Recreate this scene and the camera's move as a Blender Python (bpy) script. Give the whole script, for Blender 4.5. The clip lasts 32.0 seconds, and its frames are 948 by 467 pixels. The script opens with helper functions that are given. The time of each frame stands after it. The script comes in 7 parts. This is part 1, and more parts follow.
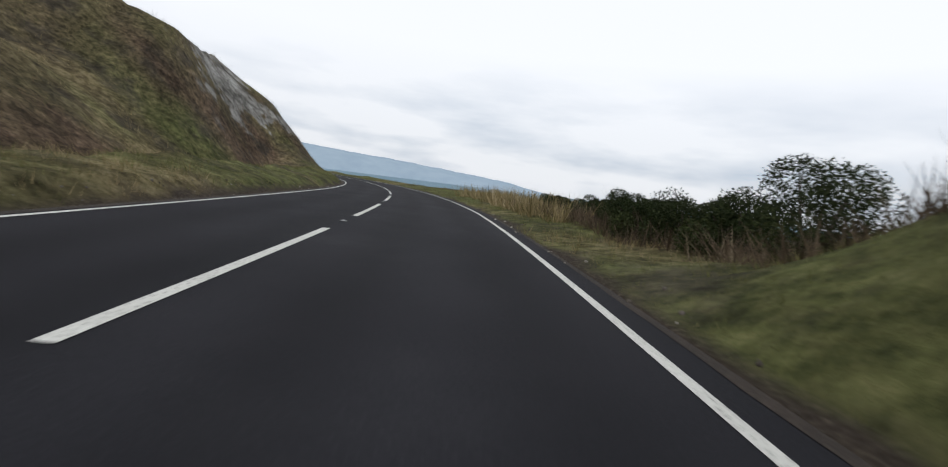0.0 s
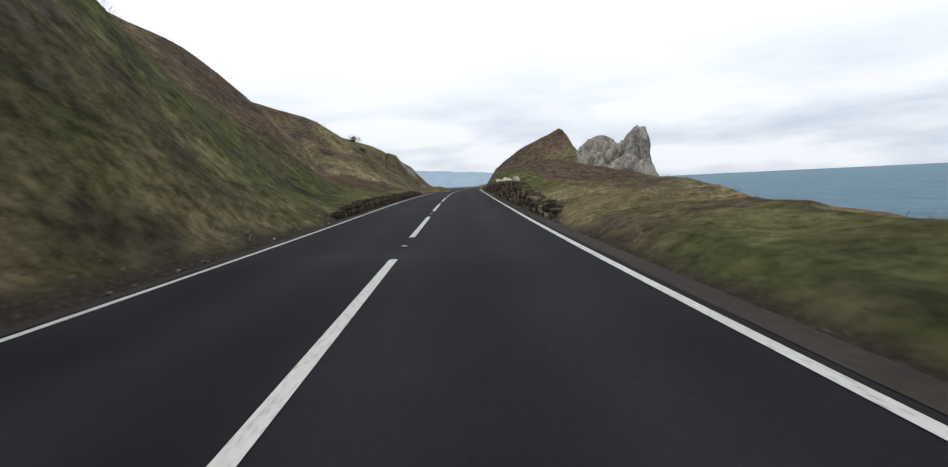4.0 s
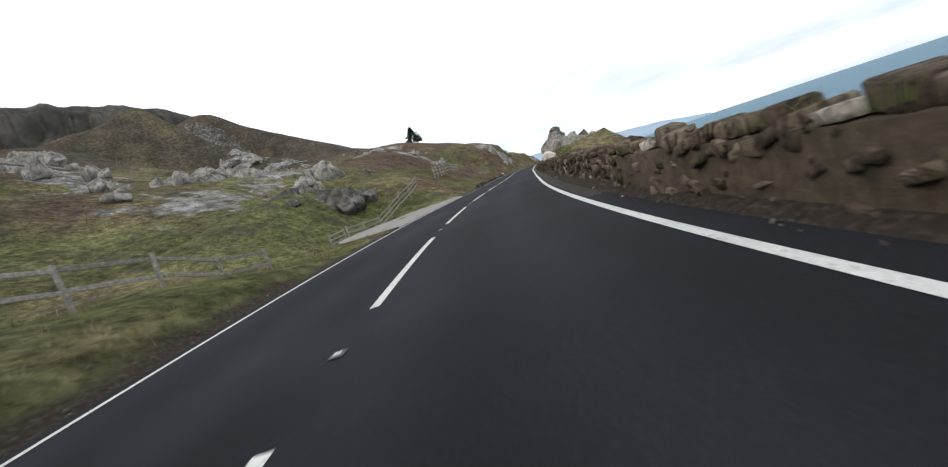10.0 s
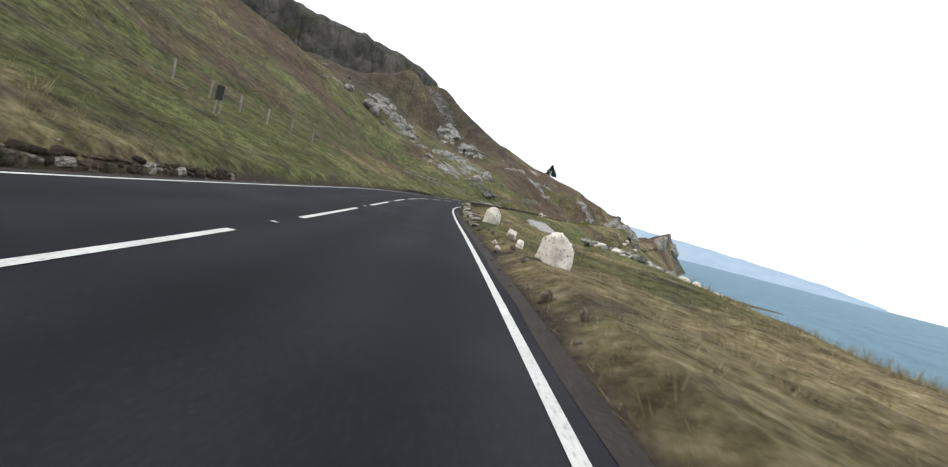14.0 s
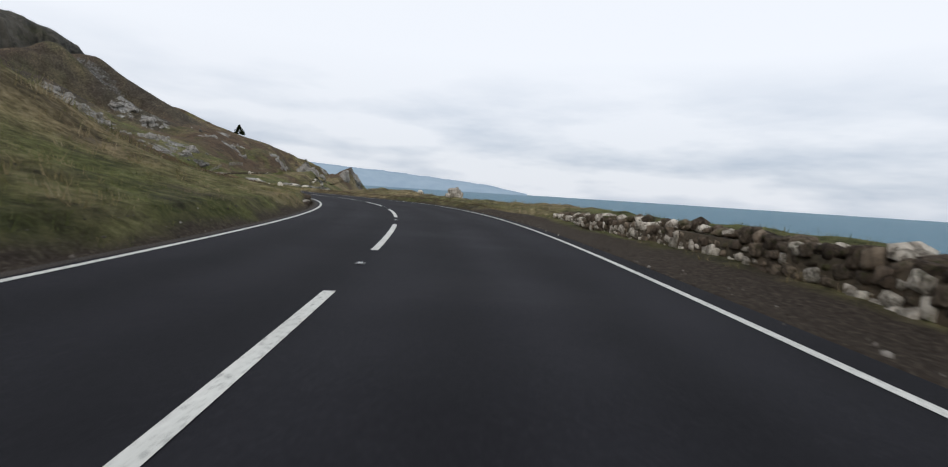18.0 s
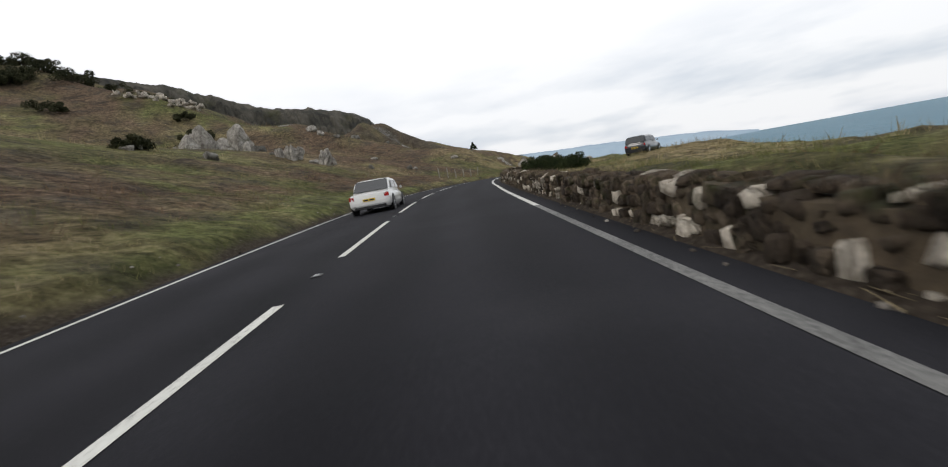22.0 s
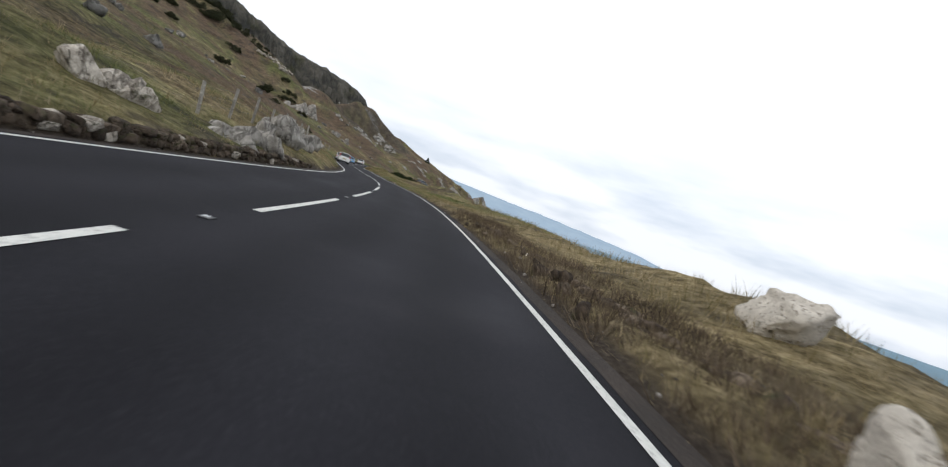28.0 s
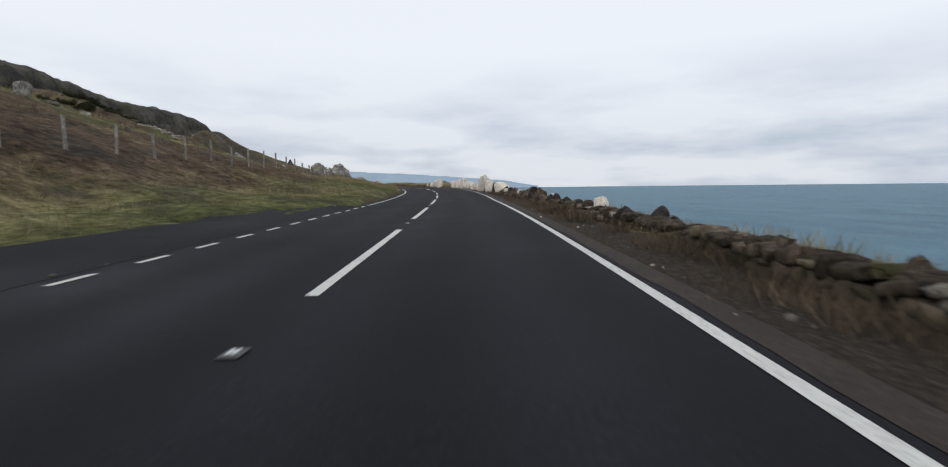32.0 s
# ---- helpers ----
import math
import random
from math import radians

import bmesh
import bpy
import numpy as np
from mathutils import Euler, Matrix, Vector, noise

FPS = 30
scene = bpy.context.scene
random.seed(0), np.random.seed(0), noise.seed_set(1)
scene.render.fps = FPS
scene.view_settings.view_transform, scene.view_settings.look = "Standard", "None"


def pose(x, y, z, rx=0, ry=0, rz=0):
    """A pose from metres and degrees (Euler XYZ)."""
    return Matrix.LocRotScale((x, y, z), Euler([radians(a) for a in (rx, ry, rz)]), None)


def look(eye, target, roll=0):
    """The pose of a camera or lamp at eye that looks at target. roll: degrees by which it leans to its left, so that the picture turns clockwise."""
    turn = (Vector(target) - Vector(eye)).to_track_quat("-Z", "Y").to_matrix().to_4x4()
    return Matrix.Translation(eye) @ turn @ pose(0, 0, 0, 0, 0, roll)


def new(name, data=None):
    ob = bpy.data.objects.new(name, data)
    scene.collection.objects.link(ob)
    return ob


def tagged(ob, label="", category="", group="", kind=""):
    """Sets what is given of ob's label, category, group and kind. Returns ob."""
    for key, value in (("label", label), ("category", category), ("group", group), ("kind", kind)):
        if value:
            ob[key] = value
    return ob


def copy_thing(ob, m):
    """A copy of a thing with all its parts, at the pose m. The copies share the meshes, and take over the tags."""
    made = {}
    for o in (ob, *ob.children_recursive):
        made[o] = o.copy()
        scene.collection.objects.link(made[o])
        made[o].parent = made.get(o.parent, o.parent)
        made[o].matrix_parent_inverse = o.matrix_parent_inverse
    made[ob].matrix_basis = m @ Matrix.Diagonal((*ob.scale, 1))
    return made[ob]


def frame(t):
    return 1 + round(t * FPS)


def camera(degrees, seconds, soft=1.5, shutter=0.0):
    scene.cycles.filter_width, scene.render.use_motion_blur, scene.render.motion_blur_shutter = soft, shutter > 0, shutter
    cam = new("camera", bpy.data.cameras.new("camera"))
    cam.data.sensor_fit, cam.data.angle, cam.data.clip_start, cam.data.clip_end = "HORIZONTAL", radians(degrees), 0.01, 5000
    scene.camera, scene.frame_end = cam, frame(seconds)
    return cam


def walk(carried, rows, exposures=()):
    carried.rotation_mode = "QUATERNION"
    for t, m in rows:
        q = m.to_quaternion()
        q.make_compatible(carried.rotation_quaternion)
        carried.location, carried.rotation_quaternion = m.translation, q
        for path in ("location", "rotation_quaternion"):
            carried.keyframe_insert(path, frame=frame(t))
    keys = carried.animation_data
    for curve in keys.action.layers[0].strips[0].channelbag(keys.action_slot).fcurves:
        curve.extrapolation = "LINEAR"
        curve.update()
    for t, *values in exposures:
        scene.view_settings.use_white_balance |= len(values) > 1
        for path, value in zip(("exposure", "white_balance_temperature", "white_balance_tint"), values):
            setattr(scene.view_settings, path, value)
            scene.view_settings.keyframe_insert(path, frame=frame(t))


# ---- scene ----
cam = camera(89.68, 32.0, soft=1.15, shutter=0.08)
# a motorcycle's tail camera: it looks back along the road and rides away from what it sees
walk(cam, [
    (0.0, pose(-0.782, 1.930, 1.061, 84.180, -7.146, 86.872)),
    (0.5, pose(10.108, 1.740, 1.093, 83.973, -4.926, 85.419)),
    (1.0, pose(21.195, 1.593, 1.192, 83.754, -2.686, 85.392)),
    (1.5, pose(32.843, 1.525, 1.306, 83.467, -0.089, 86.622)),
    (2.0, pose(44.975, 1.622, 1.372, 83.263, 1.942, 87.877)),
    (2.5, pose(57.676, 1.968, 1.372, 83.327, 2.077, 88.963)),
    (3.0, pose(70.719, 2.492, 1.308, 83.560, 1.885, 89.957)),
    (3.5, pose(83.890, 3.152, 1.188, 83.912, 2.627, 90.563)),
    (4.0, pose(97.240, 3.982, 1.152, 84.046, 2.793, 91.114)),
    (4.5, pose(110.731, 5.028, 1.193, 84.021, 2.460, 91.785)),
    (5.0, pose(124.197, 6.258, 1.181, 84.199, 2.088, 92.610)),
    (5.5, pose(137.490, 7.585, 1.047, 84.943, 2.141, 93.311)),
    (6.0, pose(150.598, 8.932, 0.811, 86.314, 2.697, 93.691)),
    (6.5, pose(163.515, 10.406, 0.588, 86.798, 2.090, 94.563)),
    (7.0, pose(176.087, 12.037, 0.323, 86.815, 1.180, 95.473)),
    (7.5, pose(188.126, 13.833, 0.021, 86.770, 0.371, 95.962)),
    (8.0, pose(199.811, 15.673, -0.211, 86.578, 0.734, 96.082)),
    (8.5, pose(211.245, 17.510, -0.420, 86.264, 4.025, 96.267)),
    (9.0, pose(222.377, 19.492, -0.652, 85.855, 8.586, 97.839)),
    (9.5, pose(233.079, 21.900, -0.924, 85.355, 14.161, 101.517)),
    (10.0, pose(243.472, 25.002, -1.230, 84.876, 18.301, 106.243)),
    (10.5, pose(253.691, 28.928, -1.493, 84.642, 17.480, 110.914)),
    (11.0, pose(263.708, 33.611, -1.719, 84.634, 14.708, 114.839)),
    (11.5, pose(273.717, 39.114, -1.925, 84.909, 12.175, 118.164)),
    (12.0, pose(283.129, 45.102, -2.100, 85.323, 8.795, 121.262)),
    (12.5, pose(291.492, 50.891, -2.255, 85.772, 4.040, 123.700)),
    (13.0, pose(299.488, 56.676, -2.383, 86.181, -1.563, 124.554)),
    (13.5, pose(307.711, 62.828, -2.438, 86.559, -8.106, 124.009)),
    (14.0, pose(315.645, 68.409, -2.458, 86.608, -14.242, 122.076)),
    (14.5, pose(322.797, 72.714, -2.515, 85.996, -18.478, 118.177)),
    (15.0, pose(330.350, 76.868, -2.487, 85.728, -22.058, 114.882)),
    (15.5, pose(338.337, 80.756, -2.398, 85.789, -24.872, 111.447)),
    (16.0, pose(346.708, 84.297, -2.281, 85.928, -26.226, 106.885)),
    (16.5, pose(355.467, 87.291, -2.208, 85.865, -25.419, 100.723)),
    (17.0, pose(364.685, 89.445, -2.188, 85.558, -22.338, 94.797)),
    (17.5, pose(374.048, 90.649, -2.131, 85.273, -13.981, 89.524)),
    (18.0, pose(383.567, 91.138, -2.063, 84.872, -3.620, 86.812)),
    (18.5, pose(393.453, 91.012, -1.976, 84.269, 6.372, 87.354)),
    (19.0, pose(403.189, 91.241, -1.879, 83.586, 14.404, 90.587)),
    (19.5, pose(411.894, 92.711, -1.932, 83.013, 17.848, 96.689)),
    (20.0, pose(420.611, 94.892, -2.080, 82.951, 17.511, 103.294)),
    (20.5, pose(430.606, 97.582, -2.215, 84.138, 11.246, 107.059)),
    (21.0, pose(440.959, 101.196, -2.390, 85.101, 5.191, 108.573)),
    (21.5, pose(451.046, 105.302, -2.655, 84.431, 6.735, 110.423)),
    (22.0, pose(461.349, 109.792, -2.960, 83.704, 10.213, 111.829)),
    (22.5, pose(472.083, 115.248, -3.157, 84.430, 12.723, 114.355)),
    (23.0, pose(482.391, 121.242, -3.249, 85.408, 13.397, 118.921)),
    (23.5, pose(491.918, 127.020, -3.340, 85.811, 9.381, 122.000)),
    (24.0, pose(500.972, 132.944, -3.468, 85.838, 3.695, 123.023)),
    (24.5, pose(509.603, 139.276, -3.657, 85.249, -1.456, 123.601)),
    (25.0, pose(517.783, 145.325, -3.783, 84.715, -6.437, 123.466)),
    (25.5, pose(525.454, 150.555, -3.797, 84.920, -10.853, 121.872)),
    (26.0, pose(533.389, 155.550, -3.852, 85.090, -12.732, 119.292)),
    (26.5, pose(541.661, 160.179, -3.981, 85.261, -12.442, 116.298)),
    (27.0, pose(550.427, 164.431, -4.132, 85.535, -12.208, 113.300)),
    (27.5, pose(559.806, 168.396, -4.251, 86.016, -14.259, 110.265)),
    (28.0, pose(569.815, 172.137, -4.317, 86.729, -18.972, 106.226)),
    (28.5, pose(579.098, 174.811, -4.424, 86.716, -19.143, 102.063)),
    (29.0, pose(588.471, 176.919, -4.550, 86.385, -16.929, 98.053)),
    (29.5, pose(598.890, 178.884, -4.670, 86.177, -14.226, 95.185)),
    (30.0, pose(609.822, 180.341, -4.802, 85.864, -11.108, 93.247)),
    (30.5, pose(620.991, 181.315, -4.924, 85.267, -8.455, 91.255)),
    (31.0, pose(632.476, 182.032, -5.039, 84.705, -5.739, 90.030)),
    (31.5, pose(644.388, 182.647, -5.170, 84.514, -2.633, 89.962)),
    (32.0, pose(656.477, 183.087, -5.383, 84.421, 0.593, 90.158)),
], [(t, e, k, 10.0) for t, e, k in (
    (0.0, -0.62, 6350.0), (2.0, -0.55, 6400.0), (4.0, -0.5, 6300.0), (6.0, -0.06, 6100.0), (8.0, -0.2, 6100.0), (11.0, -0.2, 6250.0), (14.5, 0.0, 6250.0), (17.0, -0.58, 6200.0),
    (19.0, -0.72, 6300.0), (21.0, -0.68, 6500.0), (23.0, -0.3, 6550.0), (25.5, -0.1, 6400.0), (28.0, -0.4, 6250.0), (31.0, -0.62, 6150.0), (32.0, -0.78, 6200.0))])

# ---- daylight: a bright, broken overcast with a veiled sun over the sea ----
world = bpy.data.worlds.new("overcast_sky")
scene.world = world
world.use_nodes = True
_nt = world.node_tree
_nt.nodes.clear()


def wnode(kind, **kw):
    n = _nt.nodes.new(kind)
    for k, v in kw.items():
        n.inputs[k].default_value = v
    return n


SUN_AZ, SUN_EL = radians(-38), radians(34)
_sky = wnode("ShaderNodeTexSky")
_sky.sky_type, _sky.sun_disc = "NISHITA", False
_sky.sun_elevation, _sky.sun_rotation = SUN_EL, radians(90) - SUN_AZ
_sky.air_density, _sky.dust_density, _sky.ozone_density = 1.0, 2.0, 1.0
_geo = wnode("ShaderNodeTexCoord")
_map = wnode("ShaderNodeMapping")
_map.inputs["Scale"].default_value = (1.0, 1.0, 4.5)
_n1 = wnode("ShaderNodeTexNoise", Scale=2.1, Detail=5.0, Roughness=0.55)
_ramp = wnode("ShaderNodeValToRGB")
_ramp.color_ramp.elements[0].position, _ramp.color_ramp.elements[0].color = 0.34, (0.72, 0.84, 1.0, 1)
_ramp.color_ramp.elements[1].position, _ramp.color_ramp.elements[1].color = 0.56, (1.42, 1.44, 1.48, 1)
_sep = wnode("ShaderNodeSeparateXYZ")
_up = wnode("ShaderNodeMapRange")
for _k, _v in (("From Min", 0.06), ("From Max", 0.26), ("To Min", 0.0), ("To Max", 1.0)):
    _up.inputs[_k].default_value = _v
_lift = wnode("ShaderNodeMix")
_lift.data_type = "RGBA"
_lift.inputs["B"].default_value = (1.62, 1.64, 1.68, 1)
_scale = wnode("ShaderNodeVectorMath")
_scale.operation = "SCALE"
_scale.inputs["Scale"].default_value = 0.10
_mix = wnode("ShaderNodeMix")
_mix.data_type = "RGBA"
_mix.inputs["Factor"].default_value = 0.9
_bg = wnode("ShaderNodeBackground", Strength=1.0)
_out = wnode("ShaderNodeOutputWorld")
_l = _nt.links.new
_l(_geo.outputs["Generated"], _map.inputs["Vector"])
_l(_map.outputs["Vector"], _n1.inputs["Vector"])
_l(_n1.outputs["Fac"], _ramp.inputs["Fac"])
_l(_geo.outputs["Generated"], _sep.inputs["Vector"])
_l(_sep.outputs["Z"], _up.inputs["Value"])
_l(_up.outputs["Result"], _lift.inputs["Factor"])
_l(_ramp.outputs["Color"], _lift.inputs["A"])
_l(_sky.outputs["Color"], _scale.inputs["Vector"])
_l(_scale.outputs["Vector"], _mix.inputs["A"])
_l(_lift.outputs["Result"], _mix.inputs["B"])
_l(_mix.outputs["Result"], _bg.inputs["Color"])
_l(_bg.outputs["Background"], _out.inputs["Surface"])

sun = new("sun", bpy.data.lights.new("sun", "SUN"))
sun.data.energy, sun.data.angle, sun.data.color = 1.35, radians(14), (1.0, 0.95, 0.88)
sun.matrix_world = look((math.cos(SUN_AZ) * 100, math.sin(SUN_AZ) * 100, math.tan(SUN_EL) * 100), (0, 0, 0))

# ---- materials ----
def material(name, rough=0.85, metal=0.0, spec=0.4):
    m = bpy.data.materials.new(name)
    m.use_nodes = True
    b = m.node_tree.nodes["Principled BSDF"]
    b.inputs["Roughness"].default_value, b.inputs["Metallic"].default_value = rough, metal
    b.inputs["Specular IOR Level"].default_value = spec
    return m, m.node_tree, b


def add(nt, kind, **kw):
    n = nt.nodes.new(kind)
    for k, v in kw.items():
        n.inputs[k].default_value = v
    return n


def ramp(nt, stops):
    n = nt.nodes.new("ShaderNodeValToRGB")
    r = n.color_ramp
    while len(r.elements) < len(stops):
        r.elements.new(0.5)
    for e, (p, c) in zip(r.elements, stops):
        e.position, e.color = p, (*c, 1) if len(c) == 3 else c
    return n


def noisy(name, stops, scale, rough=0.9, bump=0.3, bump_scale=None, stops2=None, scale2=0.2, mix2=0.5, dist=0.03,
          spec=0.3, rand=0.0, stretch=(1, 1, 1), island=False):
    """A surface coloured by fine noise, blended with a second coarse one, with a fine relief. Object coordinates are metres."""
    m, nt, b = material(name, rough, 0.0, spec)
    tc = add(nt, "ShaderNodeTexCoord")
    mp = add(nt, "ShaderNodeMapping", Scale=stretch)
    nt.links.new(tc.outputs["Object"], mp.inputs["Vector"])
    vec = mp.outputs["Vector"]
    n1 = add(nt, "ShaderNodeTexNoise", Scale=scale, Detail=6.0, Roughness=0.62)
    nt.links.new(vec, n1.inputs["Vector"])
    r1 = ramp(nt, stops)
    nt.links.new(n1.outputs["Fac"], r1.inputs["Fac"])
    col = r1.outputs["Color"]
    if stops2:
        n2 = add(nt, "ShaderNodeTexNoise", Scale=scale2, Detail=4.0, Roughness=0.55)
        nt.links.new(vec, n2.inputs["Vector"])
        r2 = ramp(nt, stops2)
        nt.links.new(n2.outputs["Fac"], r2.inputs["Fac"])
        mx = nt.nodes.new("ShaderNodeMix")
        mx.data_type = "RGBA"
        mx.inputs["Factor"].default_value = mix2
        nt.links.new(col, mx.inputs["A"])
        nt.links.new(r2.outputs["Color"], mx.inputs["B"])
        col = mx.outputs["Result"]
    if rand:
        oi = nt.nodes.new("ShaderNodeNewGeometry" if island else "ShaderNodeObjectInfo")
        hs = add(nt, "ShaderNodeHueSaturation")
        mr = add(nt, "ShaderNodeMapRange")
        mr.inputs["To Min"].default_value, mr.inputs["To Max"].default_value = 1 - rand, 1 + rand
        nt.links.new(oi.outputs["Random Per Island" if island else "Random"], mr.inputs["Value"])
        nt.links.new(mr.outputs["Result"], hs.inputs["Value"])
        nt.links.new(col, hs.inputs["Color"])
        col = hs.outputs["Color"]
    nt.links.new(col, b.inputs["Base Color"])
    if bump:
        nb = add(nt, "ShaderNodeTexNoise", Scale=bump_scale or scale * 2, Detail=6.0, Roughness=0.65)
        nt.links.new(vec, nb.inputs["Vector"])
        bp = add(nt, "ShaderNodeBump", Strength=bump, Distance=dist)
        nt.links.new(nb.outputs["Fac"], bp.inputs["Height"])
        nt.links.new(bp.outputs["Normal"], b.inputs["Normal"])
    return m


def plain(name, c, rough=0.6, metal=0.0, spec=0.4, var=0.08, scale=6.0):
    lo, hi = tuple(v * (1 - var) for v in c), tuple(min(1, v * (1 + var)) for v in c)
    m = noisy(name, [(0.3, lo), (0.7, hi)], scale, rough, 0.0, spec=spec)
    m.node_tree.nodes["Principled BSDF"].inputs["Metallic"].default_value = metal
    return m


M_ASPHALT = noisy("worn_asphalt", [(0.3, (0.010, 0.010, 0.0125)), (0.55, (0.016, 0.016, 0.0195)), (0.82, (0.038, 0.038, 0.043))], 30.0,
                  0.82, 0.35, 90.0, [(0.3, (0.008, 0.008, 0.010)), (0.6, (0.020, 0.020, 0.0235)), (0.75, (0.036, 0.036, 0.040))], 0.3, 0.5, 0.01, spec=0.07)


def worn_tracks():
    """Smooth darker wheel tracks and paler grit between them, by the distance across the carriageway."""
    nt = M_ASPHALT.node_tree
    b = nt.nodes["Principled BSDF"]
    old = b.inputs["Base Color"].links[0].from_socket
    at_n = nt.nodes.new("ShaderNodeAttribute")
    at_n.attribute_name = "across"
    tc = add(nt, "ShaderNodeTexCoord")
    nz = add(nt, "ShaderNodeTexNoise", Scale=0.25, Detail=3.0)
    nt.links.new(tc.outputs["Object"], nz.inputs["Vector"])
    off = nt.nodes.new("ShaderNodeMath")
    off.operation = "MULTIPLY_ADD"
    off.inputs[1].default_value, off.inputs[2].default_value = 0.8, -0.4
    nt.links.new(nz.outputs["Fac"], off.inputs[0])
    sm = nt.nodes.new("ShaderNodeMath")
    sm.operation = "ADD"
    nt.links.new(at_n.outputs["Fac"], sm.inputs[0])
    nt.links.new(off.outputs[0], sm.inputs[1])
    wv = nt.nodes.new("ShaderNodeMath")
    wv.operation = "MULTIPLY"
    wv.inputs[1].default_value = 3.9
    nt.links.new(sm.outputs[0], wv.inputs[0])
    sn = nt.nodes.new("ShaderNodeMath")
    sn.operation = "SINE"
    nt.links.new(wv.outputs[0], sn.inputs[0])
    mr = add(nt, "ShaderNodeMapRange")
    for k, v in (("From Min", -1.0), ("From Max", 1.0), ("To Min", 0.84), ("To Max", 1.16)):
        mr.inputs[k].default_value = v
    nt.links.new(sn.outputs[0], mr.inputs["Value"])
    hs = add(nt, "ShaderNodeHueSaturation")
    nt.links.new(mr.outputs["Result"], hs.inputs["Value"])
    nt.links.new(old, hs.inputs["Color"])
    nt.links.new(hs.outputs["Color"], b.inputs["Base Color"])


worn_tracks()
M_PAINT = noisy("road_paint", [(0.36, (0.06, 0.06, 0.06)), (0.43, (0.46, 0.46, 0.43)), (0.7, (0.62, 0.62, 0.58))], 26.0, 0.7, 0.2, 120.0,
                [(0.3, (0.42, 0.42, 0.39)), (0.7, (0.66, 0.66, 0.62))], 1.1, 0.4, 0.004)
M_PAINT_FADED = noisy("faded_road_paint", [(0.42, (0.03, 0.03, 0.032)), (0.5, (0.13, 0.13, 0.125)), (0.7, (0.26, 0.26, 0.25))], 26.0, 0.75, 0.2, 120.0,
                      [(0.3, (0.07, 0.07, 0.07)), (0.7, (0.24, 0.24, 0.23))], 1.1, 0.5, 0.004)
M_SEA = noisy("grey_blue_sea", [(0.35, (0.048, 0.125, 0.18)), (0.7, (0.085, 0.19, 0.25))], 0.05, 0.5, 0.9, 0.5,
              dist=0.6, spec=0.15, stretch=(1, 2.2, 1))
# distance haze is painted into the far land's pale blue-grey colour
M_FAR = noisy("haze_painted_far_land", [(0.3, (0.27, 0.35, 0.43)), (0.7, (0.33, 0.41, 0.48))], 0.006, 1.0, 0.0, spec=0.0)


def mixed(nt, fac, a, b):
    mx = nt.nodes.new("ShaderNodeMix")
    mx.data_type = "RGBA"
    nt.links.new(fac, mx.inputs["Factor"])
    nt.links.new(a, mx.inputs["A"])
    nt.links.new(b, mx.inputs["B"])
    return mx.outputs["Result"]


def cracked(nt, tc, scale, width):
    """0 in the cracks of a fractured rock, 1 between them: thin winding seams, longer along one slant."""
    mp = add(nt, "ShaderNodeMapping", Rotation=(0.5, 0.35, 0.3), Scale=(1.0, 1.0, 0.45))
    nt.links.new(tc, mp.inputs["Vector"])
    out = None
    for k in (0.8, 2.1):
        nz = add(nt, "ShaderNodeTexNoise", Scale=scale * k, Detail=5.0, Roughness=0.5, Distortion=0.6)
        nt.links.new(mp.outputs["Vector"], nz.inputs["Vector"])
        sb = nt.nodes.new("ShaderNodeMath")
        sb.operation = "SUBTRACT"
        sb.inputs[1].default_value = 0.5
        nt.links.new(nz.outputs["Fac"], sb.inputs[0])
        ab = nt.nodes.new("ShaderNodeMath")
        ab.operation = "ABSOLUTE"
        nt.links.new(sb.outputs[0], ab.inputs[0])
        mr = add(nt, "ShaderNodeMapRange")
        mr.inputs["From Max"].default_value = width * 0.7
        mr.inputs["To Min"].default_value = 0.5
        nt.links.new(ab.outputs[0], mr.inputs["Value"])
        if out is None:
            out = mr.outputs["Result"]
        else:
            ml = nt.nodes.new("ShaderNodeMath")
            ml.operation = "MULTIPLY"
            nt.links.new(out, ml.inputs[0])
            nt.links.new(mr.outputs["Result"], ml.inputs[1])
            out = ml.outputs[0]
    return out


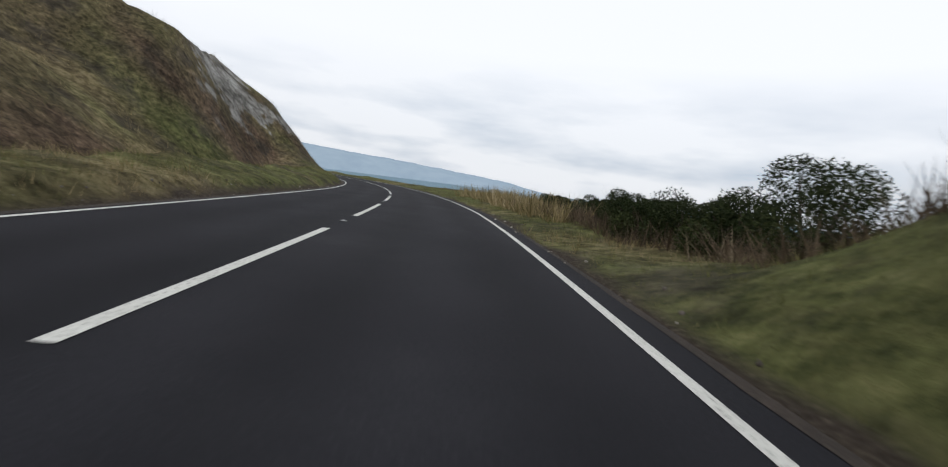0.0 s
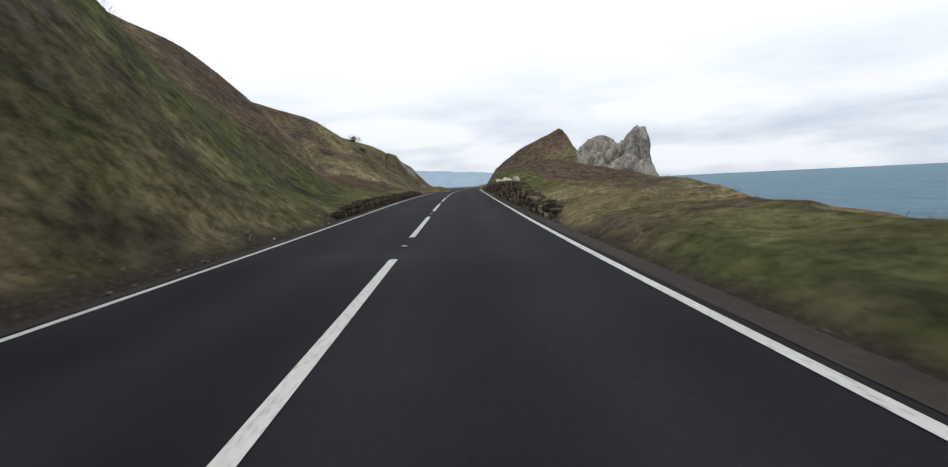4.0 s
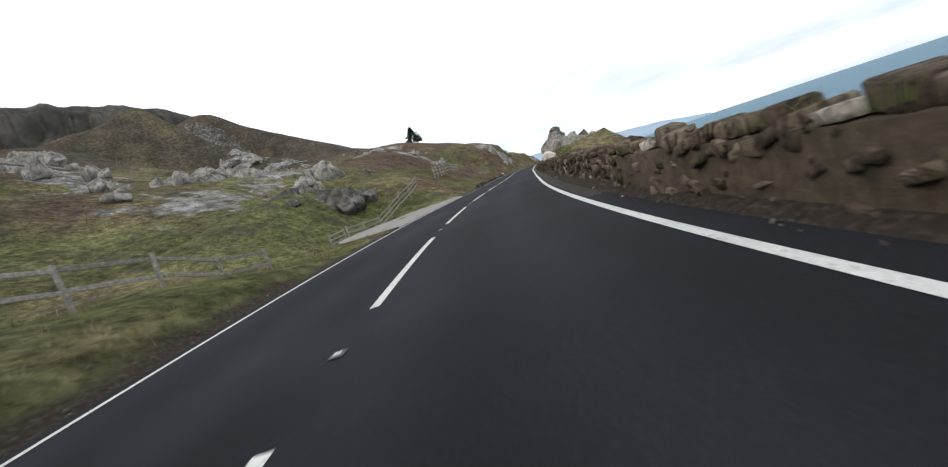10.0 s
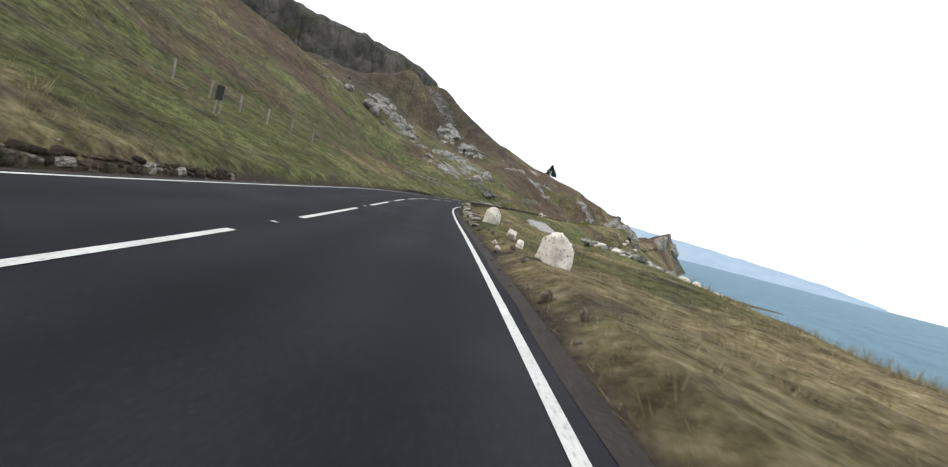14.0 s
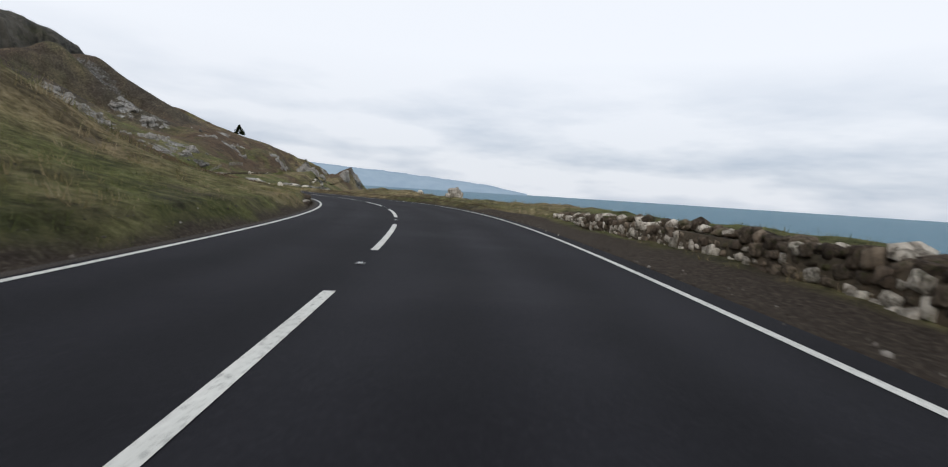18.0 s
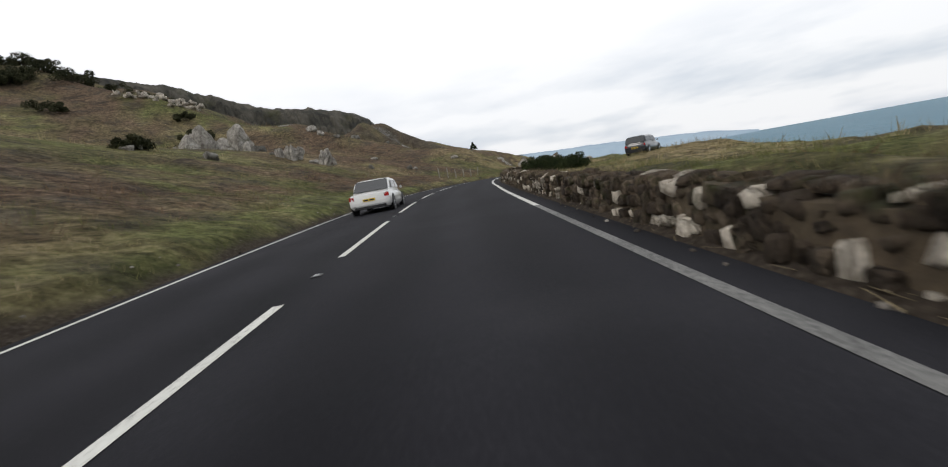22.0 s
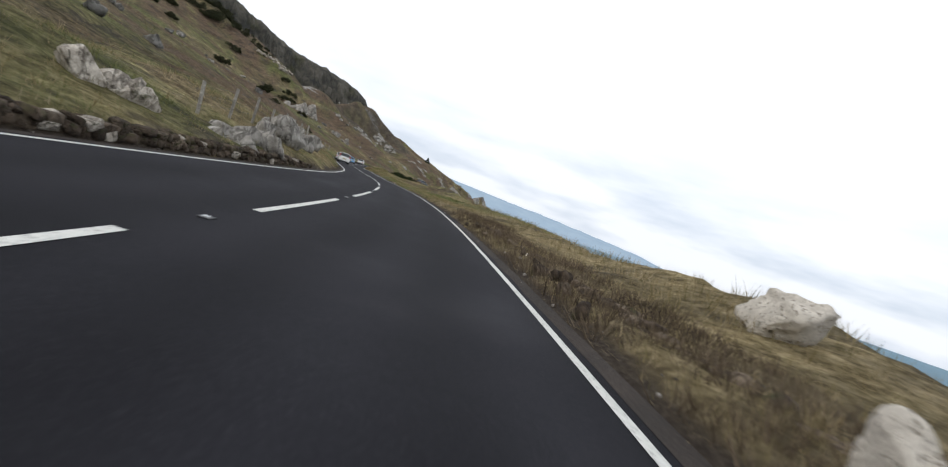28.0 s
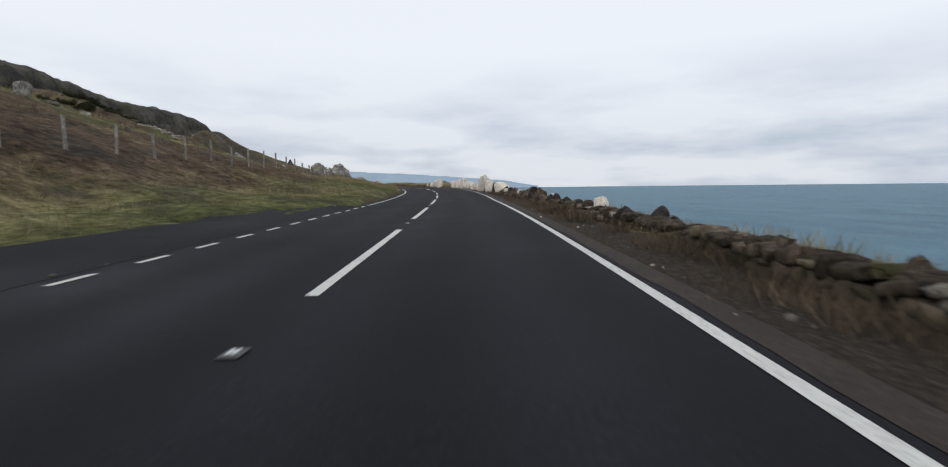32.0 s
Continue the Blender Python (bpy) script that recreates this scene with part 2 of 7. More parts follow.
def turf():
    """Hill cover: green turf, straw grass and rust bracken by zones, grit at the road's edge, bare rock where it is steep."""
    m, nt, b = material("hill_turf", 1.0, 0.0, 0.08)
    tc = add(nt, "ShaderNodeTexCoord").outputs["Object"]

    def noise(scale, detail=6.0, r=0.62):
        n = add(nt, "ShaderNodeTexNoise", Scale=scale, Detail=detail, Roughness=r)
        nt.links.new(tc, n.inputs["Vector"])
        return n.outputs["Fac"]

    def coloured(stops, fac):
        r = ramp(nt, stops)
        nt.links.new(fac, r.inputs["Fac"])
        return r.outputs["Color"]

    def zone(name):
        a = nt.nodes.new("ShaderNodeAttribute")
        a.attribute_name = name
        return a.outputs["Fac"]
    fine = noise(3.0, 9.0, 0.72)
    mid = noise(0.35)
    col = coloured([(0.37, (0.050, 0.057, 0.022)), (0.5, (0.105, 0.114, 0.043)), (0.64, (0.174, 0.174, 0.073))], fine)
    straw = coloured([(0.37, (0.100, 0.078, 0.039)), (0.5, (0.211, 0.169, 0.091)), (0.64, (0.335, 0.274, 0.163))], fine)
    rust = coloured([(0.37, (0.041, 0.031, 0.022)), (0.5, (0.104, 0.073, 0.049)), (0.64, (0.185, 0.132, 0.088))], fine)
    heath = coloured([(0.3, (0.037, 0.034, 0.029)), (0.7, (0.093, 0.078, 0.059))], fine)
    col = mixed(nt, zone("straw"), col, straw)
    col = mixed(nt, zone("rust"), col, rust)
    hm = add(nt, "ShaderNodeMapRange")
    hm.inputs["From Min"].default_value, hm.inputs["From Max"].default_value = 0.50, 0.64
    nt.links.new(mid, hm.inputs["Value"])
    sc = nt.nodes.new("ShaderNodeMath")
    sc.operation = "MULTIPLY"
    sc.inputs[1].default_value = 0.75
    nt.links.new(hm.outputs["Result"], sc.inputs[0])
    hx = nt.nodes.new("ShaderNodeMath")
    hx.operation = "MAXIMUM"
    nt.links.new(sc.outputs[0], hx.inputs[0])
    nt.links.new(zone("heath"), hx.inputs[1])
    col = mixed(nt, hx.outputs[0], col, heath)
    # tussocks: random darker and paler patches of turf at two sizes
    for scale, lo, hi in ((1.1, 0.62, 1.30), (0.16, 0.74, 1.22)):
        tv = add(nt, "ShaderNodeMapRange")
        for k, v in (("From Min", 0.36), ("From Max", 0.64), ("To Min", lo), ("To Max", hi)):
            tv.inputs[k].default_value = v
        nt.links.new(noise(scale, 5.0, 0.6), tv.inputs["Value"])
        hv = add(nt, "ShaderNodeHueSaturation")
        nt.links.new(tv.outputs["Result"], hv.inputs["Value"])
        nt.links.new(col, hv.inputs["Color"])
        col = hv.outputs["Color"]
    # bare rock on steep faces
    geo = nt.nodes.new("ShaderNodeNewGeometry")
    sp = nt.nodes.new("ShaderNodeSeparateXYZ")
    nt.links.new(geo.outputs["True Normal"], sp.inputs["Vector"])
    ml = nt.nodes.new("ShaderNodeMath")
    ml.operation = "MULTIPLY_ADD"
    ml.inputs[1].default_value = 0.55
    nt.links.new(mid, ml.inputs[0])
    nt.links.new(sp.outputs["Z"], ml.inputs[2])
    mr = add(nt, "ShaderNodeMapRange")
    for k, v in (("From Min", 0.78), ("From Max", 0.68), ("To Min", 0.0), ("To Max", 1.0)):
        mr.inputs[k].default_value = v
    nt.links.new(ml.outputs[0], mr.inputs["Value"])
    rk = coloured([(0.34, (0.030, 0.028, 0.025)), (0.5, (0.13, 0.125, 0.115)), (0.66, (0.34, 0.335, 0.32))], noise(0.8, 9.0, 0.75))
    col = mixed(nt, mr.outputs["Result"], col, rk)
    # slabs of pale crag where they break out of the hill, split by seams
    cz = nt.nodes.new("ShaderNodeMath")
    cz.operation = "MULTIPLY_ADD"
    cz.inputs[1].default_value = 1.5
    nt.links.new(noise(0.22, 8.0, 0.62), cz.inputs[0])
    nt.links.new(zone("crag"), cz.inputs[2])
    cm = add(nt, "ShaderNodeMapRange")
    cm.inputs["From Min"].default_value, cm.inputs["From Max"].default_value = 1.22, 1.30
    nt.links.new(cz.outputs[0], cm.inputs["Value"])
    slab = coloured([(0.34, (0.06, 0.056, 0.048)), (0.48, (0.23, 0.22, 0.20)), (0.64, (0.44, 0.43, 0.40))], noise(0.55, 9.0, 0.72))
    seamed = nt.nodes.new("ShaderNodeRGB")
    seamed.outputs[0].default_value = (0.028, 0.026, 0.021, 1)
    slab = mixed(nt, cracked(nt, tc, 0.28, 0.05), seamed.outputs[0], slab)
    col = mixed(nt, cm.outputs["Result"], col, slab)
    grit = coloured([(0.3, (0.030, 0.024, 0.019)), (0.55, (0.068, 0.055, 0.043)), (0.8, (0.15, 0.125, 0.10))], noise(14.0))
    col = mixed(nt, zone("grit"), col, grit)
    nt.links.new(col, b.inputs["Base Color"])
    bp = add(nt, "ShaderNodeBump", Strength=0.9, Distance=0.35)
    nt.links.new(noise(3.2, 8.0, 0.7), bp.inputs["Height"])
    nt.links.new(bp.outputs["Normal"], b.inputs["Normal"])
    return m


def rock_mat(name, stops, moss=0.0, crack=0.9, scale=2.2, rand=0.0, seam=0.45):
    m, nt, b = material(name, 0.92, 0.0, 0.2)
    tc = add(nt, "ShaderNodeTexCoord").outputs["Object"]
    n1 = add(nt, "ShaderNodeTexNoise", Scale=scale, Detail=9.0, Roughness=0.68)
    nt.links.new(tc, n1.inputs["Vector"])
    r1 = ramp(nt, stops)
    nt.links.new(n1.outputs["Fac"], r1.inputs["Fac"])
    col = r1.outputs["Color"]
    dark = nt.nodes.new("ShaderNodeRGB")
    dark.outputs[0].default_value = tuple(seam * v for v in stops[0][1]) + (1,)
    cr = cracked(nt, tc, crack, 0.035)
    if seam < 1:
        col = mixed(nt, cr, dark.outputs[0], col)
    else:
        # pits and grey lichen spots instead of dark seams
        sp = add(nt, "ShaderNodeTexNoise", Scale=scale * 3.5, Detail=3.0, Roughness=0.6)
        nt.links.new(tc, sp.inputs["Vector"])
        sr = add(nt, "ShaderNodeMapRange")
        sr.inputs["From Min"].default_value, sr.inputs["From Max"].default_value = 0.36, 0.42
        nt.links.new(sp.outputs["Fac"], sr.inputs["Value"])
        col = mixed(nt, sr.outputs["Result"], dark.outputs[0], col)
    if moss:
        n2 = add(nt, "ShaderNodeTexNoise", Scale=scale * 0.33, Detail=6.0, Roughness=0.6)
        nt.links.new(tc, n2.inputs["Vector"])
        mr = add(nt, "ShaderNodeMapRange")
        mr.inputs["From Min"].default_value, mr.inputs["From Max"].default_value = 0.62 - 0.2 * moss, 0.74 - 0.2 * moss
        nt.links.new(n2.outputs["Fac"], mr.inputs["Value"])
        gr = nt.nodes.new("ShaderNodeRGB")
        gr.outputs[0].default_value = (0.045, 0.046, 0.018, 1)
        col = mixed(nt, mr.outputs["Result"], col, gr.outputs[0])
    if rand:
        oi = nt.nodes.new("ShaderNodeObjectInfo")
        hs = add(nt, "ShaderNodeHueSaturation")
        mr = add(nt, "ShaderNodeMapRange")
        mr.inputs["To Min"].default_value, mr.inputs["To Max"].default_value = 1 - rand, 1 + rand
        nt.links.new(oi.outputs["Random"], mr.inputs["Value"])
        nt.links.new(mr.outputs["Result"], hs.inputs["Value"])
        nt.links.new(col, hs.inputs["Color"])
        col = hs.outputs["Color"]
    nt.links.new(col, b.inputs["Base Color"])
    nb = add(nt, "ShaderNodeTexNoise", Scale=scale * 3, Detail=8.0, Roughness=0.7)
    nt.links.new(tc, nb.inputs["Vector"])
    b1 = add(nt, "ShaderNodeBump", Strength=0.9, Distance=0.25 / scale)
    nt.links.new(nb.outputs["Fac"], b1.inputs["Height"])
    b2 = add(nt, "ShaderNodeBump", Strength=0.8, Distance=0.15)
    b2.inputs["Strength"].default_value = 0.8 if seam < 1 else 0.25
    nt.links.new(cr, b2.inputs["Height"])
    nt.links.new(b1.outputs["Normal"], b2.inputs["Normal"])
    nt.links.new(b2.outputs["Normal"], b.inputs["Normal"])
    return m


def leafy(name, stops, rough=0.9):
    """Blades and leaves: each one a shade of its own, in patches."""
    m, nt, b = material(name, rough, 0.0, 0.15)
    g = nt.nodes.new("ShaderNodeNewGeometry")
    tc = add(nt, "ShaderNodeTexCoord").outputs["Object"]
    n1 = add(nt, "ShaderNodeTexNoise", Scale=0.5, Detail=4.0)
    nt.links.new(tc, n1.inputs["Vector"])
    ma = nt.nodes.new("ShaderNodeMath")
    ma.operation = "MULTIPLY_ADD"
    ma.inputs[1].default_value = 0.55
    nt.links.new(g.outputs["Random Per Island"], ma.inputs[0])
    mb = nt.nodes.new("ShaderNodeMath")
    mb.operation = "MULTIPLY_ADD"
    mb.inputs[1].default_value, mb.inputs[2].default_value = 1.1, -0.33
    nt.links.new(n1.outputs["Fac"], mb.inputs[0])
    nt.links.new(mb.outputs[0], ma.inputs[2])
    r = ramp(nt, stops)
    nt.links.new(ma.outputs[0], r.inputs["Fac"])
    nt.links.new(r.outputs["Color"], b.inputs["Base Color"])
    return m


M_GROUND = turf()
M_STONE_DARK = rock_mat("brown_basalt_stone", [(0.3, (0.030, 0.022, 0.016)), (0.52, (0.080, 0.060, 0.043)), (0.75, (0.16, 0.125, 0.092))], 0.35, 1.2, 5.0, 0.45)
M_STONE_MID = rock_mat("grey_brown_stone", [(0.3, (0.055, 0.043, 0.031)), (0.52, (0.145, 0.112, 0.080)), (0.75, (0.27, 0.22, 0.165))], 0.3, 1.2, 5.0, 0.35)
M_STONE_WHITE = rock_mat("white_limestone", [(0.26, (0.24, 0.21, 0.17)), (0.40, (0.58, 0.53, 0.455)), (0.7, (0.82, 0.76, 0.66))], 0.05, 2.6, 4.0, 0.15, 1.2)
M_STONE_PALE = rock_mat("dirty_pale_stone", [(0.3, (0.12, 0.10, 0.078)), (0.44, (0.36, 0.32, 0.265)), (0.64, (0.62, 0.57, 0.49))], 0.22, 1.6, 5.0, 0.25, 0.7)
M_CORE = noisy("earth_packed_hearting", [(0.3, (0.026, 0.020, 0.014)), (0.52, (0.080, 0.060, 0.041)), (0.75, (0.155, 0.118, 0.080))], 7.0, 1.0, 0.9, 16.0,
               [(0.35, (0.030, 0.028, 0.014)), (0.65, (0.088, 0.062, 0.040))], 0.9, 0.5, 0.06)
M_ROCK_PALE = rock_mat("pale_grey_crag", [(0.28, (0.075, 0.067, 0.055)), (0.44, (0.26, 0.242, 0.212)), (0.68, (0.48, 0.455, 0.41))], 0.2, 0.7, 1.1)
M_ROCK_HILL = rock_mat("lichened_hill_crag", [(0.28, (0.035, 0.033, 0.028)), (0.5, (0.15, 0.142, 0.125)), (0.74, (0.32, 0.31, 0.285))], 0.6, 0.5, 1.0, 0.2)
M_ROCK_DARK = rock_mat("dark_basalt_rock", [(0.28, (0.014, 0.013, 0.012)), (0.5, (0.042, 0.038, 0.033)), (0.75, (0.095, 0.088, 0.078))], 0.25, 0.9, 2.4, 0.35)
M_GRASS = leafy("green_grass_blade", [(0.1, (0.045, 0.055, 0.016)), (0.45, (0.105, 0.118, 0.039)), (0.7, (0.186, 0.181, 0.071)), (0.95, (0.298, 0.250, 0.139))])
M_STRAW = leafy("straw_grass_blade", [(0.1, (0.087, 0.078, 0.033)), (0.4, (0.198, 0.163, 0.077)), (0.7, (0.348, 0.274, 0.155)), (0.95, (0.472, 0.399, 0.276))])
M_BRACKEN = leafy("rust_bracken_frond", [(0.1, (0.044, 0.030, 0.020)), (0.45, (0.116, 0.073, 0.044)), (0.75, (0.205, 0.130, 0.077)), (0.95, (0.27, 0.20, 0.13))])
M_DEAD = leafy("dead_brown_stem", [(0.1, (0.034, 0.026, 0.018)), (0.45, (0.085, 0.063, 0.043)), (0.75, (0.15, 0.115, 0.078)), (0.95, (0.24, 0.20, 0.14))])
M_GORSE = leafy("dark_gorse_leaf", [(0.1, (0.008, 0.012, 0.005)), (0.5, (0.020, 0.030, 0.010)), (0.9, (0.048, 0.058, 0.020))])
M_SCRUB = leafy("grey_green_scrub_leaf", [(0.1, (0.014, 0.017, 0.008)), (0.5, (0.034, 0.038, 0.018)), (0.9, (0.075, 0.072, 0.036))])
M_TWIG = noisy("grey_brown_bark", [(0.3, (0.03, 0.024, 0.018)), (0.7, (0.09, 0.075, 0.058))], 9.0, 0.95, 0.5, 25.0)
M_TIMBER = noisy("weathered_fence_timber", [(0.3, (0.11, 0.10, 0.085)), (0.7, (0.33, 0.31, 0.27))], 8.0, 0.9, 0.4, 30.0, rand=0.2)
M_CONCRETE = noisy("pale_concrete", [(0.3, (0.20, 0.19, 0.17)), (0.7, (0.36, 0.35, 0.32))], 2.5, 0.9, 0.3, 14.0)
M_GRAVEL = noisy("pale_gravel", [(0.3, (0.13, 0.121, 0.106)), (0.7, (0.33, 0.313, 0.283))], 16.0, 0.95, 0.6, 40.0)
M_IRON = plain("cast_iron", (0.05, 0.05, 0.052), 0.5, 0.6)
M_STUD = plain("white_stud_casing", (0.42, 0.42, 0.40), 0.5)
M_REFLECT = plain("glass_reflector", (0.55, 0.57, 0.60), 0.12, 0.0, 0.7)
# dark heather and rock, with some distance haze mixed into the colour
M_SCARP = rock_mat("haze_tinted_dark_scarp", [(0.36, (0.042, 0.043, 0.040)), (0.5, (0.078, 0.072, 0.058)), (0.64, (0.125, 0.115, 0.095))], 0.25, 0.03, 0.07)
M_SHOULDER = noisy("brown_grit_edge", [(0.36, (0.018, 0.015, 0.013)), (0.52, (0.034, 0.027, 0.022)), (0.72, (0.075, 0.060, 0.048))], 22.0, 0.95, 0.6, 60.0,
                   [(0.35, (0.017, 0.015, 0.013)), (0.65, (0.045, 0.034, 0.027))], 1.6, 0.45, 0.02)
# ---- the road's line: s metres along it, n metres to the sea side of its centre line ----
ROAD_START = -200.0
BEND = [
    -0.00051, -0.00065, -0.00081, -0.00098, -0.00118, -0.00141, -0.00169, -0.00202, -0.00239, -0.00282, -0.0033, -0.00381,
    -0.00435, -0.00488, -0.00535, -0.0057, -0.00583, -0.00559, -0.00481, -0.00333, -0.00137, 0.00078, 0.00162, 0.00104,
    0.0005, 0.00045, 0.00053, 0.00048, 0.00043, 0.00063, 0.00095, 0.00129, 0.00155, 0.00148, 0.0011, 0.00093,
    0.00089, 0.00067, 0.00035, -0.0001, -0.00048, 0.00033, 0.00261, 0.00533, 0.00698, 0.00715, 0.0061, 0.00582,
    0.00638, 0.00527, 0.00269, -1e-05, -0.00147, -0.0017, -0.00261, -0.00489, -0.00923, -0.01508, -0.01634, -0.01035,
    -0.00354, 0.00161, 0.00592, 0.00927, 0.01082, 0.00978, 0.00576, 0.00155, 0.00013, 0.00258, 0.00613, 0.00657,
    0.00344, 0.001, 2e-05, -0.00165, -0.00426, -0.00615, -0.00617, -0.00428, -0.00279, -0.00397, -0.00602, -0.00696,
    -0.00627, -0.00461, -0.00301, -0.002, -0.0016, -0.00159, -0.00165, -0.00169, -0.00172,
]
GRADE = [
    0.0004, 0.0004, 0.0006, 0.0008, 0.0011, 0.0017, 0.0025, 0.0037, 0.0055, 0.0069, -0.0007, 0.0101,
    0.0035, -0.003, -0.0106, 0.0042, -0.0008, -0.0156, -0.018, -0.0262, -0.0163, -0.0208, -0.0293, -0.0221,
    -0.0139, -0.0114, -0.0114, 0.0066, 0.0128, 0.0024, 0.0018, 0.0112, -0.0136, -0.0216, -0.0278, -0.0083,
    -0.0059, -0.0215, -0.0047, -0.0117, -0.0104, -0.004, -0.0186, -0.0111, -0.0095, -0.0222, -0.0191,
]
LAND_LANE = [
    3.3, 3.3, 3.3, 3.31, 3.32, 3.34, 3.35, 3.02, 2.72, 2.76, 2.9, 2.86,
    2.87, 3.01, 3.09, 3.13, 3.22, 3.04, 3.03, 3.32, 2.95, 3.25, 3.4, 3.1,
    3.06, 2.91, 2.81, 3.14, 3.08, 2.81, 3.06, 3.15,
]
SEA_LANE = [
    3.42, 3.43, 3.44, 3.47, 3.52, 3.6, 3.78, 3.43, 3.38, 3.13, 3, 3.49,
    3.4, 3.04, 3.42, 3.35, 3.48, 3.53, 3.79, 4.78, 4.13, 3.61, 4.12, 3.65,
    3.05, 3.12, 3.44, 4.18, 4.25, 3.35, 3.19, 3.24,
]

ST = np.arange(-200.0, 715.5, 1.0)
_k = np.interp(ST, ROAD_START + 10.0 * np.arange(len(BEND)), BEND)
_g = np.interp(ST, ROAD_START + 20.0 * np.arange(len(GRADE)), GRADE)


def summed(v):
    return np.concatenate([[0], np.cumsum((v[1:] + v[:-1]) / 2)])


RTH = summed(_k)
RTH -= RTH[200]
RX, RY, RZ = summed(np.cos(RTH)), summed(np.sin(RTH)), summed(_g)
RX, RY, RZ = RX - RX[200], RY - RY[200], RZ - RZ[200]


def lane_l(s):
    return np.interp(s, ROAD_START + 30.0 * np.arange(len(LAND_LANE)), LAND_LANE)


def lane_r(s):
    return np.interp(s, ROAD_START + 30.0 * np.arange(len(SEA_LANE)), SEA_LANE)


def at(s, n, dz=0.0):
    """Places in the world from road coordinates, as an array of rows."""
    t = np.interp(s, ST, RTH)
    return np.stack([np.interp(s, ST, RX) - n * np.sin(t), np.interp(s, ST, RY) + n * np.cos(t),
                     np.interp(s, ST, RZ) + dz + 0 * (s + n)], -1)


def heading(s):
    return float(np.interp(s, ST, RTH))


def spot(s, n, dz=0.0):
    return Vector(at(np.float64(s), np.float64(n), np.float64(dz)))

# ---- making meshes ----
def fast_mesh(name, v, f, mat, smooth=False):
    """A triangle mesh straight from arrays."""
    v, f = np.asarray(v, np.float32), np.asarray(f, np.int32)
    me = bpy.data.meshes.new(name)
    me.vertices.add(len(v))
    me.vertices.foreach_set("co", v.ravel())
    me.loops.add(f.size)
    me.loops.foreach_set("vertex_index", f.ravel())
    me.polygons.add(len(f))
    k = f.shape[1]
    me.polygons.foreach_set("loop_start", np.arange(0, f.size, k, dtype=np.int32))
    if smooth:
        me.polygons.foreach_set("use_smooth", np.ones(len(f), bool))
    me.materials.append(mat)
    me.update(calc_edges=True)
    me.validate()
    return me


def sheet(name, grid3, mat, smooth=True, parent=None):
    """A quad sheet from an array rows x columns x 3."""
    a, b, _ = grid3.shape
    idx = np.arange(a * b).reshape(a, b)
    f = np.stack([idx[:-1, :-1], idx[1:, :-1], idx[1:, 1:], idx[:-1, 1:]], -1).reshape(-1, 4)
    ob = new(name, fast_mesh(name, grid3.reshape(-1, 3), f, mat, smooth))
    if parent:
        ob.parent = parent
    return ob


def part(name, bm, mat, parent=None, label="", smooth=False):
    me = bpy.data.meshes.new(name)
    bm.to_mesh(me)
    bm.free()
    if mat:
        me.materials.append(mat)
    if smooth:
        me.polygons.foreach_set("use_smooth", [True] * len(me.polygons))
    ob = new(name, me)
    if parent:
        ob.parent = parent
    if label:
        tagged(ob, label)
    return ob


def mark(ob, **zones):
    """Named values on the vertices, for where each kind of cover grows."""
    for k, v in zones.items():
        a = ob.data.attributes.new(k, "FLOAT", "POINT")
        a.data.foreach_set("value", np.asarray(v, np.float32).ravel())


def wobble(x, y, scale, seed=0.0, octaves=4):
    """Smooth value noise on arrays, about -1 to 1."""
    out, amp, tot = 0.0, 1.0, 0.0
    for o in range(octaves):
        u, v = x * scale + seed * 17.3 + o * 31.7, y * scale - seed * 9.1 + o * 13.9
        i, j = np.floor(u), np.floor(v)
        fu, fv = u - i, v - j
        fu, fv = fu * fu * (3 - 2 * fu), fv * fv * (3 - 2 * fv)

        def h(a, b):
            w = np.sin(a * 127.1 + b * 311.7 + seed) * 43758.5453
            return (w - np.floor(w)) * 2 - 1
        out = out + amp * ((h(i, j) * (1 - fu) + h(i + 1, j) * fu) * (1 - fv) + (h(i, j + 1) * (1 - fu) + h(i + 1, j + 1) * fu) * fv)
        tot += amp
        amp, scale = amp * 0.5, scale * 2.03
    return out / tot


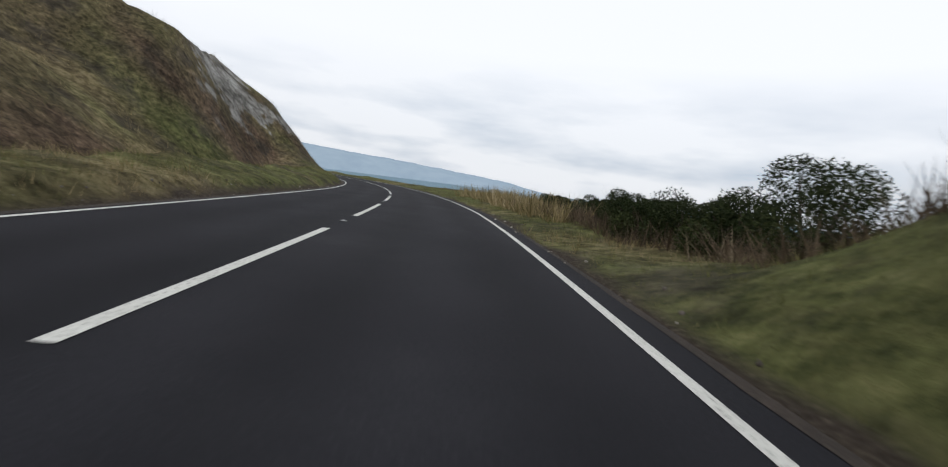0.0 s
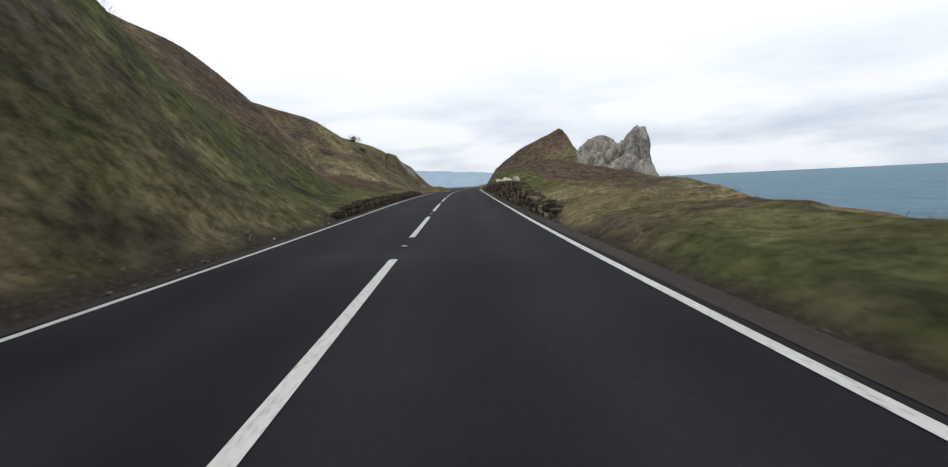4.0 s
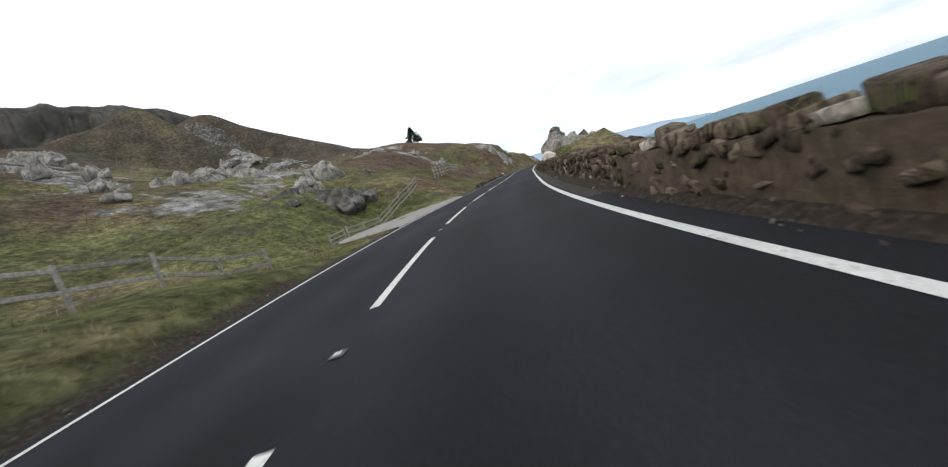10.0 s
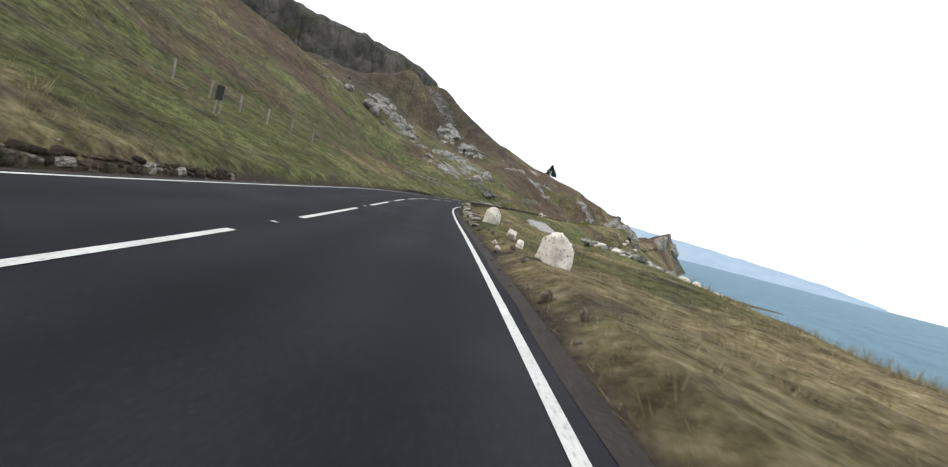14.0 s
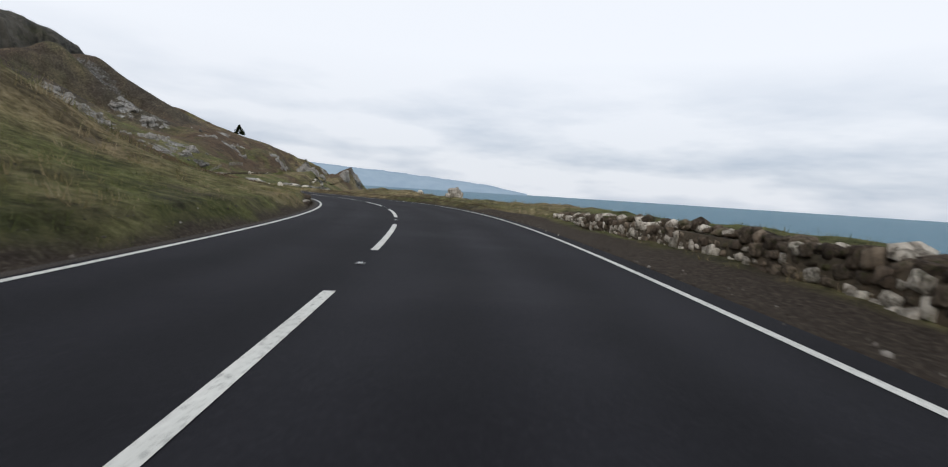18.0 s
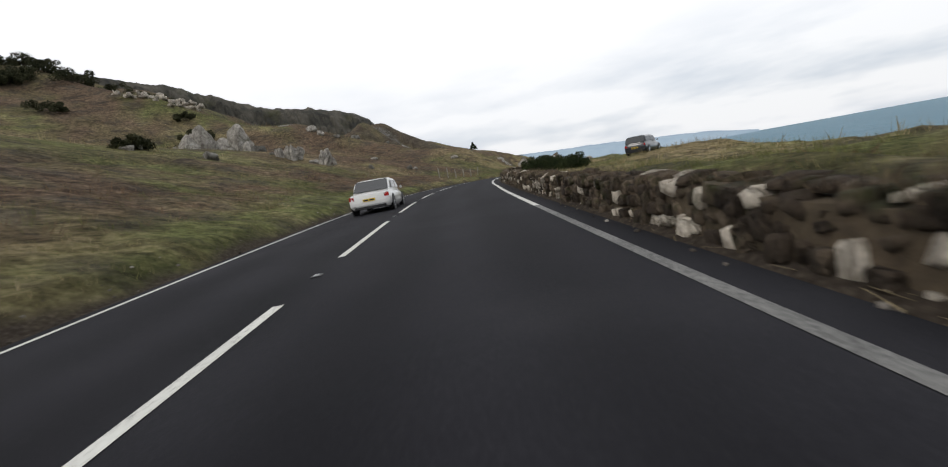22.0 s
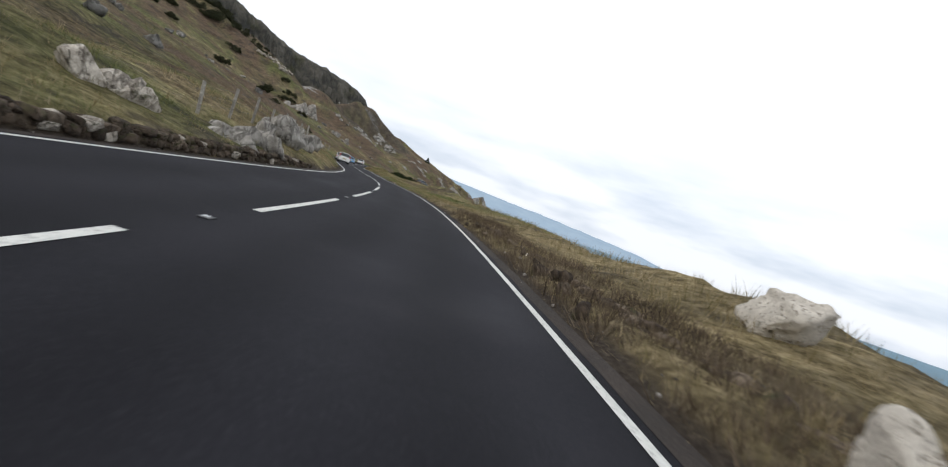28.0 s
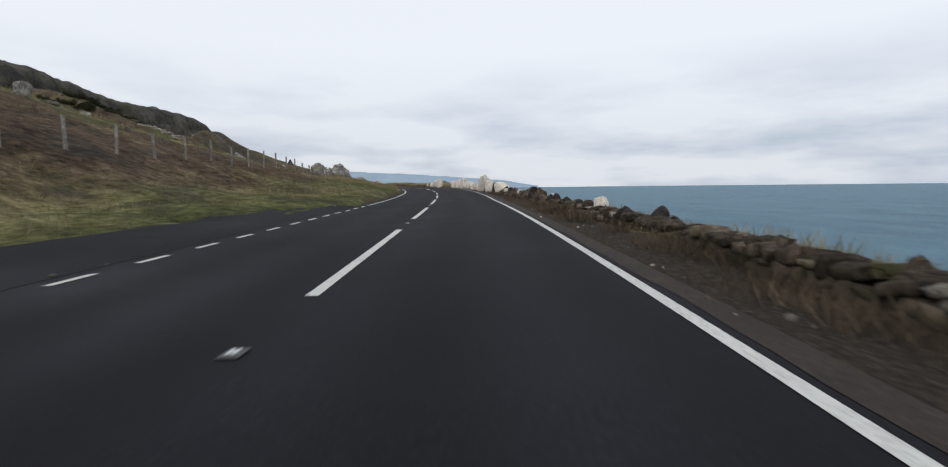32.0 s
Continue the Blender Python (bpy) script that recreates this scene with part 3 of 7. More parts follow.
# ---- the ground on both sides: heights over the road at distances from the edge lines, every 15 m along it ----
STATION = -150.0 + 15.0 * np.arange(59)
LAND_D = [0.0, 0.5, 1.1, 3.0, 7.0, 14.0, 30.0, 60.0, 120.0, 220.0, 400.0]
SEA_D = [0.0, 0.5, 1.1, 3.0, 7.0, 14.0, 30.0, 60.0, 100.0]
LAND_H = {
    1.1: [
        0.5, 0.5, 0.5, 0.5, 0.5, 0.4, 0.4, 0.5, 0.4, 0.4, 0.4, 0.4, 0.4, 0.4, 0.4,
        0.4, 0.4, 0.5, 0, 0.5, 0.5, 0.5, 0.5, 0.5, 0, 0, 0.5, 0.5, 0.5, 0.5,
        0.5, 0.5, 0.5, 0.5, 0.5, 0.5, 0.5, 0.5, 0.5, 0.5, 0.5, 0.5, 0.5, 0.5, 0.5,
        0.5, 0.5, 0.5, 0.4, 0.4, 0.4, 0.4, 0.4, 0.4, 0.4, 0.2, 0, 0, 0.5,
    ],
    3.0: [
        1.1, 1.1, 1.1, 1.1, 1, 1, 1, 0.9, 0.8, 0.7, 0.4, 0.2, 0.2, 0.6, 0.8,
        1, 3.2, 1.6, 0.1, 1.1, 1.1, 1.4, 1.5, 1.4, 0, 0, 1.1, 1.1, 1.1, 1.1,
        1.1, 1.1, 1, 0.9, 0.8, 0.8, 0.8, 0.9, 1, 1.1, 1.1, 1.1, 1.1, 1.1, 1.1,
        1.1, 1.1, 1, 1, 0.9, 0.8, 0.6, 0.6, 0.8, 0.8, 0.3, 0, 0, 1.1,
    ],
    7.0: [
        2.4, 2.4, 2.4, 2.4, 2.4, 2.4, 3.1, -0.6, -0.8, -0.8, -0.5, 0.4, 1.3, 1.8, 2,
        5.0, 10.2, 6.8, 2.6, 1.2, 1.7, 4, 4.2, 4, 0.3, 0.5, 2.4, 2.4, 2.4, 2.4,
        2.3, 2.2, 2.1, 1.9, 1.5, 1.3, 1.7, 2, 2.2, 2.3, 2.3, 2.4, 2.4, 2.4, 2.4,
        2.4, 2.3, 2.2, 2.1, 1.9, 1.9, 1.8, 1.5, 1.1, 1.6, 1, 0.4, 0.4, 2.2,
    ],
    14.0: [
        5.1, 5.2, 5.2, 5.4, 5.7, 6.3, 9.6, 9.6, 3.5, 4.8, 3, 0.6, 1.7, 3, 3.2,
        9.5, 13.6, 12.4, 7.6, 4, 3.3, 4.7, 6, 6.4, 7.2, 4.8, 3.4, 3.9, 4.4, 4.6,
        4.7, 4.8, 4.7, 4.5, 4.1, 3.8, 4, 4.4, 4.7, 4.8, 4.9, 4.9, 4.9, 4.9, 4.8,
        4.7, 4.5, 4, 3.3, 2.4, 2.2, 2.2, 1.9, 2, 3.2, 4, 4.4, 4.7, 4.7,
    ],
    30.0: [
        10.6, 10.4, 10.1, 9.4, 8.1, 5.8, 2.3, 15.2, 11.4, 17.2, 12.8, 7.2, 20, 19, 19.5,
        17, 17.5, 17, 15, 15.4, 14.6, 12.9, 12.6, 13, 12.8, 12.7, 12.8, 13, 13, 13,
        12.8, 12.1, 11.4, 10.9, 10.1, 8.2, 6.6, 7.4, 9, 9.9, 10.3, 10.6, 10.6, 10.6, 10.3,
        9.9, 9.1, 7.9, 7, 6.6, 6.6, 6.5, 6.6, 6.8, 7.5, 8.7, 9.7, 10.2, 10.4,
    ],
    60.0: [
        18.9, 18.9, 18.8, 18.7, 18.4, 17.9, 17.1, 15.5, 13.8, 29.8, 10.9, 6.5, 24, 27, 27,
        26, 25, 24, 20, 4.4, 22, 28.2, 26.4, 26.1, 27, 27, 27, 26, 23.4, 20.5,
        18, 15.1, 14.6, 18.3, 21.5, 22.5, 21, 16.3, 13.4, 14.6, 16.6, 17.6, 18.2, 18.5, 18.6,
        18.5, 18.2, 17.8, 17.4, 17.2, 17.3, 17.8, 18.4, 18.6, 18.8, 18.9, 18.9, 19, 19,
    ],
    120.0: [
        34.3, 34.5, 34.7, 35.3, 36.3, 38.1, 41.5, 47.5, 52, 44.7, 27.8, 33.7, 39.5, 53.6, 55,
        64.3, 33.2, 65.7, 57.3, 50, 47.4, 46.3, 39.7, 37.8, 40, 40, 36.8, 30.5, 30.2, 36.5,
        42, 46, 49.5, 51, 50.2, 49, 47.8, 46, 42.2, 37, 34.5, 34.3, 34.2, 34.1, 34,
        34, 34, 34, 34, 34, 34, 34, 34, 34, 34, 34, 34, 34, 34,
    ],
    220.0: [
        50.4, 50.6, 51, 51.7, 53, 55.4, 59.8, 67.7, 79, 66, 58.7, 54.6, 52.2, 50.5, 49.1,
        57.4, 23.4, -20.4, -5.7, 13.1, 24.5, 29.9, 28.2, 18.6, 8.9, 13.2, 27, 37.7, 42.9, 44.7,
        45, 45, 45, 45, 45, 44.7, 42.8, 38.1, 34.7, 37.6, 42.4, 44.6, 45, 45, 45,
        45, 45, 45, 45, 45, 45, 45, 46.2, 48.8, 50, 50, 50, 50, 50,
    ],
}
SEA_H = {
    1.1: [
        0.1, 0.1, 0.1, 0.1, 0.1, 0.1, 0.1, 0.1, 0.1, 0.1, 0.1, 0.6, 0.5, 0.5, 0.5,
        0.3, 0.3, 0.3, 0.3, 0.3, 0.3, 0.3, 0.3, 0.3, 0.3, 0.3, 0.3, 0.3, 0.3, 0.3,
        0.3, 0.3, 0.3, 0.3, 0.3, 0.3, 0, 0, 0.3, 0.1, 0.1, 0.1, 0.3, 0.6, 0.5,
        0.4, 0.3, 0.3, 0.3, 0.3, 0.2, 0.2, 0.1, 0.1, 0, 0, 0, 0, 0.3,
    ],
    3.0: [
        0.3, 0.3, 0.3, 0.3, 0.3, 0.3, 0.3, 0.3, 0.3, 0.3, 0.3, 3.2, 2.5, 1.9, 1.4,
        0.7, 0.6, 0.5, 0.4, 0.3, 0.2, 1.1, 0.4, 0.2, 0.3, 0.4, 0.4, 0.4, 0.4, 0.4,
        0.3, 0.2, 0.1, 0.2, 0.1, 0.1, 0.1, 0.1, 0.2, 0.1, 0.1, -0.1, 0.5, 1.0, 1,
        0.8, 0.3, 0.3, 0.3, 0.3, 0.2, 0, -0.3, -0.3, -0.1, -0, -0.1, 0.1, 0.2,
    ],
    7.0: [
        0.1, -0.1, -0.2, -0, 0, 0, 0.1, 0.3, 0.6, 0.6, 0.6, 6.3, 1.9, 3.2, 0.4,
        -1.4, -1.3, -1.3, -1.3, -0.9, 1.7, 1.5, -0.5, -0.5, -0.4, -0.3, -0.7, -0.7, -0.6, -0.4,
        0, 0.1, 0.1, 1.1, 0.6, 0.5, 0.6, -0.2, -0.5, -0.4, -0.2, -0.3, -0.2, -0.2, -0.4,
        -0.5, -0.2, 0.4, 0.9, 0.6, 1, -0.6, -1.1, -0.9, -0.9, -1, -1, -0.5, -0.2,
    ],
    14.0: [
        -1.1, -1.4, -1.2, -1.1, -0.9, -0.1, 0.3, 0.3, 0.3, 0.3, 0.3, 9.5, 4.9, 1.8, 0.6,
        -0.5, -2.1, -2.4, -0.2, -0.1, 2.5, 0.6, -4.7, -2.9, -2.3, -2.1, -2.2, -2.1, -1.9, -1.5,
        -0.5, -0.8, -1.9, -1.8, -2.3, -1.2, -2, -1.7, -1.4, 0.3, 0.3, -0.2, 0.2, -0.7, -1.2,
        1.6, 1, -1.2, 0.5, -0.8, -2.6, -3.1, -2.7, -2.2, -2.3, -2.7, -2.5, -1.6, -1.1,
    ],
    30.0: [
        -6, -6.4, -8.4, -11, -12.4, -14.6, -17.1, -21.4, -27.2, -29.4, -25.3, -22.8, -19.1, -16.2, -14.6,
        -12.8, -11.6, -11, -11, -11, -14.1, -13.7, -9.2, -6.7, -5.6, -4.5, -3.6, -3.4, -3.4, -3.6,
        -3.9, -4.6, -5.6, -6.4, -7.8, -9.9, -8.6, -6.2, -5, -4.4, -4.4, -4.9, -5.8, -5.2, -4.8,
        -4.8, -5.3, -6.1, -7.7, -9, -7.2, -6.4, -4.8, -5.4, -6.3, -6.1, -4.7, -4.1, -3.8,
    ],
    60.0: [
        -17, -17, -17, -17.4, -17, -17.2, -17, -17, -17, -17, -17, -17, -17, -17, -17,
        -17, -17, -13.3, -12.8, -13.9, -13.7, -12.1, -11.5, -12.2, -11.3, -10.4, -8.4, -9.1, -9.4, -9.3,
        -9, -9.1, -8.8, -7.5, -4.7, -5.2, -8.4, -8.2, -8.1, -8.1, -8, -8, -8, -8, -8,
        -8.1, -8.1, -8.2, -8, -8.2, -9.9, -10.6, -14.1, -14.2, -11.6, -10, -9.2, -8.7, -8.5,
    ],
}
SEA_LEVEL = -13.0


def smooth_at(s, row):
    row = np.asarray(row, float)
    u = np.clip((s - STATION[0]) / 15.0, 0, len(row) - 1.0001)
    i = np.floor(u).astype(int)
    fr = u - i
    fr = fr * fr * (3 - 2 * fr)
    return row[i] * (1 - fr) + row[np.minimum(i + 1, len(row) - 1)] * fr


def lift(s, n):
    """Height of the ground over the road at road coordinates (arrays)."""
    left = n < 0
    d = np.where(left, -n - lane_l(s), n - lane_r(s))
    cols_l = [0 * s, 0 * s] + [smooth_at(s, LAND_H[k]) for k in LAND_D[2:10]]
    cols_l.append(cols_l[-1] * 1.05)
    sea_floor = SEA_LEVEL - 3 - np.interp(s, ST, RZ)
    cols_r = [0 * s, 0 * s] + [smooth_at(s, SEA_H[k]) for k in SEA_D[2:8]] + [sea_floor]
    out = np.zeros_like(s, float)
    for ds, cols, msk in ((LAND_D, cols_l, left), (SEA_D, cols_r, ~left)):
        for j in range(len(ds) - 1):
            m = msk & (d >= ds[j]) & (d < ds[j + 1])
            t = (d[m] - ds[j]) / (ds[j + 1] - ds[j])
            out[m] = cols[j][m] * (1 - t) + cols[j + 1][m] * t
        m = msk & (d >= ds[-1])
        out[m] = cols[-1][m]
    return np.where(d < 0, 0, out)


# rises and hollows of the hillside: x, y, radius and height
KNOLLS = [(70, -47, 12, 3.5), (42, -47, 12, 1.9), (74, -65, 12, -2.7), (371, 71, 9, 2.7), (367, 59, 10, 2.5), (-36, -34, 14, 2.6), (-12, -41, 12, 1.5), (-61, -17, 9, 4.0),
          (120, -80, 18, -7.7), (156, -33.5, 12, -1.9), (198, -8, 7, -2.5), (364, -22, 14, 1.2), (350, -39, 16, 8.2), (325, -40, 18, 14.0), (288, -41, 18, 13.5),
          (258, -46, 14, 4.5), (368, -57, 18, 7.4), (395, -62, 20, 7.9), (435, 1, 14, 2.5), (47, -167, 22, 7.2),
          (208, -34, 15, -6.5), (178, -46, 18, -6.0), (148, -88, 24, -9.0), (128, -98, 16, -5.0),
          (122, -14, 7, -2.0), (104, -27, 9, -3.5), (227, -7, 13, -4.0), (212, -6, 11, -2.6), (241, -3, 12, -3.0)]


def rough_lift(s, n):
    """The same with the unevenness of turf and banks."""
    p = at(s, n)
    swell = 0.0
    for x, y, r, h in KNOLLS:
        swell = swell + h * np.exp(-((p[..., 0] - x) ** 2 + (p[..., 1] - y) ** 2) / r ** 2)
    d = np.where(n < 0, -n - lane_l(s), n - lane_r(s))
    end = np.where(n > 0, np.interp(s, [-6.5, -3.5, 0, 8, 15], [0, 0.75, 1, 0.5, 0]) * np.interp(d, [0.8, 3, 7, 14, 20], [0, 2.4, 4.1, 5.9, 0]), 0)
    a = np.clip((d - 0.45) / 2.5, 0, 1)
    b = np.clip((d - 6) / 30, 0, 1)
    return (lift(s, n) + end + swell * np.clip((d - 2) / 6, 0, 1) + b * (0.7 * wobble(p[..., 0], p[..., 1], 0.17, 9, 3) + 0.8 * np.abs(wobble(p[..., 0], p[..., 1], 0.09, 10, 3)))
            + a * (0.16 * wobble(p[..., 0], p[..., 1], 0.8, 3) + 0.28 * wobble(p[..., 0], p[..., 1], 0.22, 5))
            + b * 1.6 * wobble(p[..., 0], p[..., 1], 0.06, 8))


def straw_zone(x, y, s, n):
    base = np.interp(s, [-200, 0, 80, 150, 230, 330, 430, 520, 620, 712], [0.1, 0.2, 0.3, 0.25, 0.3, 0.4, 0.35, 0.4, 0.6, 0.5])
    base = np.where(n < 0, base * np.interp(s, [215, 245, 320, 350], [0.8, 0.3, 0.3, 0.8]) + 0.45 * np.interp(s, [-30, 0], [1, 0]) * np.clip((-n - 7) / 3, 0, 1), base)
    d = np.where(n < 0, -n - lane_l(s), n - lane_r(s))
    cut = np.interp(s, [-20, 5, 75, 95], [0, 1, 1, 0])
    base = base + cut * np.where(n > 0, np.interp(s, [20, 28], [-0.25, 0.12]) + 0.5 * np.clip((d - 4.5) / 3, 0, 1), 0.45 * np.clip((d - 7) / 3, 0, 1) + 0.3 * np.clip(2.5 - d, 0, 1))
    base = base + np.where(n > 0, np.interp(s, [245, 260, 330, 350, 495, 510, 545, 575, 590, 615, 635], [0, 0.35, 0.3, 0, 0, 0.1, 0.1, 0.2, 0.45, 0.45, 0]), 0)
    v = base + 0.85 * wobble(x, y, 0.09, 21) + 0.3 * wobble(x, y, 0.5, 22)
    return np.clip((v - 0.45) * 1.8 + 0.45, 0, 1)


def rust_zone(x, y, s, n):
    base = np.interp(s, [-200, -40, 20, 90, 180, 240, 330, 400, 430, 520, 600, 712], [-0.05, 0.1, 0.5, 0.6, 0.35, 0.12, 0.12, 0.25, 0.36, 0.36, 0.05, 0.0])
    d = np.abs(n) - 3.2
    base = base + np.clip((d - 4) / 12, -0.25, 0.1) - np.where(n > 0, np.interp(s, [-20, 90, 110, 712], [0.0, 0.0, 0.4, 0.4]), 0)
    d = np.where(n < 0, -n - lane_l(s), n - lane_r(s))
    cut = np.interp(s, [-20, 5, 75, 95], [0, 1, 1, 0])
    base = base - cut * np.where(n > 0, np.interp(s, [20, 28], [0.1, 0.55]) * np.clip((5.5 - d) / 2.5, 0, 1) * np.clip((d - 0.9) / 0.8, 0, 1) + np.interp(s, [20, 28], [-0.1, 0.15]), 0.6 * np.clip(2.6 - d, 0, 1) - 0.1 * np.clip((d - 7) / 3, 0, 1))
    base = base + np.where(n < 0, 0.5 * np.interp(s, [415, 425, 445, 458], [0, 1, 1, 0]) * np.clip((d - 1.2) / 0.8, 0, 1) * np.clip((7 - d) / 3, 0, 1), 0)
    v = base + 0.9 * wobble(x, y, 0.05, 31) + 0.5 * wobble(x, y, 0.3, 32)
    v = v + np.where(n < 0, 0.5 * np.interp(s, [115, 130, 196, 205], [0, 1, 1, 0]) * np.clip((8 - d) / 3, 0, 1) * np.clip((d - 0.6) / 0.6, 0, 1), 0)
    v = v + np.where(n < 0, 0.15 * np.interp(s, [325, 350, 520, 540], [0, 1, 1, 0]) * (np.clip((d - 2.2) / 1.2, 0, 1) * np.clip((70 - d) / 20, 0, 1) - 0.6 * np.clip(2.4 - d, 0, 1)), 0)
    v = v - np.where(n < 0, 0.5 * np.interp(s, [285, 295, 345, 352], [0, 1, 1, 0]) * np.clip((6 - d) / 1.5, 0, 1), 0)
    v = v + np.where(n > 0, 0.3 * np.interp(s, [-8, -4, 18, 26], [0, 1, 1, 0]) * np.clip(d - 1, 0, 1), 0)
    v = v + np.where(n < 0, 0.3 * np.interp(s, [-70, -50, -5, 10, 630, 650, 712], [0, 1, 1, 0, 0, 0.8, 0.8]) * np.clip((d - 5) / 3, 0, 1), 0)
    v = v + np.where(n < 0, 0.4 * np.interp(s, [225, 245, 340, 360], [0, 1, 1, 0]) * np.clip((d - 5) / 4, 0, 1), 0)
    return np.clip((v - 0.5) * 2.0 + 0.5, 0, 1)


# where bare crag shows in the hillside: x, y and radius
BARE = [(186, -64, 9), (190, -55, 9), (194, -44, 9), (197, -37, 7), (228, -38, 6), (115, -83, 10), (116, -68, 10), (197, -11, 7), (121, -36, 7), (127, -22, 7), (50, -166, 22), (80, -165, 26), (94, -146, 16), (43, -133, 14),
        (400, 39, 10), (102, -29, 6), (-46, -21, 7), (-53, -21, 6), (-58, -17, 5), (210, -9, 8), (190, -15, 9), (96, -10, 6), (30, -33, 8), (60, -50, 6), (86, -44, 6), (352, -24, 10), (300, -48, 16)]


def heath_zone(x, y, s, n):
    """Dark heather along the upper ridge."""
    v = np.interp(s, [40, 70, 190, 220], [0, 1, 1, 0]) * np.clip((-n - 56) / 14, 0, 1) * np.clip((150 + n) / 30, 0, 1)
    return np.clip(v * (0.75 + 0.9 * wobble(x, y, 0.06, 71)), 0, 0.92)


def crag_zone(x, y):
    out = 0.0 * x
    for cx, cy, r in BARE:
        out = np.maximum(out, np.exp(-((x - cx) ** 2 + (y - cy) ** 2) / (1.1 * r) ** 2))
    return 0.62 * out


# carriageway
_s = np.arange(-195.0, 712.0, 1.0)
_n = np.linspace(-1, 1, 9)
_S, _N = np.meshgrid(_s, _n, indexing="ij")
_W = np.where(_N < 0, _N * (lane_l(_S) + 0.30), _N * (lane_r(_S) + 0.45))
road = tagged(sheet("road", at(_S, _W), M_ASPHALT), "dark grey worn asphalt coast road with white lines", "road", kind="structure")
mark(road, across=_W)


def ribbon(name, s0, s1, n0, n1, mat, lab, step=1.0, z=0.006):
    s = np.append(np.arange(s0, s1, step), s1)
    a, b = n0(s), n1(s)
    g = np.stack([at(s, a, z), at(s, b, z)], 1)
    return tagged(sheet(name, g, mat, parent=road), lab)


ribbon("edge_line", -195, 675.5, lambda s: -lane_l(s) - 0.05, lambda s: -lane_l(s) + 0.05, M_PAINT, "thin solid white edge line")
for _k in range(22):
    ribbon("edge_dash", 676.3 + 1.4 * _k, 676.95 + 1.4 * _k, lambda s: -lane_l(s) - 0.05, lambda s: -lane_l(s) + 0.05, M_PAINT, "short white edge dash across the lay-by")
_bend = [(-200, 0.11), (225, 0.11), (240, 0.125), (300, 0.125), (320, 0.12), (400, 0.11), (430, 0.125), (530, 0.125), (560, 0.12), (600, 0.11), (715, 0.13)]
for _a, _b, _mat, _lab in ((-195, 474, M_PAINT, "solid white edge line"), (474, 492, M_PAINT_FADED, "edge line worn down to grey"), (492, 712, M_PAINT, "solid white edge line")):
    ribbon("edge_line", _a, _b, lambda s: lane_r(s) - 0.5 * np.interp(s, [b[0] for b in _bend], [b[1] for b in _bend]),
           lambda s: lane_r(s) + 0.5 * np.interp(s, [b[0] for b in _bend], [b[1] for b in _bend]), _mat, _lab)
DASH_SHIFT = [-0.18, -0.18, -0.19, -0.21, -0.23, -0.24, -0.19, -0.1, -0.02, 0.1, 0.12, 0.03, 0.15, 0.29, 0.81, 2.27, 2.68, 2.71, 3.56, 3.57, 3.26, 3.11, 2.95, 2.87]
for _m in range(-20, 79):
    _s0 = 9 * _m + float(np.interp(9 * _m, -200 + 40.0 * np.arange(len(DASH_SHIFT)), DASH_SHIFT))
    if _s0 + 6 > 711 or _s0 < -190:
        continue
    ribbon("centre_dash", _s0, _s0 + 6, lambda s: 0 * s - 0.065, lambda s: 0 * s + 0.065, M_PAINT, "white painted centre line dash")

# brown grit washed over the asphalt outside the edge lines
for _a, _b, _w in ((-60, 0, 0.36), (0, 100, 0.16), (150, 236, 0.14), (296, 345, 0.2), (590, 711, 0.16)):
    ribbon("grit_margin", _a, _b, lambda s: lane_r(s) + _w + 0.05 * wobble(s, 0 * s, 0.9, 61), lambda s: lane_r(s) + 0.46, M_SHOULDER, "brown grit washed over the asphalt edge", 0.5, 0.005)
for _a, _b in ((-60, 100), (125, 205), (300, 420), (560, 660)):
    ribbon("grit_margin", _a, _b, lambda s: -lane_l(s) - 0.31, lambda s: -lane_l(s) - 0.13 - 0.05 * wobble(s, 0 * s, 0.9, 62), M_SHOULDER, "brown grit washed over the asphalt edge", 0.5, 0.005)

# the ground beside it: fine strips near the road and one wide sheet behind
_d = np.array([0.5, 0.65, 0.8, 0.95, 1.1, 1.3, 1.6, 2.0, 2.5, 3.0, 3.6, 4.3, 5.0, 6.0, 7.0, 8.0, 9.0, 10.5, 12.0, 14.0, 16.4])
_s = np.arange(-195.0, 712.0, 0.5)
for _name, _sgn, _lane, _off, _lab in (("verge_land", -1, lane_l, 0.26, "rough grass bank along the inland side of the road"),
                                       ("verge_sea", 1, lane_r, 0.41, "rough grass verge along the sea side of the road")):
    _S, _D = np.meshgrid(_s, np.concatenate([[_off, 0.5 * _off + 0.25], _d]), indexing="ij")
    _N = _sgn * (_lane(_S) + _D)
    _z = rough_lift(_S, _N) + np.where(_D < 0.5, -0.03, 0.0)
    _p = at(_S, _N, _z)
    _v = tagged(sheet(_name, _p if _sgn > 0 else _p[:, ::-1], M_GROUND), _lab, "verge", kind="structure")
    _zones = dict(straw=straw_zone(_p[..., 0], _p[..., 1], _S, _N), rust=rust_zone(_p[..., 0], _p[..., 1], _S, _N),
                  crag=crag_zone(_p[..., 0], _p[..., 1]), grit=np.clip((0.78 + (_sgn > 0) * np.interp(_S, [180, 190, 298, 304, 376, 384, 404, 414, 424, 444, 448, 452, 500, 508, 590, 604, 640, 655, 712], [0, 0.25, 0.25, 0, 0, 1.6, 1.1, 0.3, 0.25, 0.25, 0, 0.25, 0.25, 0, 0, 0.2, 0.4, 1.0, 1.0]) - _D + 0.3 * wobble(_p[..., 0], _p[..., 1], 0.7, 41)) / 0.25, 0, 1))
    mark(_v, **{k: v if _sgn > 0 else v[:, ::-1] for k, v in _zones.items()})

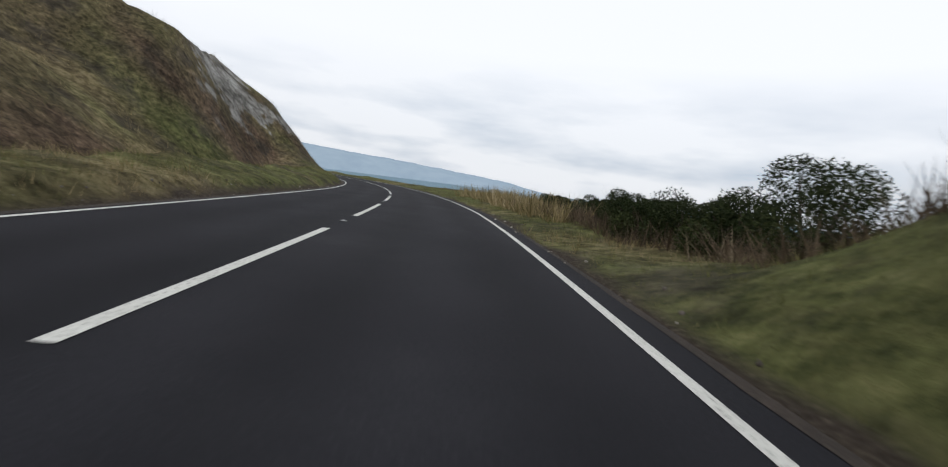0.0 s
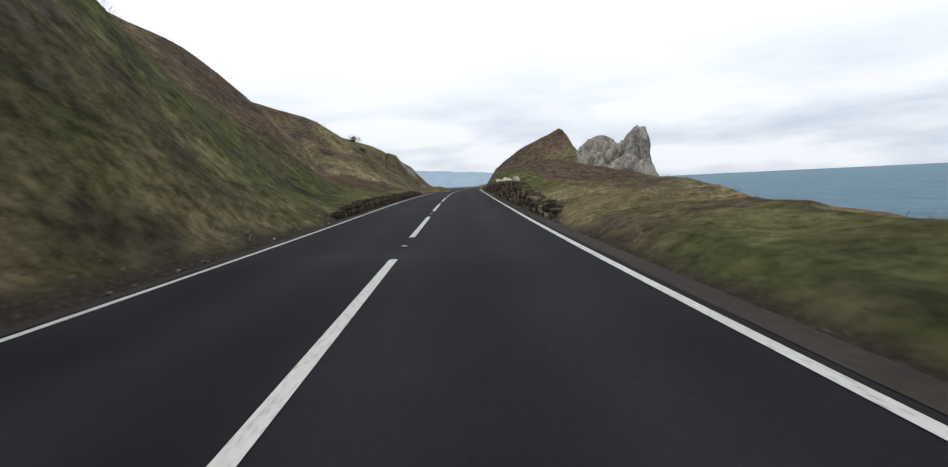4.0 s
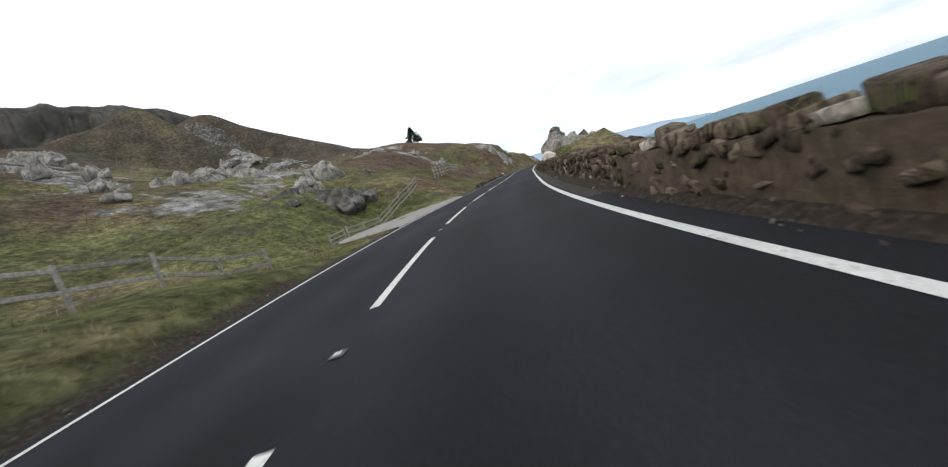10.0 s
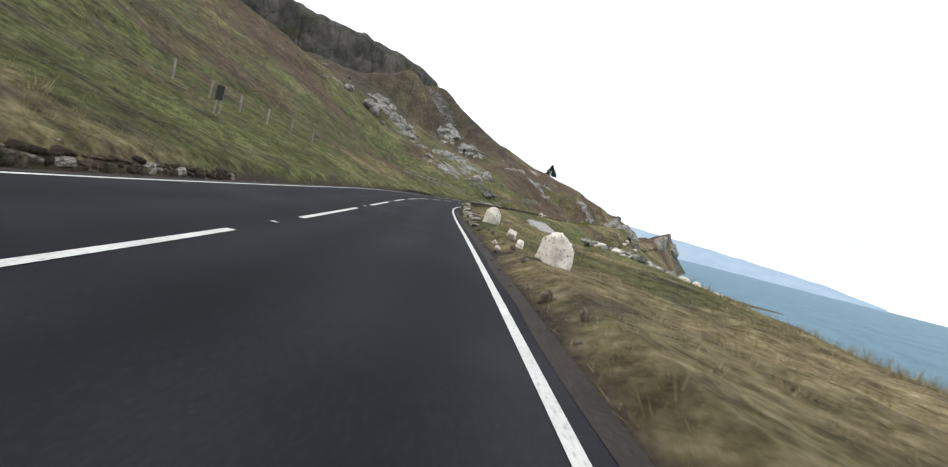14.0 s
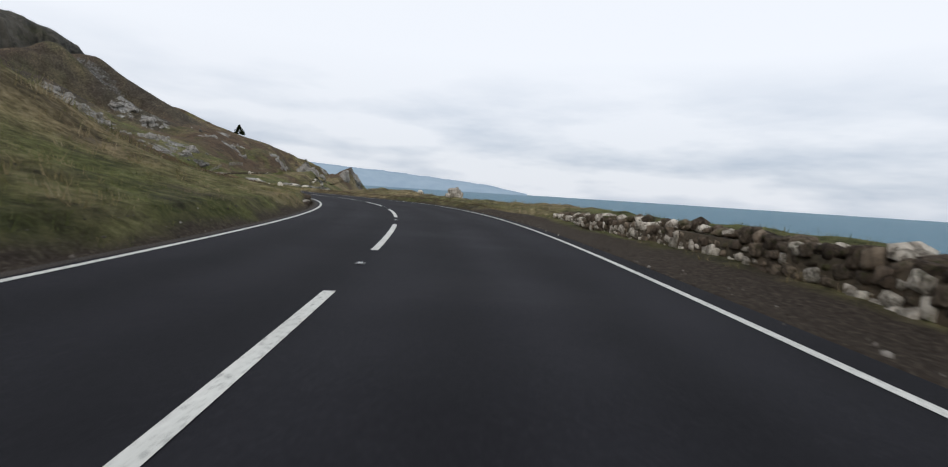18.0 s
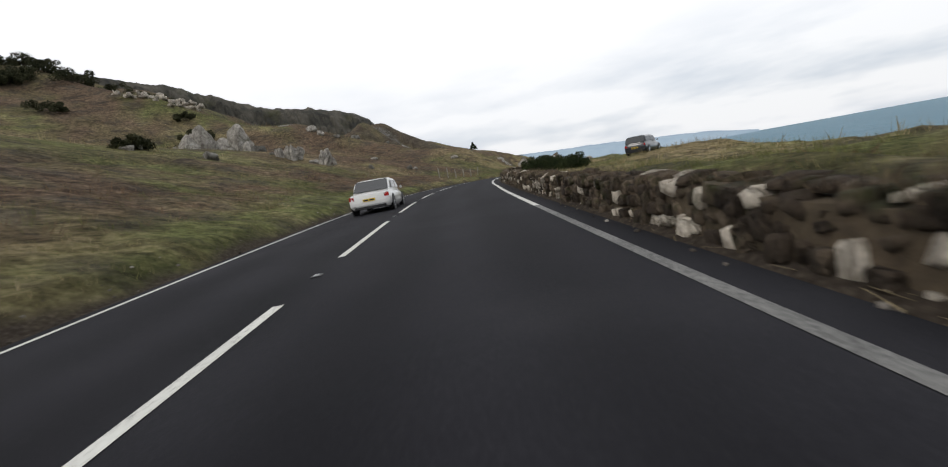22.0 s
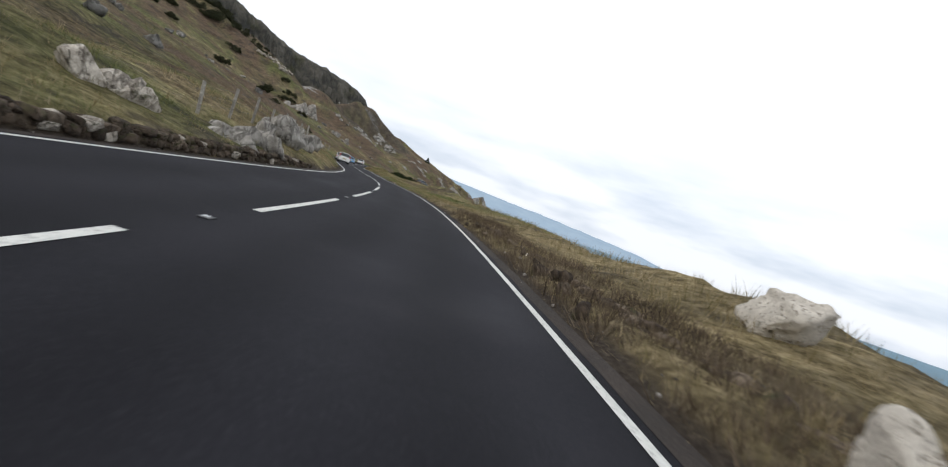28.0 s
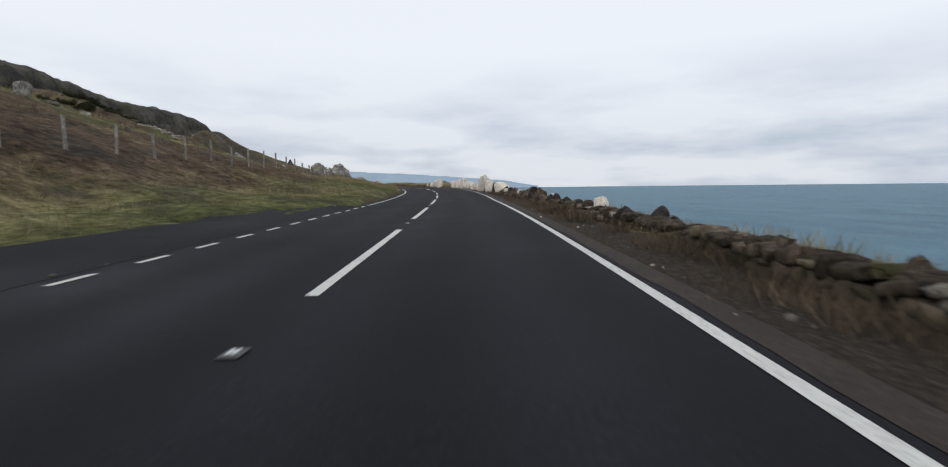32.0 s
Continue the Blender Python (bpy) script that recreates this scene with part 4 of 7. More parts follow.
_gx, _gy = np.meshgrid(np.arange(-420.0, 860.0, 3.0), np.arange(-420.0, 420.0, 3.0), indexing="ij")
_best = np.full(_gx.shape, 1e18)
_bi = np.zeros(_gx.shape, int)
for _i in range(0, len(ST), 3):
    _dd = (_gx - RX[_i]) ** 2 + (_gy - RY[_i]) ** 2
    _m = _dd < _best
    _best[_m], _bi[_m] = _dd[_m], _i
_t = RTH[_bi]
_gn = -(_gx - RX[_bi]) * np.sin(_t) + (_gy - RY[_bi]) * np.cos(_t)
_gs = ST[_bi] + (_gx - RX[_bi]) * np.cos(_t) + (_gy - RY[_bi]) * np.sin(_t)
_gn = np.where(np.abs(_gs - ST[_bi]) > 8, np.sign(_gn) * np.sqrt(_best), _gn)
_gs = np.clip(_gs, -199, 714)
_gz = rough_lift(_gs, _gn) + np.interp(_gs, ST, RZ)
_zs = _gz.copy()
for _i in range(4):
    _p = np.pad(_zs, 1, mode="edge")
    _zs = (_p[:-2, 1:-1] + _p[2:, 1:-1] + _p[1:-1, :-2] + _p[1:-1, 2:] + 2 * _zs) / 6
_w = np.clip((np.abs(_gn) - 18) / 25, 0, 1)
_gz = _gz * (1 - _w) + _zs * _w
_gz += _w * 2.0 * wobble(_gx, _gy, 0.03, 11) * np.clip(_gz / 15, 0, 1)
_edge = np.where(_gn < 0, lane_l(_gs), lane_r(_gs))
_gz -= 1.2 * np.clip((17.5 - (np.abs(_gn) - _edge)) / 2.0, 0, 1) + 2.5 * np.clip((9 - (np.abs(_gn) - _edge)) / 3.0, 0, 1)
ground = tagged(sheet("ground", np.stack([_gx, _gy, _gz], -1), M_GROUND), "grass and bracken hillside dropping to the shore", "hillside", kind="structure")
mark(ground, heath=heath_zone(_gx, _gy, _gs, _gn), crag=crag_zone(_gx, _gy), straw=straw_zone(_gx, _gy, _gs, _gn), rust=rust_zone(_gx, _gy, _gs, _gn), grit=0 * _gx)
GROUND_Z = _gz


def ground_z(x, y):
    """Height of the wide ground sheet (arrays)."""
    u, v = np.clip((np.asarray(x) + 420.0) / 3, 0, GROUND_Z.shape[0] - 1.01), np.clip((np.asarray(y) + 420.0) / 3, 0, GROUND_Z.shape[1] - 1.01)
    i, j = u.astype(int), v.astype(int)
    u, v = u - i, v - j
    return (GROUND_Z[i, j] * (1 - u) + GROUND_Z[i + 1, j] * u) * (1 - v) + (GROUND_Z[i, j + 1] * (1 - u) + GROUND_Z[i + 1, j + 1] * u) * v


def surface(s, n):
    """Points on the ground at road coordinates (arrays), on the near strips or on the wide sheet."""
    s, n = np.broadcast_arrays(np.asarray(s, float), np.asarray(n, float))
    p = at(s, n, rough_lift(s, n))
    d = np.where(n < 0, -n - lane_l(s), n - lane_r(s))
    p[..., 2] = np.where(d > 16.0, ground_z(p[..., 0], p[..., 1]), p[..., 2])
    return p


def road_coords(x, y):
    i = int(np.argmin((RX - x) ** 2 + (RY - y) ** 2))
    return float(ST[i]), float(-(x - RX[i]) * math.sin(RTH[i]) + (y - RY[i]) * math.cos(RTH[i]))


def on_ground(x, y):
    """The point of the ground under a place of the plan."""
    s, n = road_coords(x, y)
    z = float(surface(s, n)[2])
    return Vector((x, y, z))

# the sea and the land across the bay
_a = np.linspace(0, 2 * math.pi, 97)
_r = np.array([0.0, 200, 400, 700, 1200, 2200, 4900])
_RR, _AA = np.meshgrid(_r, _a, indexing="ij")
sea = tagged(sheet("sea", np.stack([300 + _RR * np.cos(_AA), 100 + _RR * np.sin(_AA), 0 * _RR + SEA_LEVEL], -1), M_SEA),
             "calm grey-blue sea reaching the horizon", "sea", kind="structure")


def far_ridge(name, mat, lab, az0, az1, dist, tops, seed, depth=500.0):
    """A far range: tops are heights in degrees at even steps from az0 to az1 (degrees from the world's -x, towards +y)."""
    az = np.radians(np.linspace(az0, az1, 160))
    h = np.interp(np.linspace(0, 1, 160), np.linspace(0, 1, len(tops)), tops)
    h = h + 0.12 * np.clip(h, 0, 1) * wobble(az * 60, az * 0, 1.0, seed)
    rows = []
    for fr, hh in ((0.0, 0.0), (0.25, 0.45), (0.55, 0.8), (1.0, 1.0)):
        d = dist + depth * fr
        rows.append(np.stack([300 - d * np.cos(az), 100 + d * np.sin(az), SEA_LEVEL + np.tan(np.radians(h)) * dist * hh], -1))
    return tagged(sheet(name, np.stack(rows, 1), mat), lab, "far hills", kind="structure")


far_ridge("backdrop", M_FAR, "headland across the bay, blue haze painted into its colour", -60, 9.6, 3300, [3.5, 3.6, 3.4, 3.2, 3.0, 3.1, 3.3, 3.2, 2.9, 2.6, 2.3, 2.0, 1.6, 1.1, 0.2], 2)


# the high basalt escarpment inland: crest heights in degrees by bearing, as seen from the shore bend
def escarpment():
    bear = [-60, -100, -108, -115, -122, -128.5, -133.5, -137.5, -139.6, -141.2, -142.8, -145, -147.5, -150, -153, -157, -166]
    crest = [21.0, 21.2, 20.9, 19.4, 17.6, 17.0, 16.4, 15.2, 14.2, 11.8, 10.4, 9.2, 8.0, 6.8, 4.6, 2.6, 0.5]
    a = np.linspace(-60, -166, 500)
    h = np.interp(-a, [-b for b in bear], crest)
    ar = np.radians(a)
    rough = wobble(a, 0 * a, 0.8, 5, 4)
    far = np.interp(-a, [60, 128, 137.5, 141, 145, 150, 157, 166], [320, 300, 305, 300, 285, 240, 210, 200]) * (1 + 0.05 * wobble(a, 0 * a, 0.15, 6))
    top = np.tan(np.radians(h)) * far + 2.5 * rough
    rows = []
    for k, (back, up, jag) in enumerate([(-420, -0.4, 0.0), (-260, -0.15, 0.02), (-170, 0.15, 0.03), (-120, 0.38, 0.04), (-96, 0.54, 0.05), (-80, 0.64, 0.05), (-70, 0.74, 0.05), (-52, 0.80, 0.04), (-42, 0.90, 0.03), (-20, 0.96, 0.02), (0, 1.0, 0.0), (60, 1.02, 0.0), (300, 1.0, 0.0)]):
        r = far * (1 + back / 900) + (5 * wobble(a, 0 * a + k, 0.9, 7 + (k > 3)) + 2.5 * wobble(a, 0 * a + k, 3.0, 12)) * (0 < k < 10)
        z = top * up + top * jag * wobble(a, 0 * a + 3 * k, 1.4, 9)
        rows.append(np.stack([283 + r * np.cos(ar), 45 + r * np.sin(ar), z - 2], -1))
    g = np.stack(rows, 1)
    ob = tagged(sheet("escarpment", g, M_SCARP, False), "dark flat-topped basalt escarpment inland", "cliff", kind="structure")
    return ob


escarpment()

# ---- stones and rocks ----
def ico(level):
    bm = bmesh.new()
    bmesh.ops.create_icosphere(bm, subdivisions=level, radius=1.0)
    bm.verts.ensure_lookup_table()
    v = np.array([p.co[:] for p in bm.verts])
    f = np.array([[p.index for p in q.verts] for q in bm.faces])
    bm.free()
    return v, f


ICO = {k: ico(k) for k in (1, 2, 3, 4, 5)}


def noise3(v, scale, seed, octaves=3):
    return (wobble(v[:, 0] + 0.37 * v[:, 2], v[:, 1] - 0.61 * v[:, 2], scale, seed, octaves)
            + wobble(v[:, 2] + 0.43 * v[:, 0], v[:, 1] * 0.7 + v[:, 2] * 0.4, scale, seed + 7, octaves)) * 0.5


def hewn(seed, level=2, cuts=9, lo=0.55, hi=0.9, rough=0.08, square=1.0, taper=0.0):
    """A unit boulder: a ball cut by flat faces and roughened."""
    rnd = np.random.default_rng(seed)
    v, f = ICO[level]
    v = np.sign(v) * np.abs(v) ** square
    for _ in range(cuts):
        n = rnd.normal(size=3)
        n /= np.linalg.norm(n)
        o = rnd.uniform(lo, hi)
        over = np.clip(v @ n - o, 0, None)
        v -= over[:, None] * n * 0.96
    if rough:
        r = np.linalg.norm(v, axis=1, keepdims=True)
        v = v * (1 + rough * noise3(v, 1.6, seed % 91)[:, None] + 0.6 * rough * noise3(v, 4.5, seed % 83 + 3)[:, None] + 0.35 * rough * noise3(v, 11.0, seed % 71 + 5)[:, None])
    v /= np.abs(v).max(axis=0)
    v[:, :2] *= (1 - taper * (v[:, 2:3] + 1) / 2)
    return v, f


def jointed(v, cell, depth, seed, slant=0.55):
    """Break a rock's skin into slanting blocks: each block stands a little proud or back, with clefts between them."""
    rnd = np.random.default_rng(seed)
    lo, hi = v.min(0), v.max(0)
    count = int(np.clip(np.prod((hi - lo + cell) / cell) * 0.5, 14, 150))
    q = rnd.uniform(lo - 0.3 * cell, hi + 0.3 * cell, (count, 3))

    def slanted(p):
        return np.stack([p[:, 0], p[:, 1] - slant * p[:, 2], 0.5 * p[:, 2] + 0.25 * p[:, 1]], -1)
    a, b = slanted(v + 0.12 * cell * noise3(v, 1.6 / cell, seed % 53)[:, None]), slanted(q)
    d = np.sqrt(((a[:, None, :] - b[None, :, :]) ** 2).sum(-1))
    near = np.argmin(d, 1)
    d1 = d[np.arange(len(v)), near]
    d[np.arange(len(v)), near] = 1e9
    cleft = np.clip(1 - (d.min(1) - d1) / (0.16 * cell), 0, 1)
    out = v - np.array([0, 0, lo[2] + 0.3 * (hi[2] - lo[2])])
    out /= np.linalg.norm(out, axis=1, keepdims=True) + 1e-9
    return v + out * (depth * rnd.uniform(-1.0, 0.7, count)[near] - 0.8 * depth * cleft)[:, None]


def turned(v, yaw, tilt=0.0):
    c, s = math.cos(yaw), math.sin(yaw)
    ct, st = math.cos(tilt), math.sin(tilt)
    x, y, z = v[:, 0], v[:, 1] * ct - v[:, 2] * st, v[:, 1] * st + v[:, 2] * ct
    return np.stack([x * c - y * s, x * s + y * c, z], -1)


def rock(name, place, size, mat, seed, label, category="rock", group="", level=3, yaw=None, tilt=0.0, sink=0.25, cuts=18, smooth=False, rough=0.1, square=1.0, taper=0.0):
    """One boulder or crag of the given width, depth and height, sunk a little into the ground at its place."""
    rnd = random.Random(seed)
    v, f = hewn(seed, level, cuts, rough=rough, square=square, taper=taper, lo=0.42 if square == 1 else 0.66, hi=0.8 if square == 1 else 1.0)
    v = v * np.array([size[0] / 2, size[1] / 2, size[2] * (1 + sink) / 2])
    if level > 2:
        big = 0.42 * max(size)
        v = jointed(v, big, 0.09 * big, seed + 1, 0.3)
        v = jointed(v, 0.4 * big, 0.04 * big, seed + 2, 0.3)
    v[:, 2] += size[2] * (1 - sink) / 2
    v = turned(v, rnd.uniform(0, 6.28) if yaw is None else yaw, tilt)
    ob = new(name, fast_mesh(name, v, f, mat, smooth))
    ob.matrix_world = Matrix.Translation(Vector(place))
    return tagged(ob, label, category, group)


def cluster(name, place, lobes, mat, seed, label, category="rock outcrop", group="", level=4):
    """A large crag of several rock lobes: lobes are (x, y, z, width, depth, height, yaw, tilt) round its place."""
    top = new(name)
    top.matrix_world = Matrix.Translation(Vector(place))
    tagged(top, label, category, group)
    for i, (x, y, z, w, d, h, yaw, tilt) in enumerate(lobes):
        v, f = hewn(seed + 13 * i, min(level, 4) if max(w, d, h) < 5 else level, 16, 0.5, 0.92, 0.05, 0.75)
        v = v * np.array([w / 2, d / 2, h / 2])
        big = float(np.clip(0.3 * max(w, d, h), 0.35, 2.6))
        v = jointed(v, big, 0.16 * big, seed + 3 * i)
        v = jointed(v, 0.42 * big, 0.06 * big, seed + 3 * i + 1)
        v += 0.06 * big * noise3(v, 2.2 / big, seed + i)[:, None] + 0.03 * big * noise3(v, 6.0 / big, seed + i + 5)[:, None]
        lobe = new("rock_lobe", fast_mesh("rock_lobe", turned(v, yaw, tilt), f, mat))
        lobe.parent = top
        lobe.location = (x, y, z)
    return top


def hewn_block(seed):
    """A squared walling stone of 44 triangles, one unit across."""
    rnd = random.Random(seed)
    bm = bmesh.new()
    bmesh.ops.create_cube(bm, size=1.0)
    for v in bm.verts:
        v.co = Vector([c * rnd.uniform(0.78, 1.06) for c in v.co])
    bmesh.ops.bevel(bm, geom=list(bm.edges), offset=rnd.uniform(0.07, 0.13), segments=1, affect="EDGES", clamp_overlap=True)
    for v in bm.verts:
        v.co += Vector([rnd.uniform(-0.035, 0.035) for _ in range(3)])
    bmesh.ops.triangulate(bm, faces=list(bm.faces))
    bm.verts.ensure_lookup_table()
    v = np.array([p.co[:] for p in bm.verts])
    f = np.array([[p.index for p in q.verts] for q in bm.faces])
    bm.free()
    return v, f


BLOCKS = [hewn_block(300 + i) for i in range(14)]
ROUGHS = [(lambda q: (q[0] * 0.5, q[1]))(hewn(400 + i, 1, 10, 0.5, 0.85, 0.12)) for i in range(10)]
BLOCK_MESH = {}


def stone_mesh(kind, i, mat):
    key = (kind, i, mat.name)
    if key not in BLOCK_MESH:
        v, f = (BLOCKS if kind == "block" else ROUGHS)[i]
        BLOCK_MESH[key] = fast_mesh("stone", v, f, mat)
    return BLOCK_MESH[key]


PENDING_WALLS = []


def wall_line(s0, s1, side, dist, tops):
    """Plan of a wall along the road: line n(s), foot and top heights over the road."""
    lane = lane_r if side > 0 else lane_l
    far = dist if isinstance(dist, list) else [(s0, dist), (s1, dist)]
    hs, hh = [t[0] for t in tops], [t[1] for t in tops]

    def line(s):
        return side * (lane(s) + np.interp(s, [f[0] for f in far], [f[1] for f in far]))

    def top(s):
        return np.interp(s, hs, hh)
    return line, top


def stone_wall(name, s0, s1, side, dist, tops, label, seed, course=0.16, length=0.3, white=0.1, mid=0.3, cap="rough", near=(0, 1), thick=0.45, bare=0.0, lean=0.06,
               cap_white=None, cap_size=0.3, category="stone wall"):
    """A drystone wall: a dark core with single stones in uneven courses on the road side and on top."""
    line, top = wall_line(s0, s1, side, dist, tops)
    s = np.append(np.arange(s0, s1, 0.5), s1)
    n = line(s)
    foot = np.minimum(lift(s, n) - 0.15, -0.03)
    t = top(s) - 0.10
    g = np.stack([at(s, n + side * 0.035, foot), at(s, n + side * (0.035 + lean * t) , t), at(s, n + side * (thick - 0.05), t), at(s, n + side * thick, foot - 0.4)], 1)
    if side > 0:
        g = g[:, ::-1]
    wall = tagged(sheet(name, g[:, ::-1], M_CORE, False), label, category, kind="structure")
    PENDING_WALLS.append((wall, s0, s1, side, line, top, seed, course, length, white, mid, cap, near, thick, lean, cap_white, cap_size, bare))
    return wall


def lay_stones(wall, s0, s1, side, line, top, seed, course, length, white, mid, cap, near, thick, lean, cap_white, cap_size, bare):
    rnd = random.Random(seed)
    places = []

    def pick_mat(p_white):
        r = rnd.random()
        return M_STONE_PALE if r < p_white else M_STONE_MID if r < p_white + mid else M_STONE_DARK
    z = 0.0
    hmax = max(float(top(np.float64(x))) for x in np.linspace(s0, s1, 40))
    while z < hmax - 0.05:
        ch = course * rnd.uniform(0.8, 1.25)
        x = s0 + rnd.uniform(0, 0.2)
        while x < s1:
            w = length * rnd.choice((0.55, 0.75, 0.9, 1.0, 1.15, 1.5))
            tp = float(top(np.float64(x + w / 2)))
            if z + ch * 0.6 < tp and rnd.random() >= bare:
                h = ch * rnd.uniform(0.85, 1.15)
                places.append((x + w / 2, lean * z + rnd.uniform(-0.025, 0.035), z + h / 2 + rnd.uniform(-0.045, 0.045), w * rnd.uniform(0.98, 1.12), 0.31, h * rnd.choice((0.9, 1.05, 1.2, 1.45)), rnd.uniform(-0.15, 0.15), rnd.uniform(-0.34, 0.34), *rnd.choice((("block", rnd.randrange(14)), ("rough", rnd.randrange(10)))), pick_mat(white * (1.35 if z < 0.25 else 0.45))))
            x += w * 1.0 + rnd.uniform(0.0, 0.015)
        z += ch
    x = s0
    while x < s1 and cap:
        w = cap_size * rnd.choice((0.6, 0.8, 0.9, 1.0, 1.2) if cap == "flat" else (0.6, 0.8, 1.0, 1.2, 1.4))
        tp = float(top(np.float64(x)))
        h = {"rough": 0.75, "boulder": 0.95, "flat": 0.4}[cap] * w * rnd.uniform(0.7, 1.2)
        places.append((x + w / 2, thick * 0.42 + lean * tp + rnd.uniform(-0.08, 0.08), tp - 0.08 + h * 0.35, w * 1.1, thick * rnd.uniform(0.8, 1.25), h, rnd.uniform(-0.5, 0.5), rnd.uniform(-0.22, 0.22),
                       "block" if cap == "flat" else "rough", rnd.randrange(10), pick_mat(white if cap_white is None else cap_white)))
        x += w * rnd.uniform(0.8, 1.25)
    singles = [p for p in places if near[0] <= p[0] <= near[1]]
    rnd.shuffle(singles)
    singles = set(id(p) for p in singles[:300])
    rest = {}
    for p in places:
        ss, off, zz, w, d, h, yaw, roll, kind, i, mat = p
        n = float(line(np.float64(ss)))
        m = (Matrix.Translation(spot(ss, n + side * (0.12 + off), zz)) @ Matrix.Rotation(heading(ss) + yaw, 4, "Z") @ Matrix.Rotation(roll, 4, "Y")
             @ Matrix.Diagonal((w, d, h, 1)))
        if id(p) in singles:
            ob = new("stone", stone_mesh(kind, i, mat))
            ob.parent = wall
            ob.matrix_world = m
        else:
            v, f = (BLOCKS if kind == "block" else ROUGHS)[i]
            a = np.array(m)
            rest.setdefault(mat.name, []).append((v @ a[:3, :3].T + a[:3, 3], f, mat))
    for group in rest.values():
        k, V, F = 0, [], []
        for v, f, mat in group:
            V.append(v)
            F.append(f + k)
            k += len(v)
        ob = new("stonework", fast_mesh("stonework", np.concatenate(V), np.concatenate(F), group[0][2]))
        ob.parent = wall
        tagged(ob, kind="stuff")


# walls on the sea side
stone_wall("wall_rubble", 297, 311, 1, 0.6, [(297, 0.34), (303, 0.42), (308, 0.3), (311, 0.12)],
           "tumbled low wall of pale brown rubble", 18, 0.19, 0.28, 0.55, 0.15, "rough", (297, 311), thick=0.5, bare=0.2, cap_white=0.25, cap_size=0.26)
stone_wall("wall_cutting", 5, 84, 1, 0.5, [(5, 0.25), (30, 0.3), (44, 0.5), (52, 0.85), (74, 0.95), (80, 0.5), (84, 0.25)],
           "low dark brown drystone wall holding a grass bank", 11, 0.15, 0.3, 0.0, 0.42, "rough", (34, 62), cap_white=0.03, cap_size=0.2)
stone_wall("wall_shore", 183, 236, 1, 0.75, [(183, 0.1), (190, 0.42), (203, 0.54), (222, 0.64), (236, 0.72)],
           "mossy brown stone sea wall with an uneven top", 12, 0.15, 0.27, 0.05, 0.35, "rough", (186, 210), thick=0.6, bare=0.3, cap_white=0.04, cap_size=0.26)
stone_wall("wall_bend", 236, 300, 1, 0.62, [(236, 0.72), (250, 0.78), (265, 0.84), (280, 0.74), (292, 0.6), (300, 0.34)],
           "earthy brown drystone wall with pale flat coping round the bend", 13, 0.15, 0.26, 0.04, 0.5, "flat", (262, 292), bare=0.62, cap_white=0.3, cap_size=0.55)
stone_wall("wall_headland", 382, 422, 1, [(382, 2.9), (392, 2.4), (398, 1.9), (408, 1.1), (417, 0.75), (422, 0.62)], [(382, 0.3), (390, 0.58), (400, 0.68), (422, 0.66)],
           "drystone wall of large white and brown stones", 14, 0.17, 0.25, 0.5, 0.25, "boulder", (395, 420), cap_white=0.35, cap_size=0.27)
stone_wall("wall_headland_inner", 422.2, 444.5, 1, 0.62, [(422, 0.64), (444.5, 0.62)],
           "drystone wall of mixed white and brown stones", 17, 0.16, 0.26, 0.34, 0.36, "rough", (428, 444), cap_white=0.14, cap_size=0.2)
stone_wall("wall_track", 453, 504, 1, 0.58, [(453, 0.54), (480, 0.58), (494, 0.55), (500, 0.46), (504, 0.25)],
           "crumbling drystone wall running into a grass bank", 15, 0.15, 0.22, 0.22, 0.34, "rough", (453, 480), cap_white=0.14, cap_size=0.2)
stone_wall("wall_sea_edge", 588, 712, 1, [(588, 1.0), (604, 1.5), (640, 1.15), (650, 1.2), (667, 1.6), (712, 1.6)], [(588, 0.12), (604, 0.22), (618, 0.28), (650, 0.22), (660, 0.22), (712, 0.26)],
           "low wall of dark rough boulders along the sea edge", 16, 0.16, 0.28, 0.04, 0.3, "rough", (656, 705), thick=0.55, cap_white=0.02, cap_size=0.24)
# stone-faced foot of the inland bank
for _i, (_a, _b, _h, _w) in enumerate([(46, 80, 0.45, 0.0), (150, 192, 0.34, 0.05), (258, 275, 0.32, 0.0), (316, 346, 0.26, 0.12), (354, 380, 0.28, 0.05), (519, 533, 0.2, 0.2),
                                       (585, 632, 0.3, 0.1)]):
    stone_wall("wall_bank_foot", _a, _b, -1, 0.5, [(_a, 0.15), (_a + 5, _h), (_b - 5, _h), (_b, 0.15)], "dark mossy stone facing at the foot of the bank", 20 + _i,
               0.15 if _b != 533 else 0.1, 0.28 if _b != 533 else 0.17, _w, 0.2, "rough", (_a, _b), thick=0.4, cap_size=0.2 if _b != 533 else 0.14)

